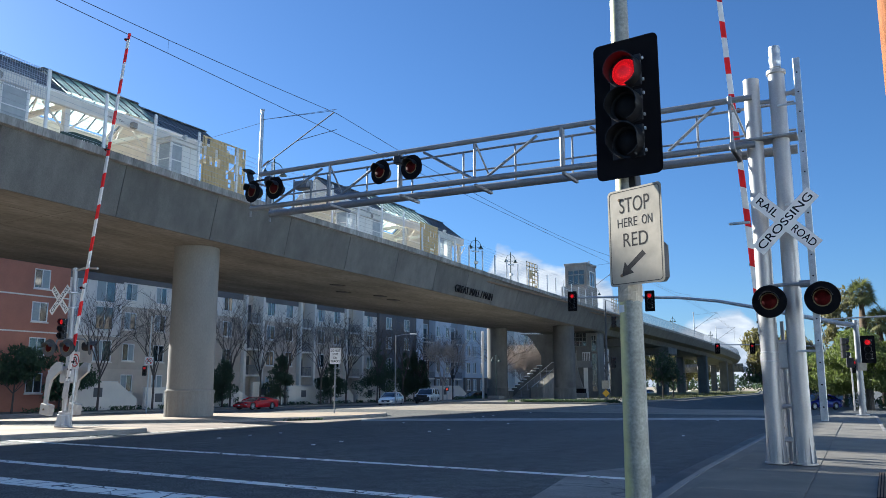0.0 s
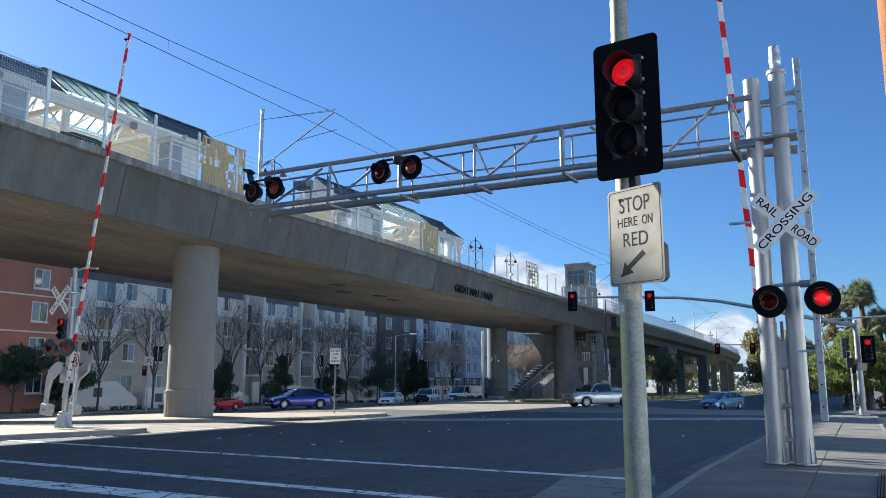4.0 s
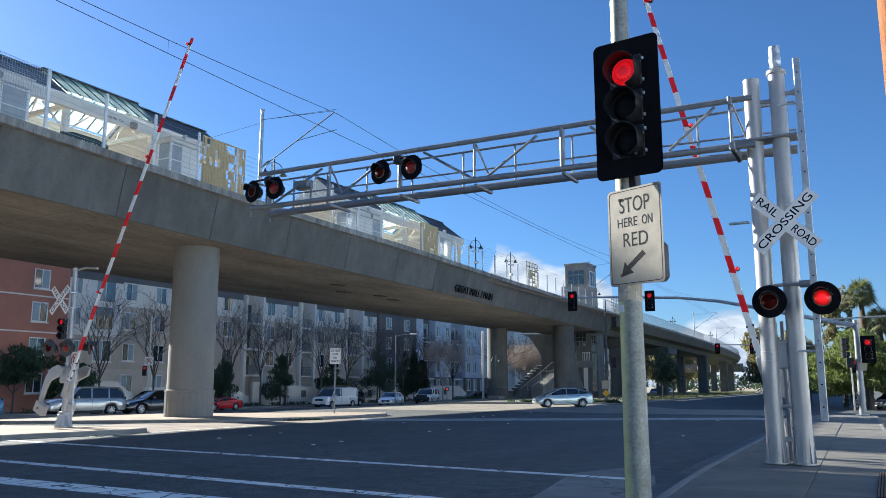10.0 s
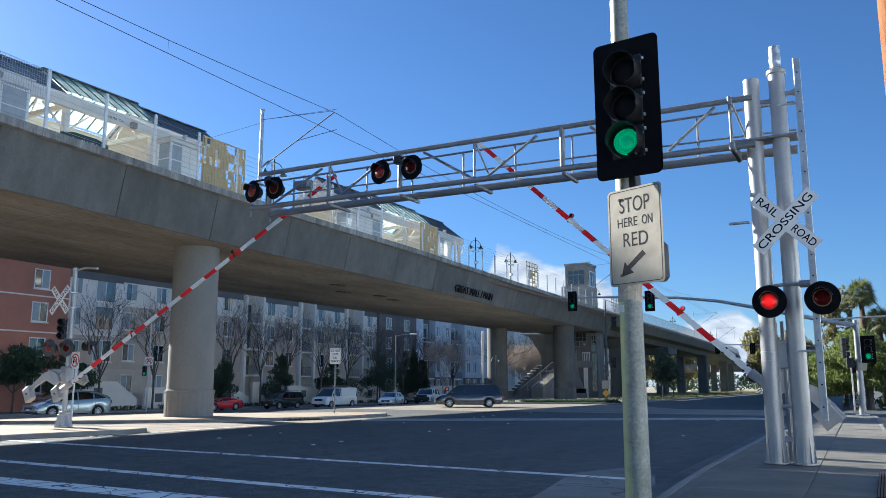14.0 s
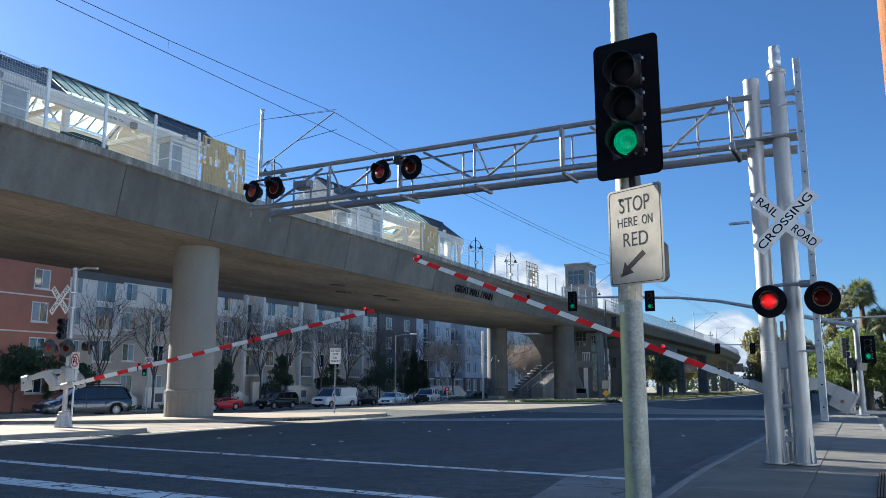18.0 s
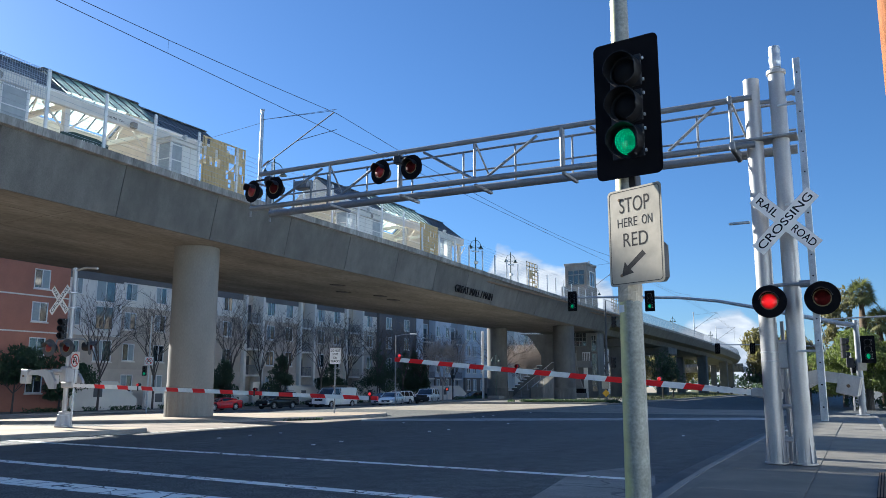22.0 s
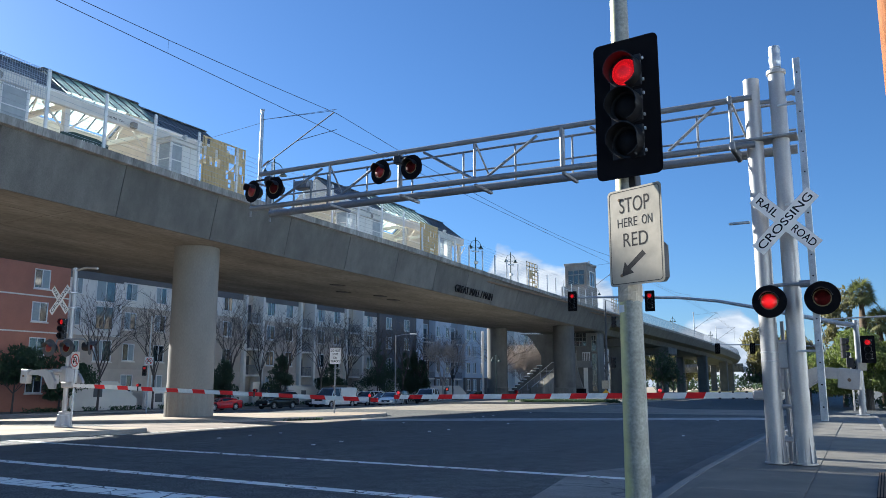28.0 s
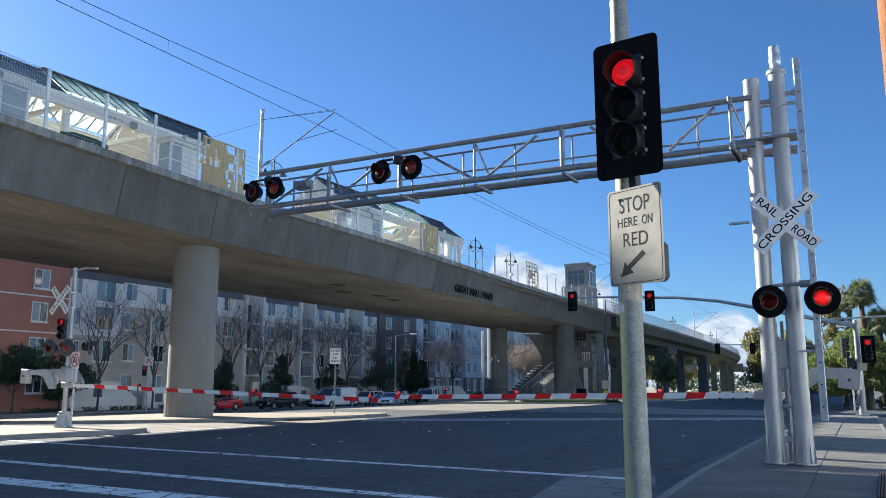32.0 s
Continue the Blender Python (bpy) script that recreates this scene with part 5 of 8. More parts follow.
        part("sill", G().box((s * hw * 0.9 - 0.06, axles[1] + wr * 1.3, 0.2), (s * hw * 0.9 + 0.06, axles[0] - wr * 1.3, 0.34), 0.03), M["plastic"], th, "black sill trim")
    part("grille", G().box((-hw * 0.5, L / 2 - 0.1, line[1][1] - 0.26), (hw * 0.5, L / 2 + 0.01, line[1][1] - 0.06), 0.02), M["plastic"], th, "black grille")
    part("bumper", G().box((-hw * 0.82, L / 2 - 0.2, 0.3), (hw * 0.82, L / 2 + 0.03, 0.44 if kind != "pickup" else 0.66), 0.04), M["plastic"] if kind in ("pickup", "van", "suv") else paint, th)
    part("bumper", G().box((-hw * 0.82, -L / 2 - 0.03, 0.36), (hw * 0.82, -L / 2 + 0.2, 0.56), 0.04), M["plastic"] if kind in ("pickup", "van") else paint, th)
    part("number_plate", G().box((-0.16, L / 2 + 0.03, 0.38), (0.16, L / 2 + 0.045, 0.48), 0.004), M["white"], th, "pale number plate")
    if kind == "pickup":
        part("bed", G().box((-hw * 0.8, -2.75, 1.17), (hw * 0.8, -0.75, 1.245), 0.01), M["plastic"], th, "open dark load bed")
        part("load", G().box((-0.6, -1.9, 1.24), (0.55, -0.8, 1.46), 0.06).cyl((-0.7, -1.2, 1.5), (0.7, -1.4, 1.5), 0.05), M["stucco_blue"], th, "blue tool bin and pipes")
    if kind == "van":
        g = G()
        for y in (1.0, -0.6, -2.2):
            g.box((-0.85, y, H + 0.08), (0.85, y + 0.05, H + 0.13), 0.01).box((-0.87, y, H - 0.03), (-0.82, y + 0.05, H + 0.13), 0).box((0.82, y, H - 0.03), (0.87, y + 0.05, H + 0.13), 0)
        g.cyl((-0.5, 1.2, H + 0.17), (-0.5, -2.5, H + 0.17), 0.03).cyl((-0.2, 1.2, H + 0.17), (-0.2, -2.5, H + 0.17), 0.03)
        part("ladder_rack", g, M["rust"], th, "roof rack with ladder")
    if extra == "guard":
        part("bull_bar", G().box((-hw * 0.95, L / 2 - 0.1, 0.4), (hw * 0.95, L / 2 + 0.14, 0.8), 0.06).box((-hw * 0.7, L / 2 - 0.05, 0.8), (hw * 0.7, L / 2 + 0.06, 1.02), 0.04), M["plastic"], th, "black steel front guard")
    if extra == "rack":
        g = G()
        for s in (-1, 1):
            g.cyl((s * wt * 0.85, f1 - 0.1, H + 0.07), (s * wt * 0.85, r1 + 0.1, H + 0.07), 0.025)
        part("roof_rail", g, M["plastic"], th)
    # wheels
    for ay in axles:
        for s in (-1, 1):
            mw = Matrix.Translation((s * (hw - 0.12), ay, wr)) @ pose(0, 0, 0, 0, 90)
            wh = part("wheel", G().lathe([(wr * 0.3, -0.06), (wr * 0.3, 0.06)], 12), M["plastic"], th, m=mw)
            part("tyre", G().lathe([(wr * 0.68, -0.1), (wr * 0.94, -0.11), (wr, -0.08), (wr, 0.08), (wr * 0.94, 0.11), (wr * 0.68, 0.1)], 28), M["rubber"], wh, smooth=True)
            rim = G()
            rim.lathe([(wr * 0.7, -0.09), (wr * 0.7, 0.09)], 24)
            part("rim", rim, M["plastic"], wh)
            sp_ = G()
            for k in range(10):
                a = radians(36 * k)
                for z in ((0.085,) if s > 0 else (-0.105,)):
                    sp_.box((0.02, -wr * 0.07, z), (wr * 0.68, wr * 0.07, z + 0.02), 0.005, pose(0, 0, 0, 0, 0, 36 * k))
            for z in ((0.085,) if s > 0 else (-0.105,)):
                sp_.lathe([(wr * 0.2, z), (wr * 0.2, z + 0.025)], 12)
            sp_.lathe([(wr * 0.58, 0.08 * s), (wr * 0.6, 0.1 * s), (wr * 0.69, 0.1 * s), (wr * 0.7, 0.08 * s)], 24)
            part("spokes", sp_, M["rim"], wh)
    return th


# the way the turning cars take, from the side street to the far lanes
WAY = [(25.0, 100.0), (8.0, 95.0), (-2.2, 88.0), (-9.7, 78.2), (-13.8, 69.2), (-20.0, 60.2), (-24.0, 57.2), (-28.6, 54.6), (-32.9, 51.2), (-36.4, 46.8), (-38.4, 42.0), (-39.4, 37.3), (-40.0, 34.3), (-40.8, 29.0), (-41.0, 24.0), (-41.0, 10.0), (-41.0, -40.0)]


def curve(P, u):
    """A point and heading on a smooth line through P; u counts the corners."""
    i = min(max(int(u), 0), len(P) - 2)
    f = u - i
    p0, p1, p2, p3 = (Vector(P[max(0, min(len(P) - 1, k))]) for k in (i - 1, i, i + 1, i + 2))
    q = 0.5 * ((2 * p1) + (p2 - p0) * f + (2 * p0 - 5 * p1 + 4 * p2 - p3) * f * f + (3 * p1 - p0 - 3 * p2 + p3) * f ** 3)
    d = 0.5 * ((p2 - p0) + 2 * (2 * p0 - 5 * p1 + 4 * p2 - p3) * f + 3 * (3 * p1 - p0 - 3 * p2 + p3) * f * f)
    return q, d


def on_way(P, u):
    q, d = curve(P, u)
    return pose(q.x, q.y, fall(q.x, q.y), 0, 0, math.degrees(math.atan2(-d.x, d.y)))


def drive(ob, P, rows):
    """Rows of (seconds, u) along P, filled in between so that the turn stays smooth."""
    out = []
    ts = [r[0] for r in rows]
    us = [r[1] for r in rows]
    t = 0.0
    while t < 32.0001:
        out.append((t, on_way(P, float(np.interp(t, ts, us)))))
        t += 0.25
    return out


MOVES = []
WAY.insert(0, (150.0, 104.0))


def turner(kind, label, paint, rows, first, last, extra=""):
    """A car that drives the turn; rows give its place on the way at each time, before and after it waits out of view."""
    ob = car(kind, label, paint, on_way(WAY, first), extra)
    rows = [(t, u + 1.0) for t, u in rows]
    t0 = max(0.0, rows[0][0] - 4.0)
    full = ([(0.0, first)] if t0 > 0 else []) + [(t0, first)] + rows + [(rows[-1][0] + 6.0, last), (32.0, last)]
    if rows[0][0] <= 0.6:
        full = [(0.0, rows[0][1] - (0.75 if rows[0][0] > 0 else 0.0))] + rows + [(rows[-1][0] + 6.0, last), (32.0, last)]
    MOVES.append((ob, WAY, full))
    return ob


turner("sedan", "deep blue four-door sedan turning at the junction", car_paint("deep_blue_paint", (0.01, 0.016, 0.2)), [(0.5, 3.2), (1, 4.0), (2, 5.0), (2.5, 6.02), (3, 7.02), (3.5, 8.09), (4.2, 9.77), (5.4, 13.85)], 1.0, 16.9)
turner("pickup", "silver regular-cab pickup truck with tools in the bed", car_paint("silver_paint", (0.4, 0.395, 0.38), 0.5), [(0, 1.2), (1, 2.2), (2, 2.72), (2.5, 3.25), (3, 3.94), (3.5, 4.28), (4.5, 5.6), (5.5, 7.13), (6, 8.03), (6.5, 9.0), (7, 10.07), (7.5, 11.7), (8, 13.09), (8.5, 14.19)], 0.92, 16.72)
turner("hatch", "steel blue hatchback with a sloping tail", car_paint("steel_blue_paint", (0.17, 0.3, 0.44), 0.4), [(2.5, 2.39), (3.5, 3.2), (4.5, 4.2), (5.5, 5.05), (6, 5.88), (6.5, 6.72), (7, 7.64), (7.5, 8.66), (8, 9.85), (8.5, 11.39), (9, 12.86), (9.5, 13.93)], 0.84, 16.55)
turner("suv", "pale silver compact suv with black lower trim", car_paint("pale_silver_paint", (0.55, 0.54, 0.5), 0.5), [(2.5, 1.99), (3.5, 2.33), (4.5, 3.2), (5.5, 4.24), (6, 4.65), (6.5, 5.2), (7, 6.13), (7.5, 6.97), (8, 7.88), (8.5, 8.86), (9, 10.02), (9.5, 11.42), (10, 12.73), (10.6, 13.99)], 0.76, 16.4)
turner("sedan", "black four-door sedan with alloy wheels", car_paint("black_paint", (0.004, 0.004, 0.005), 0.0), [(5.5, 2.54), (6, 3.03), (6.5, 3.82), (7, 4.29), (7.5, 4.87), (8, 5.76), (8.5, 6.84), (9, 8.07), (9.5, 9.53), (10, 11.78), (10.5, 13.28), (10.9, 14.12)], 0.68, 16.25)
turner("hatch", "pale green-silver hatchback with a sloping tail", car_paint("pale_green_silver_paint", (0.44, 0.5, 0.49), 0.5), [(6.5, 1.78), (7, 2.14), (8, 3.05), (8.5, 3.79), (9, 4.29), (9.5, 4.76), (10, 5.45), (10.5, 6.39), (11, 7.24), (11.5, 8.13), (12, 9.0), (12.5, 10.02), (13, 11.05), (13.5, 12.16), (14, 12.88), (14.5, 13.64), (15.2, 14.19)], 0.6, 16.1)
turner("minivan", "charcoal grey minivan with roof rails", car_paint("charcoal_paint", (0.07, 0.075, 0.085), 0.6), [(10, 1.66), (10.5, 1.99), (11, 2.33), (11.5, 2.97), (12, 3.85), (12.5, 4.33), (13, 4.97), (13.5, 5.97), (14, 6.91), (14.5, 7.86), (15.5, 9.6), (16.5, 11.13), (17.5, 12.37), (18.5, 13.06), (19, 13.41), (20, 13.89), (21.5, 14.3)], 0.5, 15.9, "rack")

# cars in the far lanes, waiting at the crossing

def still(kind, label, paint, x, y, turn, extra=""):
    return car(kind, label, paint, pose(x, y, fall(x, y), 0, 0, turn), extra)


white_paint = car_paint("white_car_paint", (0.93, 0.93, 0.91), 0.0)
still("sedan", "white sedan waiting in the far lanes", white_paint, -47.7, 74.4, 197)
still("suv", "white suv with a black front waiting in the far lanes", white_paint, -45.1, 77.8, 194, "guard")
still("sedan", "dark teal sedan parked by the far lanes", car_paint("teal_paint", (0.05, 0.1, 0.11), 0.4), -49.6, 98.5, 150)
red_car = still("sports", "bright red low sports coupe waiting in the far lanes", car_paint("red_paint", (0.6, 0.008, 0.014), 0.1), -54.7, 56.8, 180)
van = still("van", "white panel van with a ladder rack, stopped in the queue", white_paint, -51.3, 69.5, 180)
dark_suv = still("suv", "black suv stopped in the queue", car_paint("black_suv_paint", (0.006, 0.008, 0.008), 0.0), -53.6, 62.5, 178, "rack")
late_car = still("sedan", "black sedan pulling up behind the suv in the queue", car_paint("dark_grey_paint", (0.03, 0.032, 0.036), 0.4), -56.0, 72.0, 178)
late_white = still("sedan", "silver-white sedan pulling up in the queue", car_paint("silver_white_paint", (0.6, 0.62, 0.66), 0.3), -51.4, 79.0, 178)
late_van = still("suv", "white suv pulled up behind the panel van", white_paint, -53.0, 77.6, 180)
late_grey = still("suv", "grey suv stopped far back in the queue", car_paint("mid_grey_paint", (0.2, 0.21, 0.22), 0.4), -54.5, 86.5, 195)

def roll_wheels(ob, track):
    """Turn the wheels by the way their car goes, while it is within a hundred metres."""
    ts = [t for t, m in track]
    way = [0.0]
    for (t0, m0), (t1, m1) in zip(track, track[1:]):
        way.append(way[-1] + (m1.translation - m0.translation).length)
    near_t = [t for t, m in track if m.translation.y < 105 and -44 < m.translation.x < 6 and m.translation.y > 18]
    if not near_t:
        return
    a, b = max(0.0, near_t[0] - 0.5), min(32.0, near_t[-1] + 0.5)
    if ob in [s[0] for s in SLIDES]:
        a, b = max(0.0, [t for t, m in track if m.translation.y < 130][0]), [t for t, w in zip(ts, way) if w >= way[-1] - 0.01][0]
    n = max(2, int((b - a) / 0.05))
    for wh in [c for c in ob.children if c.name.split(".")[0] == "wheel"]:
        r = wh.location.z
        rest = wh.matrix_basis.copy()
        at, base = Matrix.Translation(rest.translation), rest.to_3x3().to_4x4()
        rows = []
        for i in range(n + 1):
            t = a + (b - a) * i / n
            s = float(np.interp(t, ts, way) - np.interp(a, ts, way))
            rows.append((t, at @ Matrix.Rotation(-s / r, 4, "X") @ base))
        if a > 0:
            rows.insert(0, (0.0, rows[0][1]))
        if b < 32:
            rows.append((32.0, rows[-1][1]))
        walk(wh, rows)


# ---- motion of all that moves ----
def motions():
    for hub, c, spans in TURNS:
        walk(hub, [(t, Matrix.Translation(c) @ m) for t, m in flip_rows(spans)])
    for arm, z, (vx, vz), ups in ARMS:
        walk(arm, [(t, pose(-vx, 0, z - vz, 0, -a, 0) @ Matrix.Translation((vx, 0, vz))) for t, a in ups])
        for cf, off, fz, a_ in FRAMES:
            if a_ == arm:
                walk(cf, [(t, pose(off, 0, fz, 0, -a, 0)) for t, a in ups])
    for ob, P, rows in MOVES:
        track = drive(ob, P, rows)
        walk(ob, track)
        roll_wheels(ob, track)
    for ob, rows in SLIDES:
        walk(ob, rows)
        roll_wheels(ob, rows)
    walk(CROW, crow_rows())
    for wing, s_ in WINGS:
        walk(wing, wing_rows(s_))


def gp(x, y, turn):
    return pose(x, y, fall(x), 0, 0, turn)


SLIDES = [
    (red_car, [(0.0, gp(-54.3, 60.2, 179)), (1.0, gp(-54.6, 56.9, 180)), (2.0, gp(-54.7, 55.75, 180)), (2.8, gp(-54.7, 55.55, 180)), (32.0, gp(-54.7, 55.55, 180))]),
    (van, [(0.0, gp(-46.2, 126, 178)), (3.5, gp(-46.5, 94, 175)), (5.5, gp(-48.2, 80.5, 172)), (6.5, gp(-49.2, 76.0, 172)), (7.0, gp(-49.8, 74.1, 174)), (8.0, gp(-50.6, 71.3, 177)), (9.0, gp(-51.1, 69.7, 179)), (10.5, gp(-51.3, 69.0, 180)), (32.0, gp(-51.3, 69.0, 180))]),
    (dark_suv, [(0.0, gp(-52.4, 170, 178)), (5.0, gp(-52.8, 110, 178)), (9.0, gp(-54.0, 80, 178)), (10.5, gp(-54.0, 72.5, 178)), (11.5, gp(-53.9, 68.0, 178)), (12.5, gp(-53.9, 65.3, 178)), (13.0, gp(-53.8, 64.5, 178)), (14.0, gp(-53.7, 63.4, 178)), (16.5, gp(-53.6, 62.5, 178)), (32.0, gp(-53.6, 62.5, 178))]),
    (late_car, [(0.0, gp(-52.4, 200, 178)), (8.0, gp(-52.5, 130, 178)), (12.0, gp(-53.4, 98, 178)), (14.0, gp(-54.2, 88, 178)), (15.5, gp(-54.1, 83.2, 178)), (17.0, gp(-54.1, 80.0, 179)), (18.5, gp(-54.4, 77.0, 179)), (20.0, gp(-54.8, 74.2, 179)), (21.0, gp(-55.0, 72.8, 178)), (22.0, gp(-55.0, 72.0, 178)), (32.0, gp(-55.0, 72.0, 178))]),
    (late_white, [(0.0, gp(-49.9, 260, 180)), (10.0, gp(-49.9, 150, 180)), (14.0, gp(-50.4, 104, 182)), (16.0, gp(-51.0, 86.5, 188)), (17.0, gp(-50.9, 82.4, 192)), (18.5, gp(-50.6, 79.2, 194)), (19.6, gp(-50.4, 77.2, 195)), (32.0, gp(-50.4, 77.0, 195))]),
    (late_van, [(0.0, gp(-51.8, 320, 180)), (15.0, gp(-51.8, 160, 180)), (20.0, gp(-52.3, 100, 180)), (22.0, gp(-52.8, 84, 180)), (23.0, gp(-53.0, 79.4, 180)), (24.0, gp(-53.0, 77.8, 180)), (32.0, gp(-53.0, 77.6, 180))]),
    (late_grey, [(0.0, gp(-52.4, 300, 180)), (12.0, gp(-52.4, 180, 180)), (17.0, gp(-53.2, 108, 186)), (19.0, gp(-54.5, 90, 192)), (20.0, gp(-54.5, 87.0, 195)), (32.0, gp(-54.5, 86.5, 195))]),
]

# ---- apartments ----
def window_unit(parent, wall_x, y, z, w, h, panes=2):
    """A recessed window on a wall that faces +X."""
    f = part("window", G().box((wall_x - 0.12, y - w / 2, z - h / 2), (wall_x + 0.03, y + w / 2, z - h / 2 + 0.08), 0.01).box((wall_x - 0.12, y - w / 2, z + h / 2 - 0.08), (wall_x + 0.03, y + w / 2, z + h / 2), 0.01)
             .box((wall_x - 0.12, y - w / 2, z - h / 2 + 0.08), (wall_x + 0.03, y - w / 2 + 0.08, z + h / 2 - 0.08), 0.01).box((wall_x - 0.12, y + w / 2 - 0.08, z - h / 2 + 0.08), (wall_x + 0.03, y + w / 2, z + h / 2 - 0.08), 0.01)
             .box((wall_x - 0.1, y - 0.03, z - h / 2 + 0.08), (wall_x + 0.02, y + 0.03, z + h / 2 - 0.08), 0.005), M["white"], parent, "white-framed window")
    part("pane", G().box((wall_x - 0.06, y - w / 2 + 0.08, z - h / 2 + 0.08), (wall_x - 0.04, y - 0.03, z + h / 2 - 0.08)), M["blind" if random.Random(int(y * 31 + z * 77)).random() < 0.4 else "window"], f)
    part("pane", G().box((wall_x - 0.06, y + 0.03, z - h / 2 + 0.08), (wall_x - 0.04, y + w / 2 - 0.08, z + h / 2 - 0.08)), M["blind" if random.Random(int(y * 17 + z * 53)).random() < 0.25 else "window"], f)
    part("sill", G().box((wall_x + 0.031, y - w / 2 - 0.1, z - h / 2 - 0.12), (wall_x + 0.12, y + w / 2 + 0.1, z - h / 2), 0.02), M["stucco_cream"], f)
    return f


def wall_face(g, x, y0, y1, z0, z1, holes, t=0.3):
    """A wall slab that faces +X with rectangular holes through it."""
    yc = sorted({y0, y1} | {h[0] for h in holes} | {h[1] for h in holes})
    zc = sorted({z0, z1} | {h[2] for h in holes} | {h[3] for h in holes})
    for a, b in zip(yc, yc[1:]):
        run = None
        for c, d in zip(zc, zc[1:]):
            my, mz = (a + b) / 2, (c + d) / 2
            solid = not any(h[0] < my < h[1] and h[2] < mz < h[3] for h in holes)
            if solid:
                run = [c, d] if run is None else [run[0], d]
            if (not solid or d == z1) and run:
                g.box((x - t, a, run[0]), (x, b, run[1]))
                run = None
    return g


def block(y0, y1, x, z0, z1, material, wins, label, roof="flat", accents=(), balconies=(), depth=14, bands=None):
    th = thing("apartment_building", label, "building", group="apartments")
    holes = [(y - w / 2, y + w / 2, z - h / 2, z + h / 2) for y, z, w, h in wins]
    for a, b, mm in bands or [(z0, z1, material)]:
        part("wall", wall_face(G(), x, y0, y1, a, min(b, z1), [(h0, h1, max(h2, a), min(h3, b)) for h0, h1, h2, h3 in holes if h2 < b and h3 > a]), mm, th)
    # solid block; the gloom of unlit rooms is put into its dark colour
    part("core", G().box((x - depth, y0 + 0.02, z0), (x - 0.32, y1 - 0.02, z1 - 0.05)), M["stucco_slate"], th, "solid dark block standing in for unlit rooms behind the windows")
    part("side_wall", G().box((x - depth, y0 - 0.05, z0), (x - 0.31, y0 + 0.015, z1 - 0.02)), material, th)
    for y, z, w, h in wins:
        window_unit(th, x, y, z, w, h)
    if y0 > 118:
        for i in range(4):
            for z in (F1, F2, F3, F4, 13.5):
                xc = x - 2.2 - 3.2 * i
                f = part("window", G().box((xc - 0.9, y0 - 0.1, z - 0.85), (xc + 0.9, y0 - 0.051, z + 0.85), 0.01), M["white"], th, "white-framed window")
                part("pane", G().box((xc - 0.8, y0 - 0.12, z - 0.75), (xc - 0.04, y0 - 0.101, z + 0.75)), M["window"], f)
                part("pane", G().box((xc + 0.04, y0 - 0.12, z - 0.75), (xc + 0.8, y0 - 0.101, z + 0.75)), M["blind" if (i + int(z)) % 3 == 0 else "window"], f)
    part("parapet", G().box((x - depth, y0 - 0.15, z1), (x + 0.25, y1 + 0.1, z1 + 0.35), 0.04), M["stucco_slate"] if roof == "flat" else M["stucco_cream"], th, "roof edge")
    if bands:
        part("frieze", G().box((x + 0.003, y0, z1 - 0.85), (x + 0.07, y1, z1 - 0.02), 0.01), M["stucco_slate"], th, "dark slate frieze under the eaves")
        g = G()
        for i in range(int((y1 - y0) / 0.34)):
            g.cyl((x - 0.2, y0 + 0.17 + 0.34 * i, z1 + 0.44), (x + 0.42, y0 + 0.17 + 0.34 * i, z1 + 0.36), 0.13, n=7)
        part("tile_edge", g, M["roof_tile"], th, "row of rounded roof tiles")
    for za in accents:
        part("band", G().box((x + 0.003, y0, za), (x + 0.06, y1, za + 0.12), 0.01), M["stucco_cream"], th, "pale string course")
    for yb, zb in balconies:
        b = part("balcony", G().box((x, yb - 1.5, zb - 0.2), (x + 1.4, yb + 1.5, zb), 0.02), M["stucco_cream"], th, "balcony slab")
        g = G().box((x + 1.33, yb - 1.5, zb + 1.02), (x + 1.4, yb + 1.5, zb + 1.08), 0.01)
        for i in range(21):
            g.box((x + 1.35, yb - 1.49 + 0.147 * i, zb), (x + 1.38, yb - 1.46 + 0.147 * i, zb + 1.03))
        g.box((x, yb - 1.5, zb + 1.02), (x + 1.4, yb - 1.44, zb + 1.08), 0.01).box((x, yb + 1.44, zb + 1.02), (x + 1.4, yb + 1.5, zb + 1.08), 0.01)
        part("railing", g, M["gantry"], b, "grey balcony railing")
        part("balcony_door", G().box((x + 0.003, yb - 1.0, zb), (x + 0.05, yb + 1.0, zb + 2.2), 0.01), M["window"], b, "dark sliding door")
    return th


FX, FZ = -64.0, -0.7
F1, F2, F3, F4 = 1.85, 4.85, 7.9, 10.75


def wins(ys, zs, w=1.5, h=1.7):
    return [(y, z, w, h) for y in ys for z in zs]


BANDS = [(FZ, 3.2, M["stucco_sand"]), (3.2, 9.3, M["stucco_taupe"]), (9.3, 13.0, M["stucco_cream"])]
BANDS2 = [(FZ, 3.2, M["stucco_sand"]), (3.2, 6.2, M["stucco_taupe"]), (6.2, 13.0, M["stucco_grey"])]
block(10, 45.4, FX + 0.6, FZ, 12.4, M["stucco_red"], wins((20, 26, 31.5, 37, 42.7), (F1, F2, F3, F4)), "brick-red stucco apartment block with white-framed windows", accents=(6.1, 9.2, 12.1))
block(45.45, 51.6, FX, FZ, 12.2, M["stucco_grey"], wins((46.6,), (F1, F2, F3, F4), 1.2) + [(49.7, F4, 2.2, 2.7), (49.7, F3, 2.0, 2.2), (49.7, F2, 2.0, 2.0)], "pale grey stucco apartment bay with tall windows", bands=BANDS2)
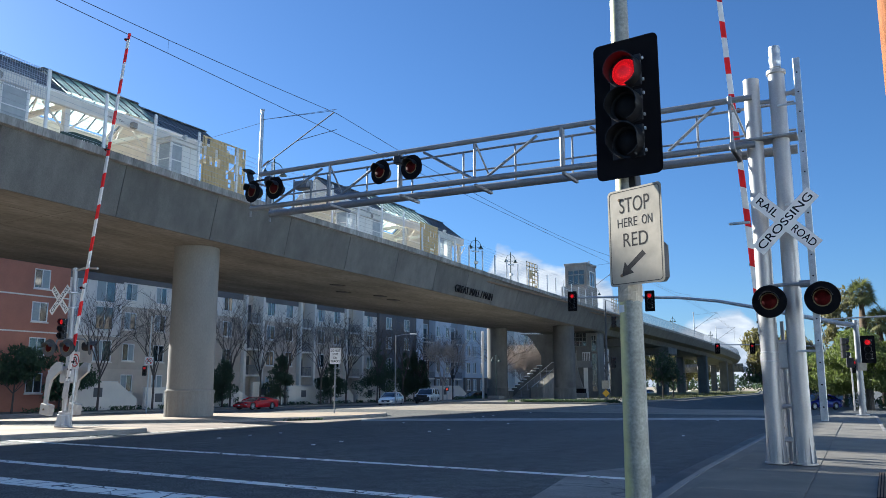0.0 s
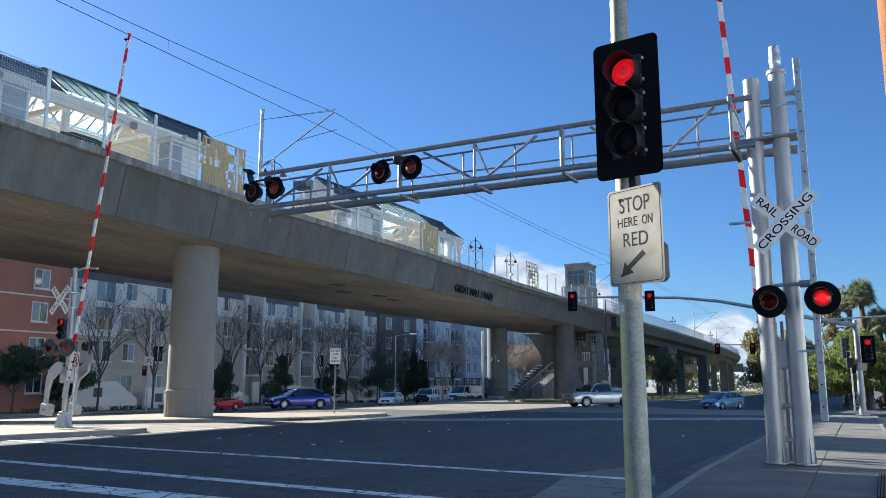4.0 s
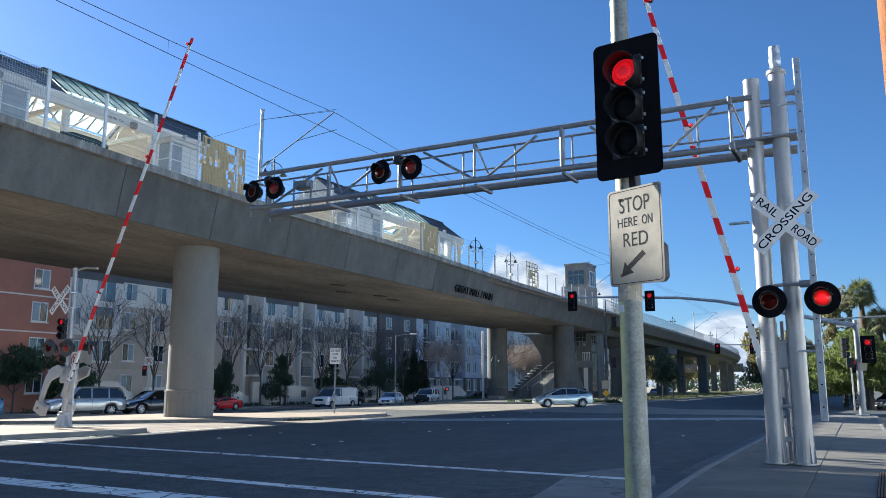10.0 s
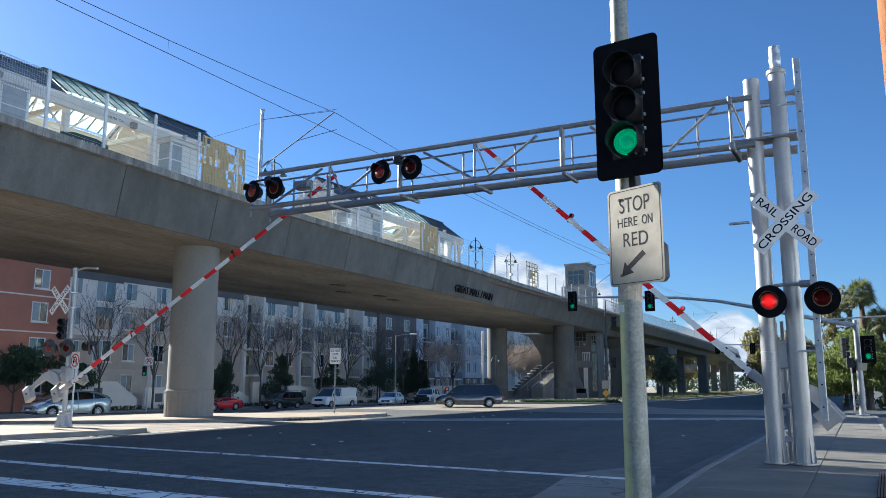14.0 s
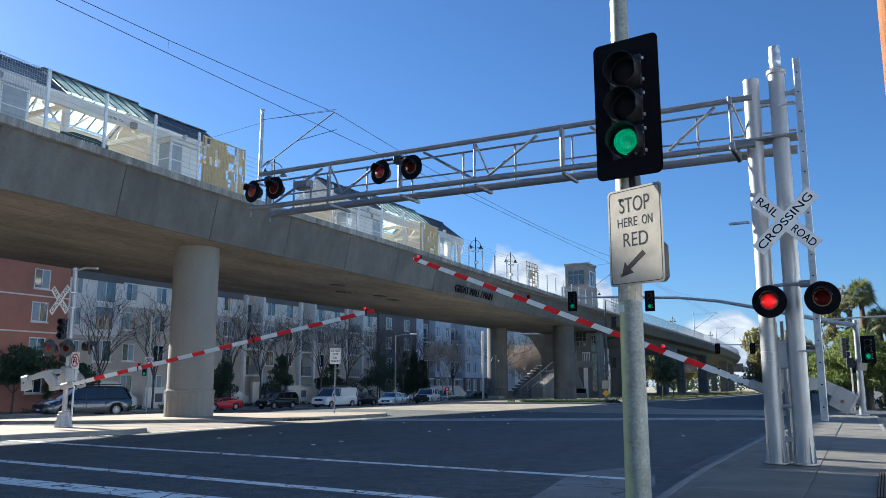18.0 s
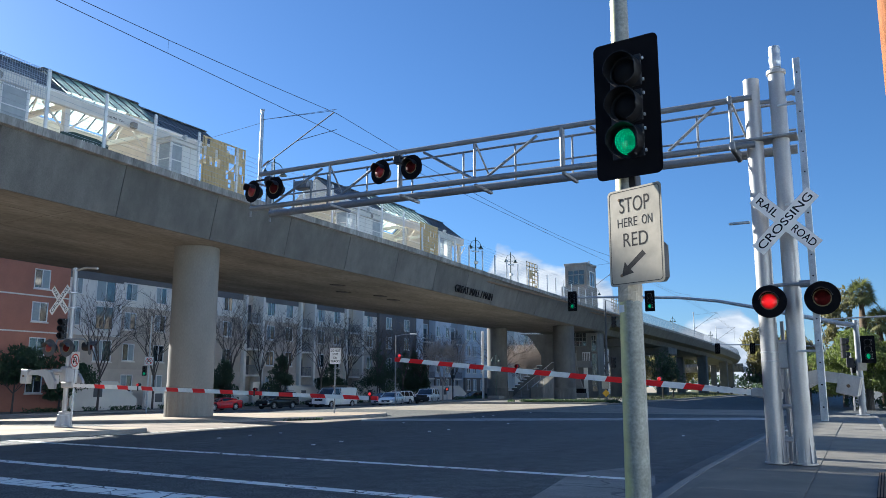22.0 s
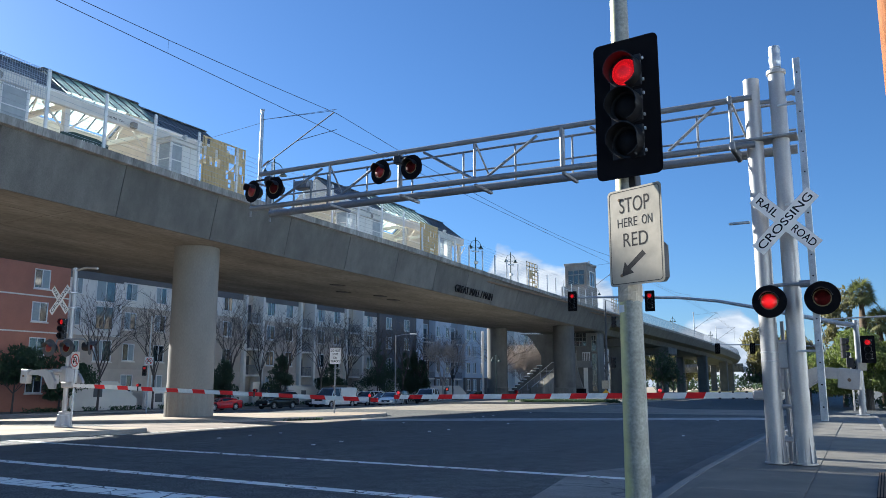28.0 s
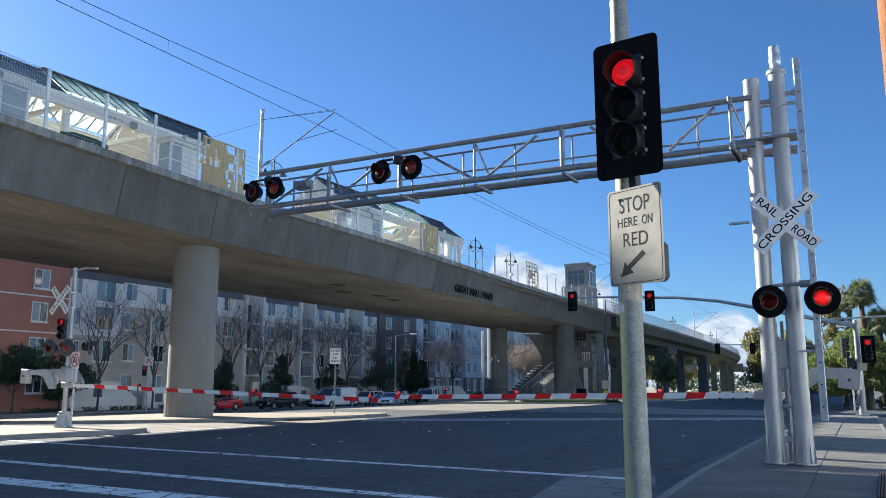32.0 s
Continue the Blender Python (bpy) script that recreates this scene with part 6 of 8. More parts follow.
block(51.65, 58.4, FX - 0.8, FZ, 12.5, M["stucco_cream"], wins((53.3, 57.0), (F1, F2, F3, F4), 1.4), "taupe apartment block with a cream top storey", bands=BANDS)
block(58.45, 68.3, FX - 0.2, FZ, 12.2, M["stucco_grey"], wins((60.5, 63.2, 66.0), (F1, F2, F3, F4), 1.4), "taupe apartment block with a cream top storey", bands=BANDS)
BAY = "recessed apartment bay with stacked balconies between cream fins"
for a, b in ((68.35, 71.7), (78.2, 81.4), (88.0, 92.2)):
    th = block(a, b, FX - 1.5, FZ, 12.7, M["stucco_taupe"], [], BAY, balconies=[((a + b) / 2, z) for z in (2.9, 5.9, 8.9)])
    for yy in (a + 0.01, b - 0.41):
        part("fin", G().box((FX - 1.49, yy, FZ), (FX + 0.25, yy + 0.4, 13.1), 0.03), M["stucco_cream"], th, "cream wall fin")
block(71.75, 78.15, FX - 0.2, FZ, 12.3, M["stucco_grey"], wins((73.2, 76.6), (F1, F2, F3, F4), 1.4), "taupe apartment block with a cream top storey", bands=BANDS)
block(81.45, 87.95, FX - 0.2, FZ, 12.3, M["stucco_grey"], wins((83.0, 86.4), (F1, F2, F3, F4), 1.4), "taupe apartment block with a cream top storey", bands=BANDS)
block(92.25, 96.0, FX - 0.2, FZ, 12.3, M["stucco_grey"], wins((94.2,), (F1, F2, F3, F4), 1.4), "taupe apartment block with a cream top storey", bands=BANDS)
block(96.05, 106.5, FX + 0.2, FZ, 12.6, M["stucco_slate"], wins((98.6, 103.6), (F1, F2, F3, F4)), "dark slate apartment block", accents=(12.2,))
PALE = "pale cool-grey apartment block with a brown ground storey"
FAR = [(FZ, 3.1, M["stucco_brown"]), (3.1, 15.6, M["stucco_pale"])]
LOGGIA = "recessed stack of dark loggias between pale walls"
block(106.55, 112.4, FX - 2.0, FZ, 13.5, M["stucco_pale"], [], "plain pale stucco apartment wall")
block(112.45, 116.4, FX - 3.2, FZ, 13.5, M["stucco_brown"], wins((114.4,), (F1, F2, F3, F4), 2.8, 2.3), LOGGIA, balconies=[(114.4, z) for z in (2.9, 5.9, 8.9)])
block(116.45, 122.0, FX - 2.0, FZ, 14.0, M["stucco_pale"], wins((117.4, 120.6), (F1, F2, F3, F4), 1.1, 1.8), PALE, bands=FAR)
block(122.05, 126.3, FX - 3.2, FZ, 14.0, M["stucco_blue"], wins((124.2,), (F1, F2, F3, F4), 2.6, 2.2), LOGGIA, balconies=[(124.2, z) for z in (2.9, 5.9, 8.9)])
block(126.35, 140.0, FX - 1.6, FZ, 15.5, M["stucco_pale"], wins((127.8, 130.2, 133.2, 136.5), (F1, F2, F3, F4, 13.5), 1.3, 1.9), PALE, bands=FAR)
block(140.05, 200.0, FX + 2, FZ, 15.5, M["stucco_cream"], wins((146, 152, 158, 164, 170, 176, 182), (F1, F2, F3, F4, 13.6), 2.0, 1.7), "pale apartment block far along the street")

# low garden walls with ramps and hedge strip before the apartments
wx = -61.0
for a, b, h in ((44.5, 51.5, 1.95), (52.4, 57.2, 1.4), (59.0, 66.4, 1.35), (67.0, 72.0, 1.95), (73.0, 80.0, 1.6), (81.0, 86.0, 1.95), (87.0, 94.0, 1.6), (95.0, 104.0, 1.95), (105.0, 118.0, 1.6)):
    gw = thing("garden_wall", "cream stucco garden wall with a sloping ramp side", "wall", group="garden walls")
    part("wall", G().add([(wx - 0.25, a, FZ), (wx, a, FZ), (wx, b, FZ), (wx - 0.25, b, FZ), (wx - 0.25, a, h), (wx, a, h), (wx, b - 2.2, h), (wx - 0.25, b - 2.2, h), (wx, b, 0.45), (wx - 0.25, b, 0.45)],
         [(0, 3, 2, 1), (4, 5, 6, 7), (1, 2, 8, 6, 5), (0, 4, 7, 9, 3), (0, 1, 5, 4), (2, 3, 9, 8), (6, 8, 9, 7)]), M["stucco_cream"], gw)
    part("coping", G().box((wx - 0.3, a - 0.05, h), (wx + 0.05, b - 2.2, h + 0.08), 0.015), M["stucco_grey"], gw)
    part("vent", G().box((wx, (a + b) / 2 - 1.2, h - 1.3), (wx + 0.03, (a + b) / 2 - 0.3, h - 0.5), 0.01), M["stucco_slate"], gw, "dark louvred vent")

# ---- station on the viaduct ----
def tan_screen(m, w, h, seed, lace=0.14):
    """A tan slatted screen with staggered square openings."""
    rng = random.Random(seed)
    th = thing("platform_screen", "tan slatted metal screen with staggered cut-outs on the platform", "screen", m, "platform screens")
    nx, nz = int(w / 0.19), 9
    for i in range(nx):
        x = i * w / nx
        run = 0.0
        for k in range(nz + 1):
            open_ = (0 < k < nz) and rng.random() < (lace if (i // 2 + k) % 4 else 0.42)
            if open_ or k == nz:
                if k * h / nz > run + 0.01:
                    part("slat", G().box((x, 0, run), (x + w / nx * 0.9, 0.04, k * h / nz)), M["tan"], th)
                run = (k + 1) * h / nz
    part("frame", G().box((-0.06, 0.045, 0), (0.04, 0.1, h + 0.05), 0.01).box((w - 0.04, 0.045, 0), (w + 0.06, 0.1, h + 0.05), 0.01).box((-0.06, 0.045, h), (w + 0.06, 0.1, h + 0.08), 0.01).box((-0.06, 0.045, h * 0.5), (w + 0.06, 0.09, h * 0.5 + 0.06), 0.01), M["tan"], th)
    return th


def lattice_screen(m, w, h, nx, nz):
    """An open tan lattice of square holes, some of them filled."""
    th = thing("platform_screen", "tan open-lattice metal screen on the platform", "screen", m, "platform screens")
    for i in range(nx + 1):
        part("upright", G().box((w * i / nx - 0.04, 0, 0), (w * i / nx + 0.04, 0.05, h)), M["tan"], th)
    for k in range(nz + 1):
        part("crossbar", G().box((-0.04, 0.051, h * k / nz - 0.04), (w + 0.04, 0.09, h * k / nz + 0.04)), M["tan"], th)
    rng = random.Random(nx * 31 + nz)
    for i in range(nx):
        for k in range(nz):
            if rng.random() < 0.22:
                part("infill", G().box((w * i / nx, 0.01, h * k / nz), (w * (i + 1) / nx, 0.04, h * (k + rng.choice((0.5, 1))) / nz)), M["tan"], th)
    return th


def kiosk(m, w, h, label, flip=False, fascia=0.4):
    """A white-framed glazed windbreak box; its front is local -Y."""
    th = thing("windbreak", label, "shelter", m, "windbreaks")
    d = 0.95
    for px_, py_ in ((0, 0), (w - 0.09, 0), (0, d - 0.09), (w - 0.09, d - 0.09)):
        part("post", G().box((px_, py_, 0), (px_ + 0.09, py_ + 0.09, h), 0.01), M["white"], th)
    part("fascia", G().box((-0.06, -0.06, h), (w + 0.06, d + 0.06, h + fascia), 0.03), M["canopy"], th)
    part("cornice", G().box((-0.12, -0.12, h + fascia), (w + 0.12, d + 0.12, h + fascia + 0.06), 0.02), M["canopy"], th)
    part("globe", G().lathe([(0.03, 0), (0.05, 0.06), (0.12, 0.12), (0.15, 0.22), (0.12, 0.32), (0.02, 0.36)], 16, Matrix.Translation((w * 0.5, 0.1, h + fascia + 0.06))), M["canopy"], th, "pale globe finial", True)
    # a gridded light of small panes on one side, two tall frosted panes on the other
    a0, a1, b0, b1 = (0.09, w * 0.4, w * 0.4, w - 0.09) if flip else (w * 0.62, w - 0.09, 0.09, w * 0.62)
    rows = 4
    g = G()
    for k in range(rows + 1):
        z = 0.12 + (h - 0.2) * k / rows
        g.box((a0, 0.02, z - 0.03), (a1, 0.07, z + 0.03), 0.004)
    for x in (a0, a1):
        g.box((x - 0.03, 0.015, 0.05), (x + 0.03, 0.075, h), 0.004)
    part("mullion", g, M["white"], th)
    part("transom", G().box((b0, 0.01, h * 0.58), (b1, 0.08, h * 0.58 + 0.06), 0.004).box(((b0 + b1) / 2 - 0.025, 0.012, 0.1), ((b0 + b1) / 2 + 0.025, 0.078, h), 0.004), M["white"], th)
    part("pane", G().box((b0 + 0.02, 0.04, 0.1), (b1 - 0.02, 0.05, h)), M["frosted"], th, "frosted pane")
    part("pane", G().box((a0 + 0.02, 0.04, 0.1), (a1 - 0.02, 0.05, h)), M["grey_glass"], th, "grey glass panes")
    part("pane", G().box((0.04, 0.1, 0.1), (0.05, d - 0.1, h)), M["grey_glass"], th, "grey glass side pane")
    part("mullion", G().box((0.02, 0.09, h * 0.25), (0.07, d - 0.09, h * 0.25 + 0.05)).box((0.02, 0.09, h * 0.5), (0.07, d - 0.09, h * 0.5 + 0.05)).box((0.02, 0.09, h * 0.75), (0.07, d - 0.09, h * 0.75 + 0.05)), M["white"], th)
    if w > 2.5:
        part("badge", G().lathe([(0.15, 0), (0.17, 0.015), (0.17, 0.02), (0.1, 0.02), (0.1, 0.01)], 20, Matrix.Translation((w * 0.55, -0.06, h + fascia * 0.5)) @ pose(0, 0, 0, 90)), M["kerb"], th, "round pale badge")
    return th


def canopy(y0, y1, s0, s1, dx, gable, half=2.0, ez=14.8):
    """A pitched platform roof running along the viaduct, with a raised skylight bay."""
    rx, rz = -33.9 + dx, 16.3
    ex, fx = rx + half, rx - half
    th = thing("platform_canopy", "cream steel platform canopy with slate roof and green-glass skylight", "canopy", group="platform canopies")

    def slope(a, b, side, lift, th_):
        e = ex if side > 0 else fx
        g = G()
        v = [(e, a, ez + lift), (e, b, ez + lift), (rx, b, rz + lift), (rx, a, rz + lift)]
        g.add(v + [(x, y, z - th_) for x, y, z in v], [(0, 1, 2, 3), (7, 6, 5, 4), (0, 4, 5, 1), (1, 5, 6, 2), (2, 6, 7, 3), (3, 7, 4, 0)])
        return g

    for a, b in ((y0, s0), (s1, y1)):
        for side in (1, -1):
            rf = part("roof", slope(a, b, side, 0, 0.08), M["roofing"], th, "standing-seam slate metal roof")
            part("soffit_lining", slope(a + 0.02, b - 0.02, side, -0.1, 0.04), M["canopy"], rf, "cream lining")
            n = int((b - a) / 0.45)
            e = ex if side > 0 else fx
            for k in range(n + 1):
                y = a + (b - a) * k / n
                part("seam", G().cyl((e, y, ez + 0.02), (rx, y, rz + 0.02), 0.018, n=4), M["roofing"], rf)
    for side in (1, -1):
        e = ex if side > 0 else fx
        n = 8
        for k in range(n):
            a, b = s0 + (s1 - s0) * k / n + 0.05, s0 + (s1 - s0) * (k + 1) / n - 0.05
            gl = part("skylight_pane", slope(a, b, side, 0.16, 0.03), M["skylight"], th, "pale green skylight pane")
            gl.visible_shadow = False
        for k in range(n + 1):
            y = s0 + (s1 - s0) * k / n
            part("mullion", G().cyl((e, y, ez + 0.16), (rx, y, rz + 0.16), 0.045, n=4), M["roofing"], th)
    part("ridge_cap", G().box((rx - 0.14, y0 - 0.1, rz - 0.02), (rx + 0.14, y1 + 0.1, rz + 0.05), 0.02), M["roofing"], th)
    part("ridge_cap", G().box((rx - 0.15, s0 - 0.1, rz + 0.12), (rx + 0.15, s1 + 0.1, rz + 0.2), 0.02), M["roofing"], th)
    for x in (ex, fx):
        part("eave_beam", G().box((x - 0.12, y0, ez - 0.62), (x + 0.12, y1, ez - 0.02), 0.03), M["canopy"], th, "cream eave beam")
        part("gutter", G().box((x - 0.16, y0, ez - 0.14), (x + 0.17, y1, ez - 0.02), 0.03), M["white"], th)
    n = int((y1 - y0) / 4.4)
    for k in range(n + 1):
        y = y0 + 0.3 + (y1 - y0 - 0.6) * k / n
        for x in (ex - 0.25, fx + 0.25):
            part("column", G().box((x - 0.14, y - 0.14, ZD), (x + 0.14, y + 0.14, ez - 0.3), 0.02), M["canopy"], th, "square cream post")
        part("tie_beam", G().box((fx, y - 0.09, ez - 0.55), (ex, y + 0.09, ez - 0.3), 0.02), M["canopy"], th)
        for sx in (1, -1):
            e = ex if sx > 0 else fx
            part("rafter", G().cyl((e, y, ez - 0.2), (rx, y, rz - 0.22), 0.08, n=6), M["canopy"], th)
            part("strut", G().cyl((rx + (e - rx) * 0.5, y, ez - 0.4), (rx, y, rz - 0.3), 0.05, n=6), M["canopy"], th)
            part("brace", G().cyl((e - sx * 0.25, y, ez - 1.7), (e - sx * 0.25, y + 1.2, ez - 0.6), 0.05, n=6), M["canopy"], th)
            part("brace", G().cyl((e - sx * 0.25, y, ez - 1.7), (e - sx * 0.25, y - 1.2, ez - 0.6), 0.05, n=6), M["canopy"], th)
    if gable:
        g = G()
        for yy in (y0 - 0.02,):
            g.add([(ex, yy, ez), (rx, yy, rz - 0.15), (fx, yy, ez), (ex, yy - 0.06, ez), (rx, yy - 0.06, rz - 0.15), (fx, yy - 0.06, ez)], [(0, 1, 2), (5, 4, 3), (0, 3, 4, 1), (1, 4, 5, 2), (2, 5, 3, 0)])
        part("gable", g, M["canopy"], th, "cream boarded gable")
        part("gable_frame", G().box((rx - 0.04, y0 - 0.14, ez), (rx + 0.04, y0 - 0.085, rz - 0.2)).box((rx + 0.9, y0 - 0.14, ez), (rx + 0.98, y0 - 0.085, rz - 0.95)).box((rx - 0.98, y0 - 0.14, ez), (rx - 0.9, y0 - 0.085, rz - 0.95)).box((fx + 0.6, y0 - 0.14, ez + 0.5), (ex - 0.6, y0 - 0.085, ez + 0.57)), M["white"], th)
    return th


first_roof = canopy(12.0, 32.2, 21.9, 27.3, 0.0, False)
text("lettering", "Great Mall / Main", 0.17, M["ink"], first_roof, Matrix.Translation((-31.9 + 0.125, 24.45, 14.4)) @ Matrix.Rotation(radians(90), 4, "Z") @ pose(0, 0, 0, 90), 0.9)
part("speaker_box", G().box((-31.75, 25.3, 14.15), (-31.5, 25.6, 14.45), 0.03), M["kerb"], first_roof, "small grey loudspeaker box")
canopy(43.6, 62.0, 49.5, 57.0, -0.6, True, 2.15, 14.6)
FRONT = Matrix.Rotation(radians(90), 4, "Z")  # local -Y looks to +X
kiosk(Matrix.Translation((-29.6, 15.6, ZD)) @ FRONT, 3.1, 3.42, "white-framed glass windbreak on the platform")
kiosk(Matrix.Translation((-29.6, 26.05, ZD)) @ FRONT, 1.9, 3.3, "white-framed glass windbreak by the tan screen", True, 0.2)
kiosk(Matrix.Translation((-30.5, 43.1, ZD)) @ FRONT, 2.9, 3.0, "white-framed glass windbreak under the gable")
kiosk(Matrix.Translation((-30.5, 41.9, ZD)) @ FRONT, 1.0, 3.0, "narrow white-framed glass windbreak before the gable", True, 0.2)
kiosk(Matrix.Translation((-30.5, 54.3, ZD)) @ FRONT, 2.3, 3.3, "white-framed glass windbreak at the canopy end", True)
tan_screen(Matrix.Translation((-29.6, 28.2, ZD)) @ FRONT, 3.0, 4.15, 3)
tan_screen(Matrix.Translation((-30.5, 51.6, ZD)) @ FRONT, 2.6, 4.0, 5)
lattice_screen(Matrix.Translation((-29.6, 70.2, ZD)) @ FRONT, 2.6, 3.45, 4, 9)
lattice_screen(Matrix.Translation((-31.0, 102.0, ZD)) @ FRONT, 3.0, 3.3, 4, 8)
part_tracks = thing("platform", "concrete centre platform with tactile edge", "platform", kind="structure")
part("slab", G().box((-38.0, -20, ZD), (-30.6, 100, ZD + 0.35), 0.03), M["kerb"], part_tracks)
for s_ in (-0.72, 0.72):
    part("rail", G().box((-29.0 + s_ - 0.035, -50, ZD), (-29.0 + s_ + 0.035, 100, ZD + 0.16), 0.01), M["rust"], part_tracks, "steel rail")

# green sign board on the platform with its two words
gsb = thing("station_sign", "dark green arched station name board on the platform", "sign", Matrix.Translation((-29.6, 21.35, ZD + 1.72)) @ FRONT @ Matrix.Scale(0.62, 4))
part("board", G().prism([(-1.9, 0), (1.9, 0), (1.9, 0.62), (0.9, 0.85), (-0.9, 0.85), (-1.9, 0.62)], -0.04, 0.04, pose(0, 0, 0, 90)), M["green"], gsb)
text("lettering", "Great Mall / Main", 0.34, M["white"], gsb, Matrix.Translation((0, -0.045, 0.36)) @ pose(0, 0, 0, 90), 0.9)
part("post", G().box((-1.8, -0.03, -2.4), (-1.72, 0.03, 0.0), 0.005).box((1.72, -0.03, -2.4), (1.8, 0.03, 0.0), 0.005), M["green"], gsb)

# edge fence: tall posts and taut wires
fence = thing("platform_fence", "white steel fence posts with taut wires along the viaduct edge", "fence")
for k in range(30):
    y = 11.9 + 2.7 * k
    x = edge(y) - 0.1
    part("post", G().box((x - 0.045, y - 0.06, 10.3), (x + 0.045, y + 0.06, 13.2 if y < 45 else 12.6), 0.01), M["white"], fence)
for k in range(9):
    z = 11.05 + 0.24 * k
    part("wire", G().tube([(edge(y) - 0.1, y, min(z, 13.1)) for y in (10, 20, 30, 45, 61, 75, 93)], 0.008, 4), M["galv"], fence)
for y0, y1, z0, z1 in ((9.2, 11.8, 12.0, 13.15), (12.0, 14.5, 12.0, 13.15), (14.7, 17.2, 12.0, 13.15)):
    g = G()
    for i in range(int((y1 - y0) / 0.1) + 1):
        y = y0 + 0.1 * i
        g.box((edge(y) - 0.128, y - 0.006, z0), (edge(y) - 0.116, y + 0.006, z1))
    for i in range(int((z1 - z0) / 0.16) + 1):
        g.add([(edge(y) - 0.115 - o, y, z0 + 0.16 * i + e) for y in (y0, y1) for o, e in ((0, 0), (0.012, 0), (0.012, 0.012), (0, 0.012))], [(0, 1, 5, 4), (1, 2, 6, 5), (2, 3, 7, 6), (3, 0, 4, 7)])
    tagged(part("mesh_panel", g, M["galv"], fence, "welded wire mesh panel"), kind="stuff")
rail_far = thing("viaduct_railing", "pale picket railing along the far viaduct", "railing")
for s_ in (12.25, 11.0):
    part("rail", G().tube([(edge(y) - 0.1, y, s_) for y in range(95, 330, 5)], 0.035, 5), M["alu"], rail_far)
g = G()
y = 95.0
while y < 300:
    g.box((edge(y) - 0.12, y - 0.02, 10.7), (edge(y) - 0.08, y + 0.02, 12.25))
    y += 0.45 if y < 170 else 0.8
tagged(part("palisade", g, M["alu"], rail_far), kind="stuff")


def bell_lamp(m, h, label, boxes=True):
    """A dark post with a cross arm and two hanging bell lamps."""
    th = thing("platform_lamp", label, "lamp post", m, "twin bell lamps")
    part("post", G().tube([(0, 0, 0), (0, 0, h)], [0.06, 0.045], 10), M["green"], th)
    part("finial", G().lathe([(0.03, h), (0.05, h + 0.06), (0.01, h + 0.25)], 10), M["green"], th)
    for s_ in (-1, 1):
        part("arm", G().tube([(0, 0, h - 0.05)] + [(0.5 * s_ * math.sin(radians(15 * i)), 0, h - 0.55 + 0.5 * math.cos(radians(15 * i))) for i in range(1, 7)], 0.025, 6).tube([(0, 0, h - 0.75), (0.5 * s_, 0, h - 0.55)], 0.02, 6), M["green"], th)
        part("bell", G().lathe([(0.05, -0.5), (0.09, -0.56), (0.14, -0.66), (0.22, -0.75), (0.22, -0.77), (0.12, -0.76)], 16, Matrix.Translation((0.5 * s_, 0, h))), M["green"], th, "dark bell shade", True)
    if not boxes:
        return th
    part("camera_box", G().box((-0.12, -0.2, h * 0.45), (0.16, 0.1, h * 0.45 + 0.22), 0.03), M["white"], th, "small pale box")
    part("speaker_box", G().box((-0.35, -0.06, h * 0.72), (0.35, 0.06, h * 0.72 + 0.1), 0.02), M["galv"], th)
    return th


for x, y in ((-28.6, 32.4), (-29.5, 58.9), (-30.0, 67.2), (-31.5, 97.0), (-33.0, 145.0), (-34.6, 189.0)):
    bell_lamp(pose(x, y, ZD, 0, 0, 55), 3.75, "dark green twin bell lamp on the platform")
bell_lamp(pose(-38.6, 82.0, 0.5, 0, 0, 60), 4.6, "dark green twin bell lamp on a concrete plinth by the stairs", False)
lp = thing("lamp_plinth", "square concrete lamp plinth", "plinth", pose(-38.6, 82.0, 0.1))
part("block", G().box((-0.7, -0.7, 0), (0.7, 0.7, 0.42), 0.04).box((-0.5, -0.5, 0.42), (0.5, 0.5, 0.44), 0.01), M["kerb"], lp)

# overhead line: poles, cantilevers, wires
CONTACT, MESS = 17.0, 18.3
for k, (y, x) in enumerate(((37.7, -34.45), (105.0, -35.0), (190.0, -38.4), (240.0, -42.4))):
    th = thing("catenary_pole", "slim galvanised overhead-line pole with a cantilever bracket", "pole", pose(x, y, ZD), "catenary poles")
    top = (19.4 if k == 0 else 18.6) - ZD
    part("pole", G().tube([(0, 0, 0), (0, 0, top)], [0.15, 0.11], 12), M["galv"], th, smooth=True)
    part("cap", G().lathe([(0.12, top), (0.14, top + 0.02), (0.14, top + 0.1), (0.03, top + 0.12)], 12), M["galv"], th)
    wx_ = 5.85 if k == 0 else 5.3
    part("cantilever", G().cyl((0, 0, top - 3.9), (wx_, 0, MESS - ZD), 0.035, n=6).cyl((0, 0, top - 0.6), (wx_, 0, MESS - ZD + 0.1), 0.015, n=5), M["wire"], th, "slanting bracket tube")
    part("registration_arm", G().cyl((wx_ * 0.5, 0, top - 3.9 + (MESS - ZD - top + 3.9) * 0.5), (wx_ + 0.2, 0, CONTACT - ZD + 0.15), 0.02, n=5), M["wire"], th)
    part("insulator", G().cyl((0.25, 0, top - 3.75), (0.7, 0, top - 3.5), 0.06, n=8), M["rust"], th)
wires = thing("overhead_wires", "thin dark contact wire and sagging messenger wire", "wires")
sup = [(-30, -27.2), (38.0, -28.6), (105.0, -29.7), (150.0, -30.9), (190.0, -33.1), (240.0, -37.1), (300, -47)]
mess, cont = [], []
for (y0, x0), (y1, x1) in zip(sup, sup[1:]):
    for i in range(10):
        f = i / 10
        y, x = y0 + (y1 - y0) * f, x0 + (x1 - x0) * f
        sag = 4 * f * (1 - f) * 1.0
        mess.append((x, y, MESS - sag))
        cont.append((x, y, CONTACT))
        if i in (2, 5, 8):
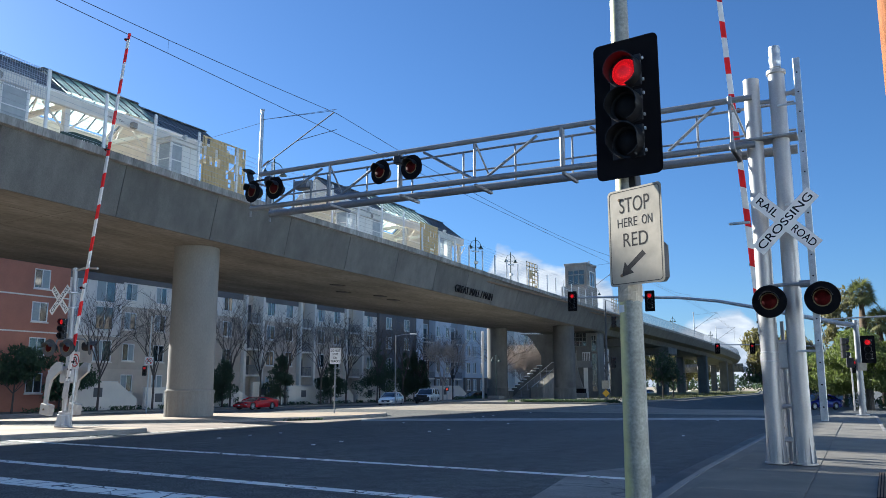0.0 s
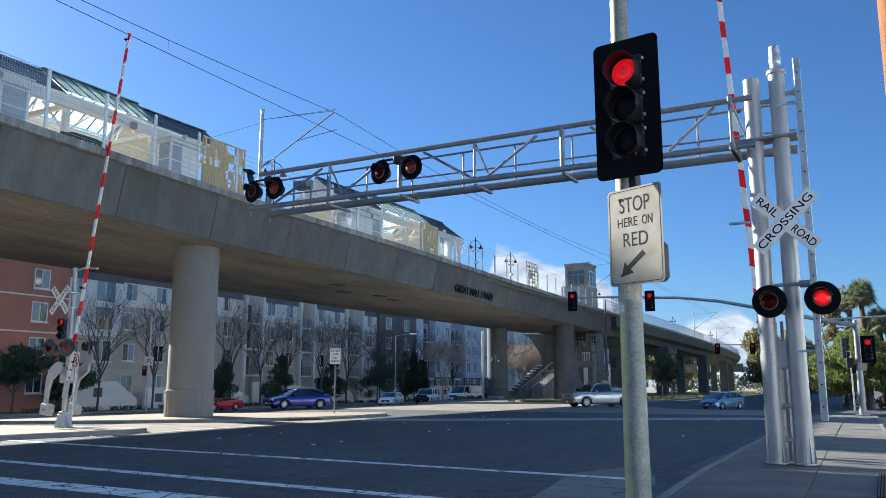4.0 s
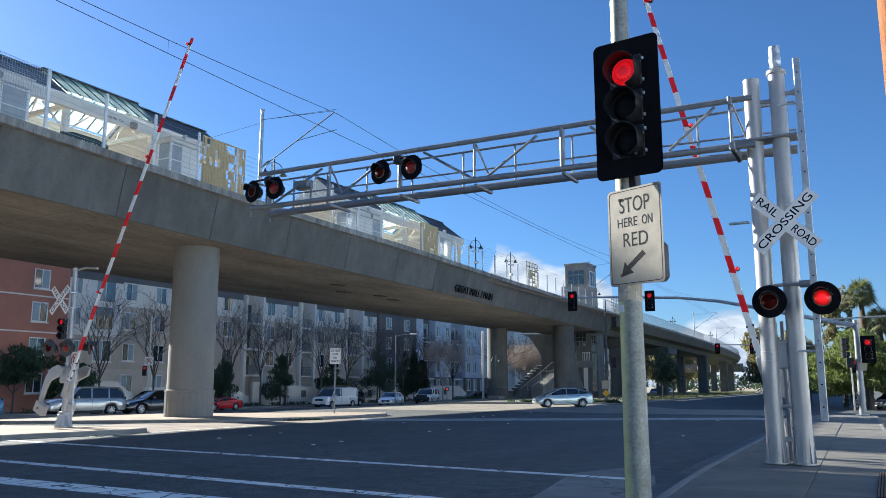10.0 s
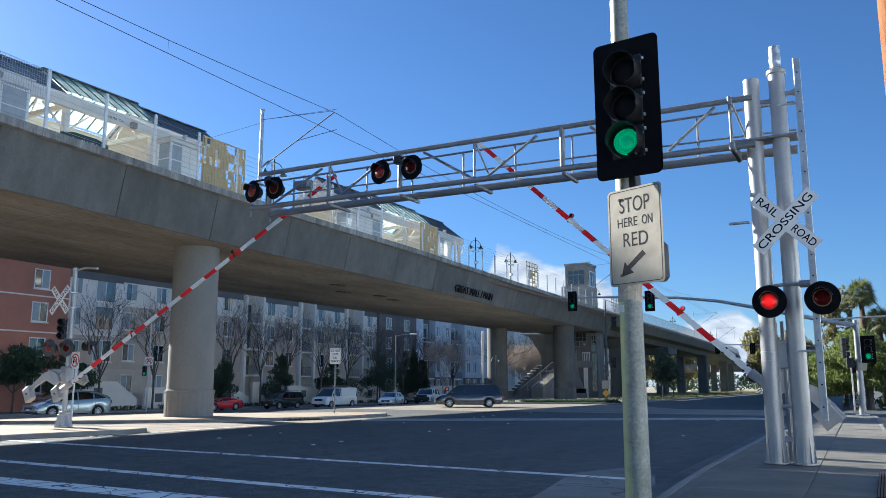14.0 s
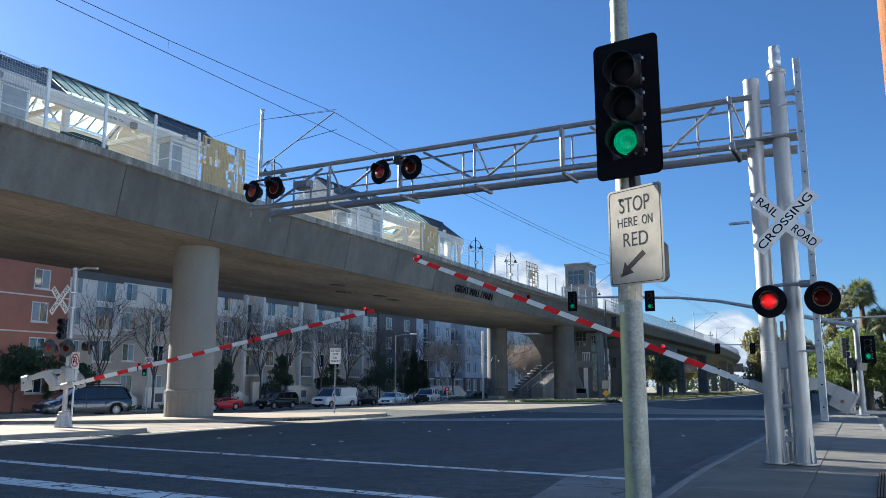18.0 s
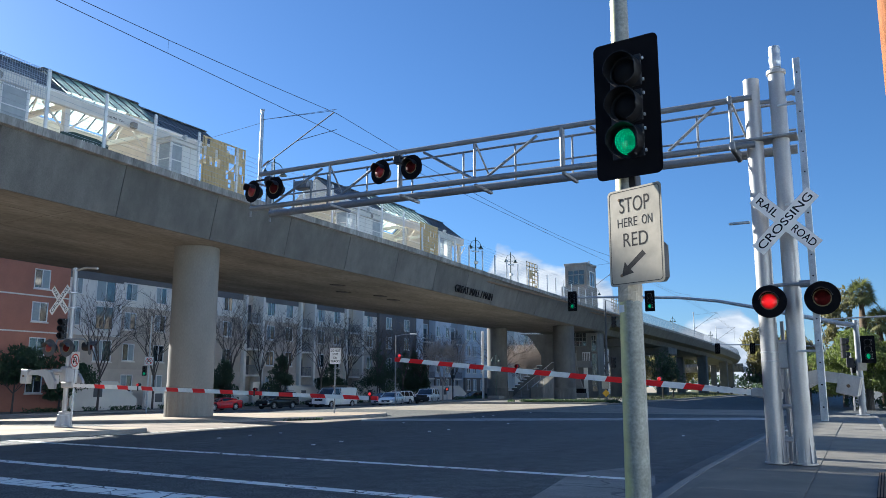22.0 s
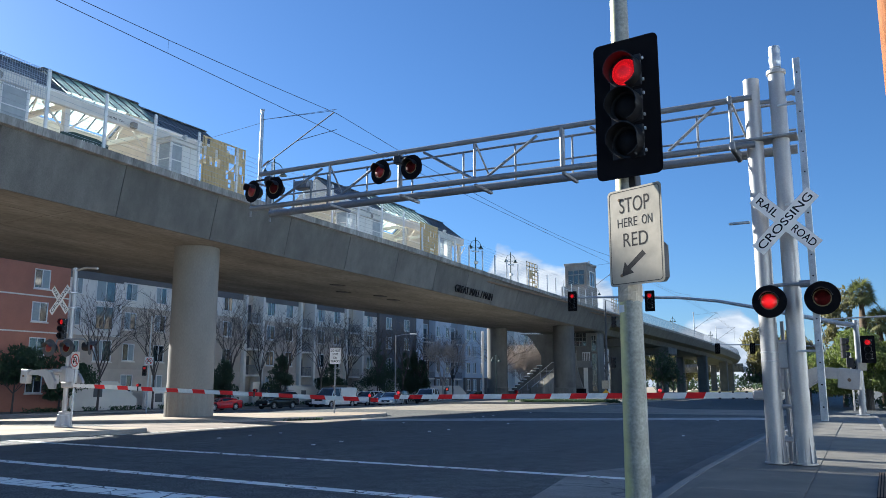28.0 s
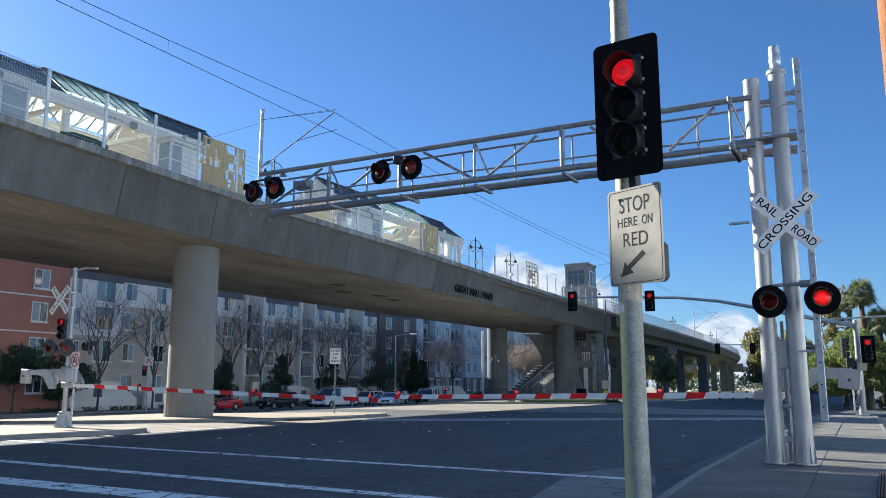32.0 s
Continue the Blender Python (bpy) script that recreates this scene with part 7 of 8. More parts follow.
            part("dropper", G().cyl((x, y, CONTACT), (x, y, MESS - sag), 0.008, n=4), M["wire"], wires)
part("messenger_wire", G().tube(mess, 0.017, 5), M["wire"], wires)
part("contact_wire", G().tube(cont, 0.017, 5), M["wire"], wires)
part("span_wire", G().tube([(-34.45, 37.7, 18.6), (-38.0, 37.26, 18.13), (-44.0, 36.6, 17.4)], 0.012, 4), M["wire"], wires)
part("span_wire", G().tube([(-34.45, 37.7, 18.8), (-28.6, 38.0, 18.6)], 0.012, 4), M["wire"], wires)

# ---- stairs and lift tower under the viaduct ----
st = thing("station_stairs", "concrete station stairs with stepped white-edged side walls and steel rails", "stairs", pose(-41.4, 91.5, 0.13, 0, 0, 70))
N, RISE, RUN = 20, 0.175, 0.3
for k in range(N):
    part("step", G().box((0.6 + RUN * k, -3.2, 0), (0.6 + RUN * (k + 1) + (0.0 if k < N - 1 else 1.2), 0, RISE * (k + 1)), 0.012), M["kerb"], st)
for k in range(N // 2):
    part("side_wall", G().box((0.3 + 2 * RUN * k, 0.02, 0), (0.3 + 2 * RUN * (k + 1) - 0.01, 0.34, 0.55 + 2 * RISE * (k + 1)), 0.02), M["concrete"], st)
    part("wall_cap", G().box((0.25 + 2 * RUN * k, -0.03, 0.55 + 2 * RISE * (k + 1)), (0.3 + 2 * RUN * (k + 1) + 0.04, 0.39, 0.65 + 2 * RISE * (k + 1)), 0.02), M["white"], st, "white stepped cap")
for yy in (-1.5, -3.1):
    part("handrail", G().tube([(0.3, yy, 1.0), (0.6 + RUN * N, yy, 1.0 + RISE * N), (0.6 + RUN * N + 1, yy, 1.0 + RISE * N)], 0.04, 8), M["galv"], st)
    for k in range(0, N, 4):
        part("rail_post", G().cyl((0.7 + RUN * k, yy, RISE * k), (0.7 + RUN * k, yy, RISE * k + 1.02), 0.03, n=6), M["galv"], st)
part("cheek_wall", G().box((0.3, -3.55, 0), (2.4, -3.23, 1.2), 0.03).box((0.1, -3.6, 1.2), (2.5, -3.2, 1.32), 0.02), M["concrete"], st, "low concrete cheek wall")
hw_ = thing("hanging_wall", "curved concrete wall hanging from the viaduct beside the stairs", "wall", pose(-39.0, 99.0, 0, 0, 0, 20))
prof = [(-3.6, 8.4), (-2.6, 8.2), (-1.9, 7.4), (-1.4, 6.4), (-0.9, 5.6), (-0.9, 3.4), (4.5, 3.4), (4.5, 8.4)]
part("wall", G().add([(x, 0, z) for x, z in prof] + [(x, 0.5, z) for x, z in prof], [tuple(range(8)), tuple(reversed(range(8, 16)))] + [(i, 8 + i, 8 + (i + 1) % 8, (i + 1) % 8) for i in range(8)]), M["concrete"], hw_)
part("landing", G().box((-0.9, -3.0, 3.2), (4.5, 0.0, 3.42), 0.03), M["concrete"], hw_)

tw = thing("lift_tower", "concrete lift tower with white-framed glazing rising above the platform", "tower", pose(-34.4, 97.0, 0, 0, 0, 0))
part("shaft", G().box((0, 0, 0.1), (2.85, 2.6, 8.3), 0.05), M["concrete"], tw, "concrete shaft")
part("shaft", G().box((-0.85, -1.0, 10.0), (2.1, 2.6, 16.85), 0.05), M["pale_concrete"], tw, "pale upper shaft")
part("roof_slab", G().box((-0.95, -1.1, 16.85), (2.2, 2.7, 17.15), 0.03), M["pale_concrete"], tw)
f = part("window", G().box((2.11, -0.3, 14.2), (2.16, 1.7, 16.1), 0.01), M["window"], tw, "dark glazing")
part("mullion", G().box((2.17, -0.32, 14.2), (2.22, -0.2, 16.1)).box((2.17, 0.64, 14.2), (2.22, 0.76, 16.1)).box((2.17, 1.6, 14.2), (2.22, 1.72, 16.1)).box((2.225, -0.32, 14.1), (2.24, 1.72, 14.24)).box((2.225, -0.32, 16.0), (2.24, 1.72, 16.14)), M["white"], f)
f = part("window", G().box((-0.4, -1.07, 14.3), (1.75, -1.01, 16.2), 0.01), M["window"], tw, "dark glazing")
g = G()
for i in range(4):
    g.box((-0.4 + 2.15 * i / 3 - 0.035, -1.13, 14.3), (-0.4 + 2.15 * i / 3 + 0.035, -1.08, 16.2))
for z in (14.3, 15.6, 16.2):
    g.box((-0.4, -1.15, z - 0.05), (1.75, -1.135, z + 0.05))
part("mullion", g, M["kerb"], f)
for x0, x1, z0, z1, nx, nz in ((-0.4, 1.42, 6.6, 8.28, 4, 3), (2.1, 2.7, 5.9, 7.9, 2, 3), (2.1, 2.7, 1.0, 5.6, 2, 7)):
    f = part("window", G().box((x0, -0.08, z0), (x1, -0.01, z1), 0.01), M["window"], tw, "dark glazing")
    g = G()
    for i in range(nx + 1):
        g.box((x0 + (x1 - x0) * i / nx - 0.02, -0.13, z0), (x0 + (x1 - x0) * i / nx + 0.02, -0.085, z1))
    for i in range(nz + 1):
        g.box((x0, -0.15, z0 + (z1 - z0) * i / nz - 0.025), (x1, -0.135, z0 + (z1 - z0) * i / nz + 0.025))
    part("mullion", g, M["kerb"], f)
part("door", G().box((0.95, -0.07, 0.15), (1.5, -0.01, 4.4), 0.02), M["stucco_cream"], tw, "pale door panel")
cur = [(1.25, 0.75)] + [(0.1 + 1.1 * (i / 8) ** 2, 0.75 + 5.0 * (1 - i / 8)) for i in range(8, -1, -1)] + [(-0.3, 5.75), (-0.3, 0.75)]
part("balustrade", G().add([(x, -0.5, z) for x, z in cur] + [(x, -0.16, z) for x, z in cur], [tuple(range(len(cur))), tuple(reversed(range(len(cur), 2 * len(cur))))] + [(i, len(cur) + i, len(cur) + (i + 1) % len(cur), (i + 1) % len(cur)) for i in range(len(cur))]), M["column"], tw, "concrete wall with a curved edge")
part("landing", G().box((-0.3, -0.45, 3.9), (2.05, -0.02, 4.75), 0.03), M["column"], tw, "concrete landing parapet")
for k in range(5):
    part("rail_bar", G().box((1.0 + 0.22 * k, -0.4, 4.76), (1.05 + 0.22 * k, -0.36, 5.7)), M["white"], tw)
part("rail_bar", G().box((0.95, -0.41, 5.7), (2.0, -0.35, 5.78)), M["white"], tw)
part("planter_box", G().box((0.0, -0.9, 0.75), (1.25, -0.1, 1.3), 0.04), M["matblack"], tw, "dark planter box on a concrete plinth")
part("plinth", G().box((-0.1, -1.0, 0.1), (1.35, -0.02, 0.74), 0.03), M["column"], tw)
ss = thing("screen_fence", "pale grey slatted windscreen along the platform edge", "screen")
for k in range(34):
    y = 81.0 + 0.42 * k
    part("slat", G().box((edge(y) - 0.9, y, ZD), (edge(y) - 0.87, y + 0.26, ZD + 2.2 + 0.1 * (y - 81.0)), 0.005), M["kerb"], ss)
for z in (0.6, 2.1):
    part("rail", G().tube([(edge(y) - 0.86, y, ZD + z) for y in (81, 88, 95.4)], 0.03, 5), M["galv"], ss)

# ---- vegetation ----
def grow(g, p, d, length, r, depth, rng, droop=0.0, fine=0.009):
    """Branches: a bent tube, then two or three thinner ones from its end and its side."""
    d = d.normalized()
    mid = p + d * length * 0.5 + Vector((rng.uniform(-1, 1), rng.uniform(-1, 1), rng.uniform(-0.4, 0.4))) * length * 0.07
    end = p + d * length + Vector((rng.uniform(-1, 1), rng.uniform(-1, 1), 0)) * length * 0.06
    g.tube([p, mid, end], [r, r * 0.82, r * 0.62], 6 if depth > 3 else 4 if depth > 1 else 3)
    if depth == 0:
        return
    for k in range(3 if depth > 1 else 2):
        a = rng.uniform(0, 2 * math.pi)
        side = d.cross(Vector((math.cos(a), math.sin(a), 0.3)))
        nd = d + side.normalized() * rng.uniform(0.45, 0.85) + Vector((0, 0, 0.22 - droop))
        st_ = p.lerp(end, rng.uniform(0.45, 1.0)) if k else end
        grow(g, st_, nd, length * rng.uniform(0.6, 0.82), max(r * 0.58, fine), depth - 1, rng, droop, fine)


def bare_tree(m, h, seed, label, bark="bark", depth=4, fine=0.011):
    rng = random.Random(seed)
    th = thing("bare_tree", label, "tree", m, "bare street trees")
    part("trunk", G().tube([(0, 0, -0.1), (0.05, 0.03, h * 0.15), (0, 0.05, h * 0.3)], [0.13, 0.1, 0.085], 8), M[bark], th, smooth=True)
    for k in range(6):
        a = 2 * math.pi * k / 6 + rng.uniform(-0.4, 0.4)
        g = G()
        grow(g, Vector((0, 0.03, h * (0.22 + 0.02 * k))), Vector((math.cos(a) * 0.42, math.sin(a) * 0.42, 1.15)), h * 0.24, 0.06, depth, rng, 0.0, fine)
        part("limb", g, M[bark], th)
    return th


def leaves(blobs, n, size, rng, hollow=0.5):
    g = G()
    tot = sum(b[1][0] * b[1][1] * b[1][2] for b in blobs) ** (1 / 3)
    wts = [(b[1][0] * b[1][1] * b[1][2]) ** 0.67 for b in blobs]
    for _ in range(n):
        c, r = rng.choices(blobs, wts)[0]
        while True:
            v = Vector((rng.uniform(-1, 1), rng.uniform(-1, 1), rng.uniform(-1, 1)))
            if hollow < v.length <= 1:
                break
        p = Vector(c) + Vector((v.x * r[0], v.y * r[1], v.z * r[2]))
        if noise.noise(p * 0.9) < -0.12:
            continue
        q = Euler((rng.uniform(0, 6.3), rng.uniform(0, 6.3), rng.uniform(0, 6.3))).to_matrix()
        s = size * rng.uniform(0.6, 1.3)
        pts = [p + q @ Vector(c_) * s for c_ in ((-0.9, 0, 0), (0, -0.38, 0.12), (0.9, 0, 0), (0, 0.38, 0.12))]
        g.add(pts, [(0, 1, 2, 3)])
    return g


def leafy_tree(m, h, w, seed, material, label, n=2600, size=0.22, trunk=0.25, name="tree"):
    rng = random.Random(seed)
    x_, y_ = m.translation.x, m.translation.y
    th = thing(name, label, "tree", Matrix.Translation((0, 0, fall(x_, y_))) @ m if x_ > -24 else m)
    part("trunk", G().tube([(0, 0, -0.1), (0.05, 0, h * 0.2), (0, 0.1, h * 0.55)], [trunk, trunk * 0.75, trunk * 0.4], 8), M["bark"], th, smooth=True)
    for k in range(5):
        a = 2 * math.pi * k / 5
        g = G()
        grow(g, Vector((0, 0, h * 0.28)), Vector((math.cos(a), math.sin(a), 1.0)), h * 0.2, trunk * 0.4, 2, rng)
        part("limb", g, M["bark"], th)
    blobs = []
    for k in range(11):
        a, f = rng.uniform(0, 6.28), rng.uniform(0.0, 0.62)
        z = h * rng.uniform(0.32, 0.86)
        k_ = 1.0 - 0.55 * abs(z / h - 0.5) * 2
        blobs.append(((w * 0.5 * f * math.cos(a), w * 0.5 * f * math.sin(a), z), (w * 0.27 * k_ + 0.2, w * 0.27 * k_ + 0.2, h * 0.14)))
    part("crown", leaves(blobs, n, size, rng, 0.35), material, th, "leafy crown")
    return th


def cone_tree(m, h, w, seed):
    """A dark conifer: short tiers of drooping sprays that narrow to the tip."""
    rng = random.Random(seed)
    th = thing("evergreen_tree", "dark conical evergreen street tree with feathery sprays", "tree", m, "conical evergreens")
    part("trunk", G().tube([(0, 0, -0.1), (0.02, 0, h * 0.9)], [0.11, 0.02], 7), M["bark"], th)
    blobs = []
    for k in range(34):
        f = rng.random() ** 0.8
        z = h * (0.16 + 0.8 * f)
        r = w * 0.5 * (1.0 - f) ** 0.6
        a = rng.uniform(0, 6.28)
        q = r * rng.uniform(0.25, 0.8)
        blobs.append(((q * math.cos(a), q * math.sin(a), z), (0.2 + r * 0.32, 0.2 + r * 0.32, 0.25 + h * 0.06)))
    part("crown", leaves(blobs, 15000, 0.105, rng, 0.3), M["conifer"], th, "dark feathery crown")
    return th


def palm(m, h, seed):
    rng = random.Random(seed)
    th = thing("palm_tree", "tall fan palm with a shaggy brown trunk", "palm tree", Matrix.Translation((0, 0, fall(m.translation.x, m.translation.y))) @ m)
    part("trunk", G().tube([(0, 0, -0.1), (0.1, 0, h * 0.4), (0.05, 0.1, h * 0.75), (0.1, 0.1, h)], [0.34, 0.3, 0.42, 0.3], 10), M["palm_trunk"], th, smooth=True)
    for k in range(46):
        a = 2.4 * k
        el = radians(75 - 2.7 * k)
        L = rng.uniform(1.5, 2.1)
        d = Vector((math.cos(a) * math.cos(el), math.sin(a) * math.cos(el), math.sin(el)))
        up = Vector((0, 0, 1))
        side = d.cross(up).normalized() if abs(d.z) < 0.98 else Vector((1, 0, 0))
        o = Vector((0.1, 0.1, h))
        g = G()
        g.tube([o, o + d * L * 0.5, o + d * L * 0.9 + Vector((0, 0, -0.12 * L))], [0.03, 0.02, 0.015], 4)
        tip = o + d * L * 0.55
        for j in range(13):
            b = radians(-85 + 170 * j / 12)
            e = tip + (d * math.cos(b) + side * math.sin(b)) * L * 0.62 + Vector((0, 0, -0.35 * L * (0.4 + abs(math.sin(b)))))
            mid = tip.lerp(e, 0.55) + Vector((0, 0, 0.12))
            wv = (d * -math.sin(b) + side * math.cos(b)) * 0.07
            g.add([tip, mid - wv, e, mid + wv], [(0, 1, 2, 3)])
        part("frond", g, M["palm" if k < 36 else "grass"], th)
    return th


# bare street trees and clipped evergreens before the apartments
for i, (x, y, h) in enumerate(((-43.6, 93.5, 8.0), (-60.0, 46.5, 9.5), (-59.5, 52.0, 9.0), (-59.0, 61.5, 9.5), (-58.8, 65.8, 10.0), (-58.5, 69.5, 9.0), (-58.0, 75.2, 9.5), (-57.5, 79.5, 9.0), (-57.0, 85.5, 9.5), (-56.0, 90.0, 9.0), (-56.2, 95.0, 8.5), (-56.0, 104.0, 9.0), (-43.9, 106.0, 8.5), (-55.6, 120, 9), (-44.0, 108.0, 8.0), (-42.0, 116.0, 8.5), (-39.0, 124.0, 7.5))):
    bare_tree(pose(x, y, fall(x) if x < -42.5 else 0.1, 0, 0, 40 * i), h * 1.3, 20 + i, "leafless street tree with fine upswept twigs", "bark", 4)
for i, (x, y, h) in enumerate(((-43.2, 101.0, 7.8), (-43.6, 106.0, 8.0), (-44.6, 112.0, 7.8), (-42.4, 98.6, 6.6))):
    bare_tree(pose(x, y, fall(x), 0, 0, 50 * i), h, 150 + i, "leafless tree dense with twigs, sunlight put into its pale bark", "sunlit_bark", 6, 0.015)
bare_tree(pose(-53.5, 96.4, fall(-53.5), 0, 0, 15), 9.2, 171, "broad brown leafless tree dense with curved twigs", "sunlit_bark", 6, 0.015)
for i, (x, y, h, w) in enumerate(((-59.6, 38.5, 6.0, 5.6), (-59.6, 42.5, 5.6, 5.2))):
    leafy_tree(pose(x, y, fall(x)), h, w, 60 + i, M["shrub"], "dark evergreen street tree with a rounded crown", 6000, 0.17, 0.1, "evergreen_tree")
for i, (x, y, h, w) in enumerate(((-59.3, 60.7, 5.0, 4.6), (-58.8, 69.0, 5.6, 5.0), (-58.2, 77.4, 5.4, 5.2), (-57.6, 87.0, 7.8, 7.6), (-57.2, 92.6, 6.8, 3.2), (-57.0, 94.6, 7.2, 3.2), (-56.8, 96.2, 6.2, 3.0))):
    cone_tree(pose(x, y, fall(x)), h, w, 60 + i)
for i, (a, b) in enumerate(((-60.3, 40.0), (-60.3, 48.0), (-60.3, 56.0), (-60.3, 64.0), (-60.2, 72.0), (-60.0, 80.0), (-60.0, 88.0), (-59.9, 96.0))):
    hd = thing("hedge", "low dark hedge along the garden walls", "hedge", pose(a, b, fall(a)), "low hedges")
    rng = random.Random(300 + i)
    part("foliage", leaves([((0, k * 1.1, 0.22), (0.35, 0.9, 0.3)) for k in range(7)], 900, 0.12, rng, 0.2), M["shrub"], hd)
# hedge and weeds on the station island
for i in range(8):
    hd = thing("hedge", "low clipped green hedge along the kerb", "hedge", pose(-29.4 + 1.02 * i, 68.3 + 0.34 * i, 0.13, 0, 0, 18), "kerb hedges")
    rng = random.Random(400 + i)
    part("foliage", leaves([((k * 0.5 - 1, 0, 0.12), (0.5, 0.45, 0.15)) for k in range(5)], 1100, 0.09, rng, 0.2), M["shrub"], hd)
for i in range(5):
    hd = thing("hedge", "low ragged green verge planting by the parked car", "hedge", pose(-45.0 + 0.4 * i, 86.0 + 2.2 * i, fall(-45.0 + 0.4 * i), 0, 0, 78), "verge plants")
    part("foliage", leaves([((k * 0.5 - 1, 0, 0.3), (0.5, 0.5, 0.5)) for k in range(5)], 1000, 0.12, random.Random(430 + i), 0.2), M["shrub"], hd)
leafy_tree(pose(-24.4, 100.0, 0.1), 6.6, 4.0, 81, M["conifer"], "dark sparse evergreen tree below the viaduct", 1300, 0.22, 0.14)
leafy_tree(pose(-22.9, 99.0, 0.1), 5.4, 3.4, 82, M["conifer"], "dark sparse evergreen tree below the viaduct", 900, 0.2, 0.12)
rng = random.Random(9)
weeds = G()
for _ in range(2600):
    x0 = rng.uniform(0, 1)
    y = rng.uniform(84, 190)
    x = edge(y) + 7.6 - 9 * x0 * x0
    hgt = rng.uniform(0.08, 0.3) * (2.2 if rng.random() < 0.08 else 1)
    a = rng.uniform(0, 3.14)
    weeds.add([(x - 0.09 * math.cos(a), y - 0.09 * math.sin(a), 0.1), (x + 0.09 * math.cos(a), y + 0.09 * math.sin(a), 0.1), (x + rng.uniform(-0.2, 0.2), y + rng.uniform(-0.2, 0.2), 0.1 + hgt)], [(0, 1, 2)])
tagged(link("dry_weeds", weeds, M["grass"]), "tufts of dry weeds and grass on the planted median", "grass", kind="stuff")
wd = G()
rng = random.Random(19)
for _ in range(260):
    t = rng.random()
    x, y = -25.2 + 1.6 * t + rng.uniform(-0.12, 0.12), 28.3 + 2.5 * t + rng.uniform(-0.1, 0.1)
    a = rng.uniform(0, 3.1)
    wd.add([(x - 0.04 * math.cos(a), y - 0.04 * math.sin(a), 0.0), (x + 0.04 * math.cos(a), y + 0.04 * math.sin(a), 0.0), (x + rng.uniform(-0.1, 0.1), y, rng.uniform(0.05, 0.16))], [(0, 1, 2)])
tagged(link("kerb_weeds", wd, M["shrub"]), "small green weeds growing along the median kerb", "weeds", kind="stuff")

# trees on the near side of the junction and beyond
leafy_tree(pose(-1.8, 90.0, 0.0), 8.2, 9.5, 91, M["leaf"], "broad green leafy tree with a dense crown", 30000, 0.2, 0.3)
leafy_tree(pose(4.5, 88.0, 0.0), 8.5, 9.5, 92, M["leaf"], "broad green leafy tree with a dense crown", 30000, 0.2, 0.3)
leafy_tree(pose(-4.2, 99.0, 0.0), 13.5, 6.0, 93, M["euca"], "tall thin eucalyptus with reddish-olive leaves", 3000, 0.36, 0.3, "eucalyptus_tree")
leafy_tree(pose(2.6, 104.0, 0.0), 13.0, 6.5, 94, M["euca"], "tall thin eucalyptus with olive leaves", 3000, 0.36, 0.3, "eucalyptus_tree")
leafy_tree(pose(-15.8, 125.0, 0.0), 11.0, 8.0, 95, M["euca"], "tall olive eucalyptus by the far road", 4200, 0.42, 0.32, "eucalyptus_tree")
leafy_tree(pose(-11.0, 118.0, 0.0), 10.0, 7.5, 96, M["euca"], "tall olive eucalyptus by the far road", 4200, 0.42, 0.32, "eucalyptus_tree")
leafy_tree(pose(-20.5, 165.0, 0.0), 8.0, 7.0, 97, M["shrub"], "dark green tree by the far road", 2200, 0.45, 0.3)
for i, (x, y, h, w) in enumerate(((-18.5, 150.0, 9.0, 8.0), (-22.5, 190.0, 9.0, 9.0), (-13.5, 140.0, 9.5, 8.0), (-27.0, 230.0, 9.0, 10.0), (-8.5, 108.0, 7.0, 7.0), (-6.0, 96.0, 5.5, 6.0))):
    leafy_tree(pose(x, y, 0.0), h, w, 120 + i, M["euca" if i % 2 else "shrub"], "shaggy olive tree beside the far road", 3800, 0.42, 0.3)
# added row of trees that keeps the low sun off the far piers
for i in range(9):
    leafy_tree(pose(-66.0 - 5 * (i % 2), 206.0 + 17 * i, 0.0), 15.0 + (i * 7) % 4, 14.0, 140 + i, M["euca"], "tall olive tree added to keep sun off the far piers", 2600, 0.8, 0.4, "eucalyptus_tree")
leafy_tree(pose(-1.47, 84.0, 0.0), 7.5, 10.5, 98, M["leaf"], "broad green leafy tree with a dense rounded crown", 38000, 0.18, 0.3)
palm(pose(-2.0, 104.0, 0.0), 13.0, 5)
palm(pose(3.2, 105.0, 0.0), 11.2, 6)
palm(pose(-0.4, 104.5, 0.0), 9.8, 7)
hd = thing("hedge", "dark hedge behind the side street", "hedge", pose(-3.0, 92.0, fall(0, 92.0)))
part("foliage", leaves([((k * 1.4, 0, 0.9), (1.1, 0.8, 1.0)) for k in range(16)], 4200, 0.2, random.Random(77), 0.3), M["shrub"], hd)
tl = thing("far_treeline", "distant dark row of trees on the horizon", "trees", kind="stuff")
rng = random.Random(55)
part("foliage", leaves([((-140 + 9 * k, 420 + rng.uniform(-30, 30), 3.2), (7, 5, rng.uniform(3, 6))) for k in range(34)], 22000, 0.9, rng, 0.3), M["conifer"], tl)

# ---- junction signals ----
ma = thing("mast_arm_signal", "grey mast-arm signal over the junction", "traffic signal", pose(0, 0, 0))
YA = 45.5
part("pole", G().tube([(-1.2, YA, 0.13), (-1.18, YA, 4.9)], [0.17, 0.13], 16), M["gantry"], ma, smooth=True)
part("mast_arm", G().tube([(-1.18, YA, 4.66), (-1.8, YA, 4.75), (-3.63, YA, 5.2), (-5.83, YA, 5.75), (-7.85, YA, 6.22), (-9.99, YA, 6.52), (-13.6, YA, 6.74), (-17.0, YA, 6.9)], [0.12, 0.115, 0.11, 0.1, 0.09, 0.08, 0.065, 0.05], 12), M["galv"], ma, smooth=True)
part("base_plate", G().box((-1.5, YA - 0.3, 0.13), (-0.9, YA + 0.3, 0.18), 0.01), M["galv"], ma)
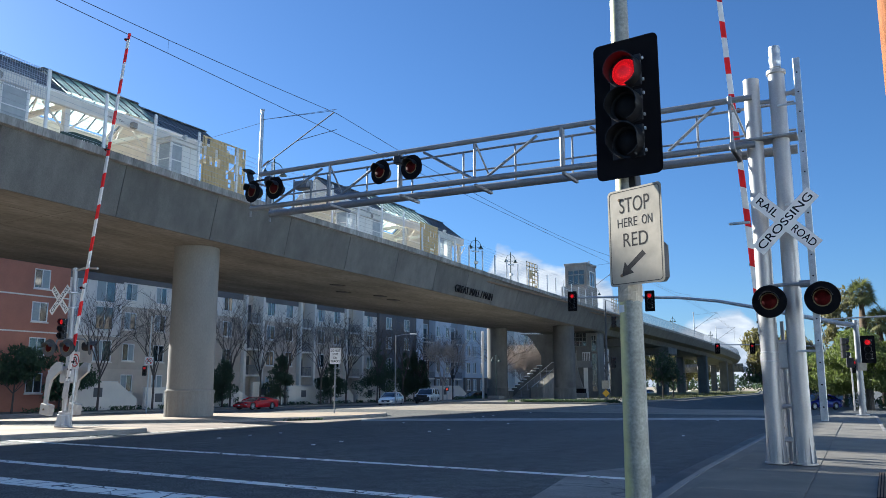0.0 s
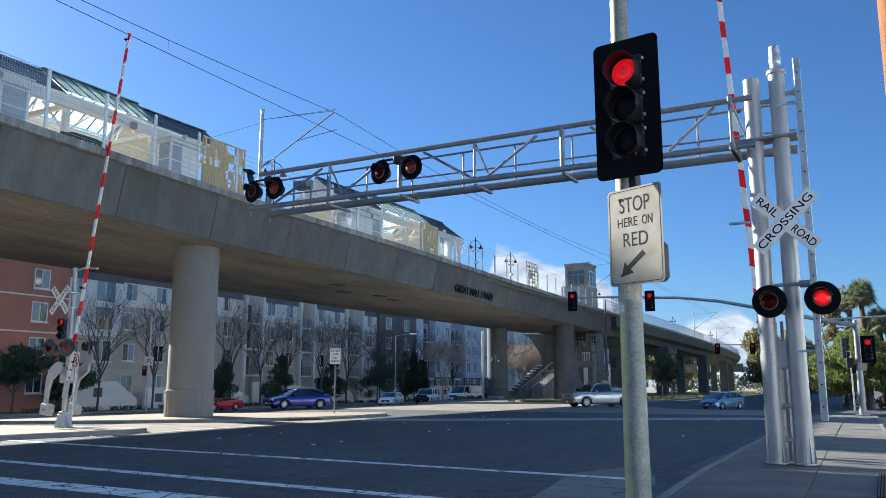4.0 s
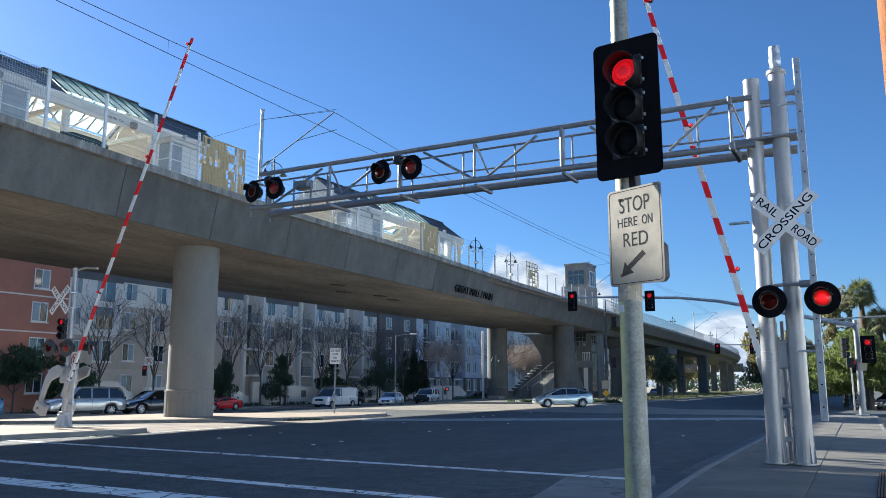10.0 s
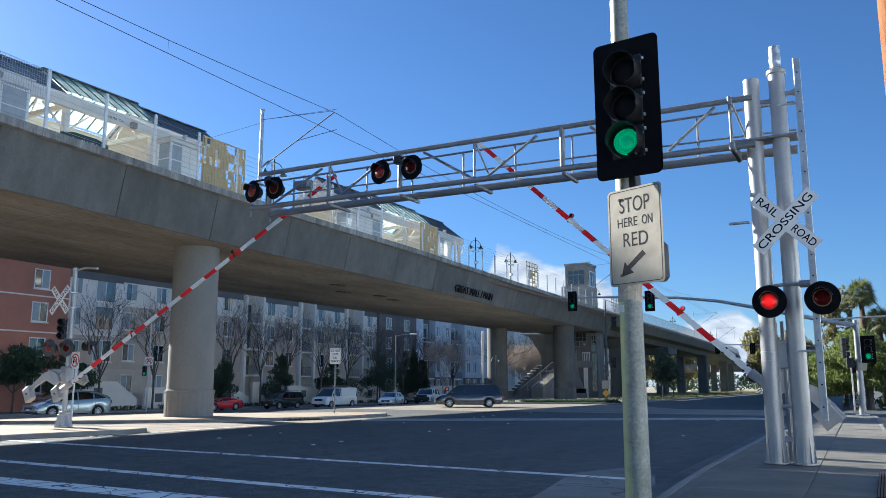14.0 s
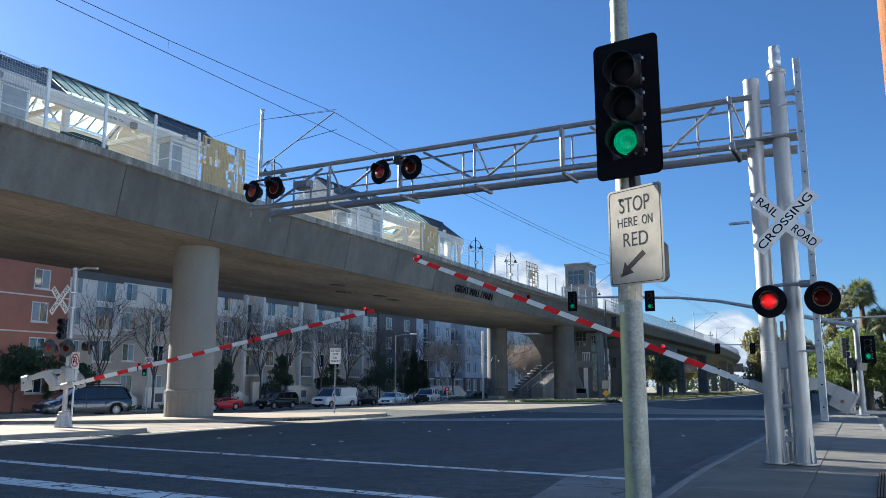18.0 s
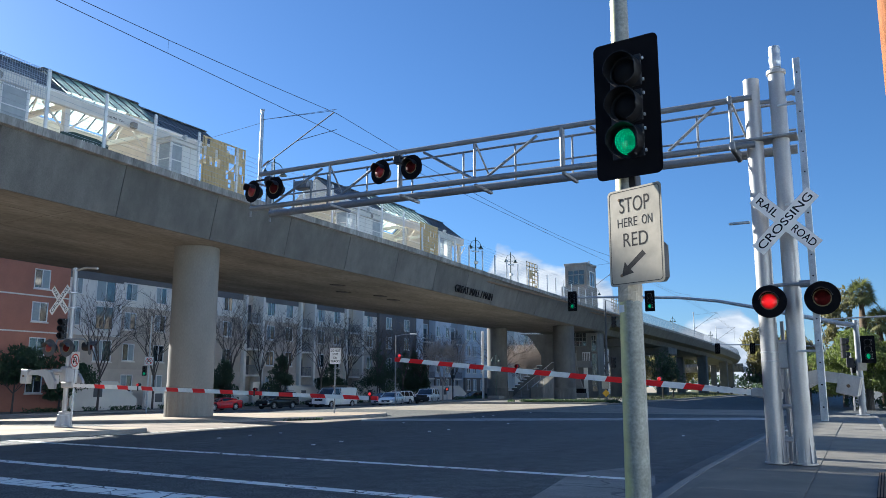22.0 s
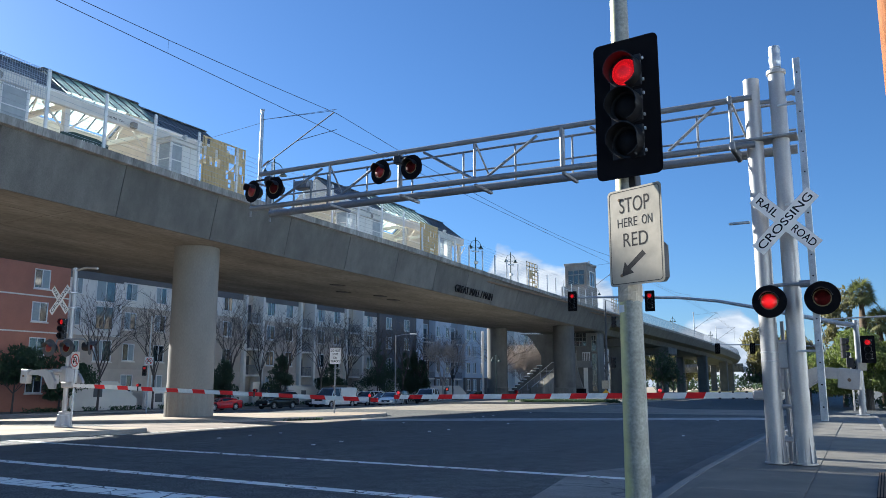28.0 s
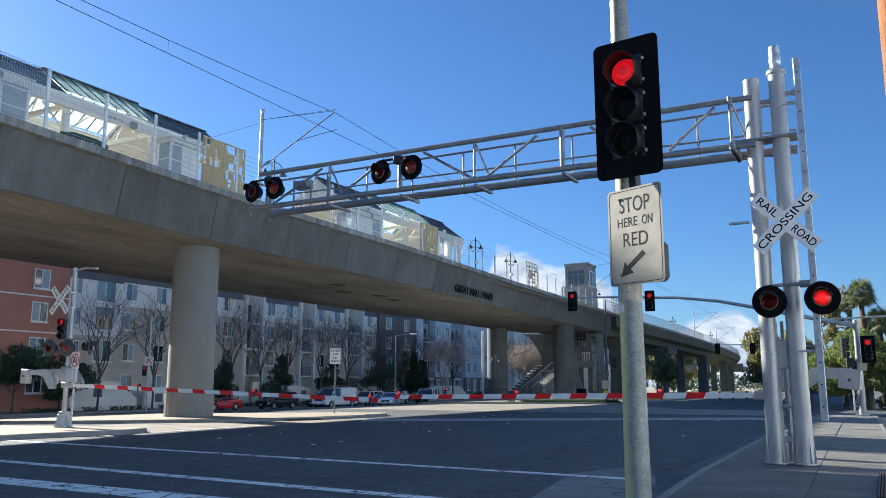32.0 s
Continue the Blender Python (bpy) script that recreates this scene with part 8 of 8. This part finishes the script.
vehicle_head(facing(-16.2, YA - 0.2, 6.62, 180) @ Matrix.Scale(0.88, 4), ma, None, True)
vehicle_head(facing(-11.55, YA - 0.2, 6.4, 180) @ Matrix.Scale(0.88, 4), ma, None, True)
vehicle_head(facing(-0.72, YA - 0.3, 3.4, 182), ma, None, True)
vehicle_head(facing(-1.75, YA + 0.3, 3.5, 75), ma, None, False)
part("sign_panel", G().box((-1.25, YA - 0.2, 2.35), (-0.85, YA - 0.17, 2.75), 0.005), M["signwhite"], ma, "small white notice plate")
part("ped_signal", G().box((-1.75, YA - 0.2, 2.5), (-1.4, YA + 0.1, 3.0), 0.03), M["black"], ma, "black pedestrian signal box")
RED_ONLY = {"red": [(-1, 12.4)], "amber": [], "green": []}
m2 = thing("mast_arm_signal", "distant mast-arm signal over the far road", "traffic signal", pose(0, 0, 0))
part("pole", G().tube([(-7.2, 110, -0.75), (-7.2, 110, 6.8)], [0.16, 0.1], 10), M["galv"], m2)
part("mast_arm", G().tube([(-7.2, 110, 6.5), (-14, 110, 6.9), (-20, 110, 7.0)], [0.1, 0.08, 0.05], 8), M["galv"], m2)
for x, z in ((-19.3, 6.5), (-14.95, 6.4), (-7.9, 3.6)):
    vehicle_head(facing(x, 109.7, z, 182), m2, None, True, RED_ONLY)
m3 = thing("mast_arm_signal", "white street-light arm and signal across the side street", "traffic signal", pose(0, 0, 0))
part("pole", G().tube([(3.6, 70.5, -0.4), (3.6, 70.5, 6.9)], [0.16, 0.1], 10), M["alu"], m3)
part("mast_arm", G().tube([(3.6, 70.5, 6.7), (0.5, 70.5, 6.95), (-4.6, 70.5, 6.85)], [0.09, 0.07, 0.05], 8), M["alu"], m3)
vehicle_head(facing(-4.4, 70.3, 6.3, 100), m3, None, False, RED_ONLY)
vehicle_head(facing(2.6, 70.3, 6.3, 100), m3, None, False, RED_ONLY)
part("street_sign", G().box((-3.2, 70.4, 6.2), (-1.6, 70.45, 6.6), 0.01), M["white"], m3, "white street-name plate")
m4 = thing("corner_signal", "slim pole with small red signals on the far corner", "traffic signal", pose(0, 0, 0))
part("pole", G().tube([(-2.45, 72, -0.45), (-2.45, 72, 4.2)], [0.07, 0.06], 8), M["alu"], m4)
vehicle_head(facing(-2.25, 71.8, 3.1, 182), m4, None, False, RED_ONLY)
m5 = thing("corner_signal", "pole with black side-on signals by the station stairs", "traffic signal", pose(0, 0, 0))
part("pole", G().tube([(-22.7, 72, 0.1), (-22.62, 72, 3.0), (-22.56, 72, 7.2), (-22.52, 72, 9.5)], [0.15, 0.13, 0.09, 0.05], 10), M["hoodgrey"], m5, smooth=True)
vehicle_head(facing(-21.72, 71.9, 7.45, 95), m5, None, False, RED_ONLY)
vehicle_head(facing(-21.9, 71.9, 3.7, 95), m5, None, False, RED_ONLY)
part("guide_sign", G().box((-23.05, 71.75, 1.35), (-22.35, 71.78, 2.1), 0.005), M["signwhite"], m5, "white route sign")
part("diamond_sign", G().box((-0.25, -0.01, -0.25), (0.25, 0.01, 0.25), 0.0, Matrix.Translation((-22.68, 71.76, 0.95)) @ pose(0, 0, 0, 0, 45)), M["yellow"], m5, "yellow diamond sign")

# signs and poles on the medians
dn = thing("road_sign", "white do-not-stop-on-tracks sign on a post in the median", "road sign", facing(-26.42, 35.46, 0.14, 160))
part("post", G().box((-0.035, 0.01, 0), (0.035, 0.06, 3.5), 0.008), M["gantry"], dn)
pl = part("plate", plate(0.61, 0.86, 0.03), M["white"], dn, m=Matrix.Translation((0, 0.0, 3.07)) @ pose(0, 0, 0, 90))
for words, yy in (("DO NOT", 0.29), ("STOP", 0.1), ("ON", -0.1), ("TRACKS", -0.29)):
    text("lettering", words, 0.17, M["ink"], pl, pose(0, yy, 0.005), 0.8, bold=0.02)
hs = thing("road_sign", "small blue parking sign on a thin post", "road sign", facing(-59.8, 68.4, -0.6, 150))
part("post", G().cyl((0, 0.03, 0), (0, 0.03, 2.2), 0.03, n=8), M["galv"], hs)
part("plate", plate(0.36, 0.5, 0.03), M["parkblue"], hs, m=Matrix.Translation((0, 0, 1.85)) @ pose(0, 0, 0, 90))
nu = thing("road_sign", "no-u-turn sign and small arrow signal on a thin pole", "road sign", facing(-46.0, 39.7, -0.05, 140))
part("post", G().tube([(0, 0.05, -0.5), (0, 0.05, 6.6)], [0.06, 0.05], 10), M["galv"], nu)
pl = part("plate", plate(0.6, 0.6, 0.03), M["white"], nu, m=Matrix.Translation((0, -0.03, 3.4)) @ pose(0, 0, 0, 90))
ban(pl, 0.24)
part("signal_box", G().box((-0.42, -0.1, 2.36), (-0.12, 0.1, 3.05), 0.03), M["black"], nu, "black three-lens arrow signal")
for z, lit, spans in ((2.9, "led_red", [(-1, 12.4), (27.5, 33)]), (2.71, "led_amber", [(23.35, 27.5)]), (2.52, "led_green", [(12.4, 23.35)])):
    lens(nu, (-0.27, -0.13, z), 0.085, M[lit], M["lens_grey"], spans, "arrow lens")
for x, y, h, arm in ((-46.0, 72.5, 7.4, -2.2), (-42.2, 86.0, 8.3, 0)):
    sl = thing("street_lamp", "tall slim pale street lamp", "street lamp", pose(x, y, fall(x)))
    part("pole", G().tube([(0, 0, 0), (0, 0, h)], [0.07, 0.045] if arm else [0.15, 0.13], 12), M["gantry" if arm else "white"], sl, smooth=True)
    if arm:
        part("arm", G().tube([(0, 0, h - 0.1), (-0.6 * arm / 2, 0.5, h + 0.1), (-1.4 * arm / 2, 1.0, h + 0.15)], 0.04, 6), M["alu"], sl)
        part("luminaire", G().box((1.3, 0.7, h + 0.05), (2.0, 1.1, h + 0.2), 0.05), M["white"], sl)
pb = thing("pedestrian_signal", "pole with a lit orange-red pedestrian signal", "traffic signal", facing(-43.6, 79.6, 0.05, 150))
part("post", G().tube([(0, 0.05, -0.45), (0, 0.05, 3.0)], 0.06, 10), M["galv"], pb)
part("box", G().box((-0.2, -0.1, 1.0), (0.2, 0.12, 1.4), 0.03), M["black"], pb)
part("face", G().box((-0.08, -0.115, 1.1), (0.08, -0.105, 1.3), 0.0), M["hand_red"], pb, "lit signal face")
wp = thing("timber_pole", "rough orange-brown timber utility pole by the pavement", "utility pole", pose(0.405, 9.0, 0.13))
part("pole", G().tube([(0, 0, 0), (0, 0, 5), (0, 0, 9.5)], [0.19, 0.175, 0.15], 18), M["wood_pole"], wp, smooth=True)
gr_ = thing("drain_grate", "long steel slot grate set in the pavement", "grate", pose(0.12, 13.85, 0.138))
part("frame", G().box((-0.37, -1.75, -0.01), (0.37, 1.75, 0.004), 0.004), M["matblack"], gr_)
for k in range(19):
    part("bar", G().box((-0.36 + 0.038 * k, -1.72, 0.006), (-0.338 + 0.038 * k, 1.72, 0.014)), M["rust"], gr_)

# ---- crow ----
CROW_AIR = [(7.0, -15.37, 15.83, 7.87, 40, 75), (7.4, -15.7, 15.76, 8.1, 10, 70), (7.8, -16.14, 15.64, 7.51, -10, 70), (8.2, -16.9, 15.33, 7.3, 0, 75), (8.5, -18.83, 14.49, 8.41, 10, 80), (9.0, -22.07, 13.49, 10.47, 10, 80), (9.6, -28.95, 11.39, 12.8, 5, 85)]
CROW = thing("crow", "black crow that takes off from the gantry end", "bird", pose(-15.24, 16.2, 7.4))
part("body", G().lathe([(0.006, -0.2), (0.05, -0.14), (0.075, -0.02), (0.07, 0.07), (0.045, 0.13), (0.05, 0.17), (0.04, 0.21), (0.012, 0.235), (0.004, 0.29)], 12, pose(0, 0, 0.12, -90)), M["crow"], CROW, smooth=True)
part("tail", G().add([(-0.03, -0.16, 0.12), (0.03, -0.16, 0.12), (0.07, -0.36, 0.11), (-0.07, -0.36, 0.11), (0, -0.25, 0.128)], [(0, 1, 4), (1, 2, 4), (2, 3, 4), (3, 0, 4)]), M["crow"], CROW)
part("leg", G().cyl((0.03, 0, 0.06), (0.03, 0.02, -0.02), 0.006, n=5), M["crow"], CROW)
part("leg", G().cyl((-0.03, 0, 0.06), (-0.03, 0.02, -0.02), 0.006, n=5), M["crow"], CROW)
WINGS = []
for s_ in (-1, 1):
    pts = [(0, 0.09, 0), (0.2 * s_, 0.12, 0.02), (0.42 * s_, 0.02, 0.0), (0.5 * s_, -0.12, -0.02), (0.36 * s_, -0.14, -0.01), (0.2 * s_, -0.13, 0.0), (0, -0.1, 0)]
    w_ = part("wing", G().add(pts + [(x, y, z - 0.012) for x, y, z in pts], [tuple(range(7)), tuple(reversed(range(7, 14)))] + [(i, 7 + i, 7 + (i + 1) % 7, (i + 1) % 7) for i in range(7)]), M["crow"], CROW, m=pose(0.04 * s_, 0.03, 0.15))
    WINGS.append((w_, s_))


def crow_rows():
    base = pose(-15.24, 16.2, 7.4, 20, 0, 100)
    rows = [(0.0, base), (6.5, base), (6.75, pose(-15.26, 16.1, 7.55, 30, 0, 95))]
    for t, x, y, z, rx, rz in CROW_AIR:
        rows.append((t, pose(x, y, z, rx, 0, rz)))
    rows += [(12.0, pose(-62.0, 12.0, 14.2, 0, 0, 88)), (13.2, pose(-68.0, 14.0, 12.8, 20, 0, 90)), (32.0, pose(-68.0, 14.0, 12.8, 20, 0, 90))]
    return rows


def wing_rows(s_):
    folded = pose(0.035 * s_, 0.0, 0.15, 0, 62 * s_, -82 * s_)
    rows = [(0.0, folded), (6.5, folded), (6.62, pose(0.04 * s_, 0.03, 0.15, 0, 30 * s_, -40 * s_))]
    t, k = 6.75, 0
    while t < 13.0:
        rows.append((t, pose(0.04 * s_, 0.03, 0.15, 0, (-66 if k % 2 == 0 else 30) * s_, 0)))
        t += 0.15
        k += 1
    rows += [(13.3, pose(0.04 * s_, 0.03, 0.15, 0, 30 * s_, -40 * s_)), (13.5, folded), (32.0, folded)]
    return rows


# ---- cloud bank far off ----
def cloud_sheet():
    m = bpy.data.materials.new("cloud")
    m.use_nodes = True
    nt = m.node_tree
    nt.nodes.clear()
    N, L = nt.nodes.new, nt.links.new
    out, mix, tr, em = N("ShaderNodeOutputMaterial"), N("ShaderNodeMixShader"), N("ShaderNodeBsdfTransparent"), N("ShaderNodeEmission")
    tc, sep = N("ShaderNodeTexCoord"), N("ShaderNodeSeparateXYZ")
    mp, n1, n2 = N("ShaderNodeMapping"), N("ShaderNodeTexNoise"), N("ShaderNodeTexNoise")
    mp.inputs["Scale"].default_value = (0.0032, 0.008, 0)
    n1.inputs["Scale"].default_value, n1.inputs["Detail"].default_value, n1.inputs["Roughness"].default_value = 1.0, 8, 0.55
    n2.inputs["Scale"].default_value, n2.inputs["Detail"].default_value = 2.4, 5
    L(tc.outputs["Object"], mp.inputs[0])
    L(mp.outputs[0], n1.inputs["Vector"])
    L(mp.outputs[0], n2.inputs["Vector"])
    L(tc.outputs["Object"], sep.inputs[0])
    top = N("ShaderNodeMath")  # height of the bank's top along x
    top.operation, top.inputs[1].default_value, top.inputs[2].default_value = "MULTIPLY_ADD", -0.346, 415.0
    L(sep.outputs["X"], top.inputs[0])
    lo, mn = N("ShaderNodeMath"), N("ShaderNodeMath")  # the bank falls away again to the west
    lo.operation, lo.inputs[1].default_value, lo.inputs[2].default_value = "MULTIPLY_ADD", 2.0, 860.0
    L(sep.outputs["X"], lo.inputs[0])
    mn.operation = "MINIMUM"
    L(top.outputs[0], mn.inputs[0])
    L(lo.outputs[0], mn.inputs[1])
    notch, m2, low, m3 = (N("ShaderNodeMath") for _ in range(4))  # a gap, then a lower bank to the east
    notch.operation, notch.inputs[1].default_value, notch.inputs[2].default_value = "MULTIPLY_ADD", -4.0, 1120.0
    low.operation, low.inputs[1].default_value, low.inputs[2].default_value = "MULTIPLY_ADD", 0.22, 125.0
    m2.operation, m3.operation = "MINIMUM", "MAXIMUM"
    L(sep.outputs["X"], notch.inputs[0])
    L(sep.outputs["X"], low.inputs[0])
    L(mn.outputs[0], m2.inputs[0])
    L(notch.outputs[0], m2.inputs[1])
    L(m2.outputs[0], m3.inputs[0])
    end, m4_ = N("ShaderNodeMath"), N("ShaderNodeMath")  # the low bank ends
    end.operation, end.inputs[1].default_value, end.inputs[2].default_value = "MULTIPLY_ADD", -1.2, 980.0
    m4_.operation = "MINIMUM"
    L(sep.outputs["X"], end.inputs[0])
    L(low.outputs[0], m4_.inputs[0])
    L(end.outputs[0], m4_.inputs[1])
    L(m4_.outputs[0], m3.inputs[1])
    dif = N("ShaderNodeMath")
    dif.operation = "SUBTRACT"
    L(m3.outputs[0], dif.inputs[0])
    L(sep.outputs["Y"], dif.inputs[1])
    sc = N("ShaderNodeMath")
    sc.operation, sc.inputs[1].default_value, sc.inputs[2].default_value = "MULTIPLY_ADD", 0.006, -0.5
    L(dif.outputs[0], sc.inputs[0])
    ad = N("ShaderNodeMath")
    ad.operation = "ADD"
    L(sc.outputs[0], ad.inputs[0])
    L(n1.outputs[0], ad.inputs[1])
    rp = N("ShaderNodeMapRange")
    rp.inputs[1].default_value, rp.inputs[2].default_value = 0.0, 0.2
    rp.clamp = True
    L(ad.outputs[0], rp.inputs[0])
    cr = N("ShaderNodeValToRGB")
    cr.color_ramp.elements[0].color, cr.color_ramp.elements[1].color = (0.42, 0.5, 0.62, 1), (0.86, 0.9, 0.95, 1)
    cr.color_ramp.elements[0].position, cr.color_ramp.elements[1].position = 0.3, 0.62
    L(n2.outputs[0], cr.inputs[0])
    L(cr.outputs[0], em.inputs[0])
    em.inputs[1].default_value = 0.36
    L(rp.outputs[0], mix.inputs[0])
    L(tr.outputs[0], mix.inputs[1])
    L(em.outputs[0], mix.inputs[2])
    L(mix.outputs[0], out.inputs[0])
    return m


M["cloud"] = cloud_sheet()
az = radians(-21)
bk = setting("backdrop", G().add([(-1500, -200, 0), (1500, -200, 0), (1500, 1100, 0), (-1500, 1100, 0)], [(0, 1, 2, 3)]), M["cloud"], "bank of white cloud low over the horizon", "sky")
bk.matrix_basis = Matrix.Translation((math.sin(az) * 2700, math.cos(az) * 2700, 0)) @ Matrix.Rotation(-az, 4, "Z") @ Matrix.Rotation(radians(90), 4, "X")


motions()
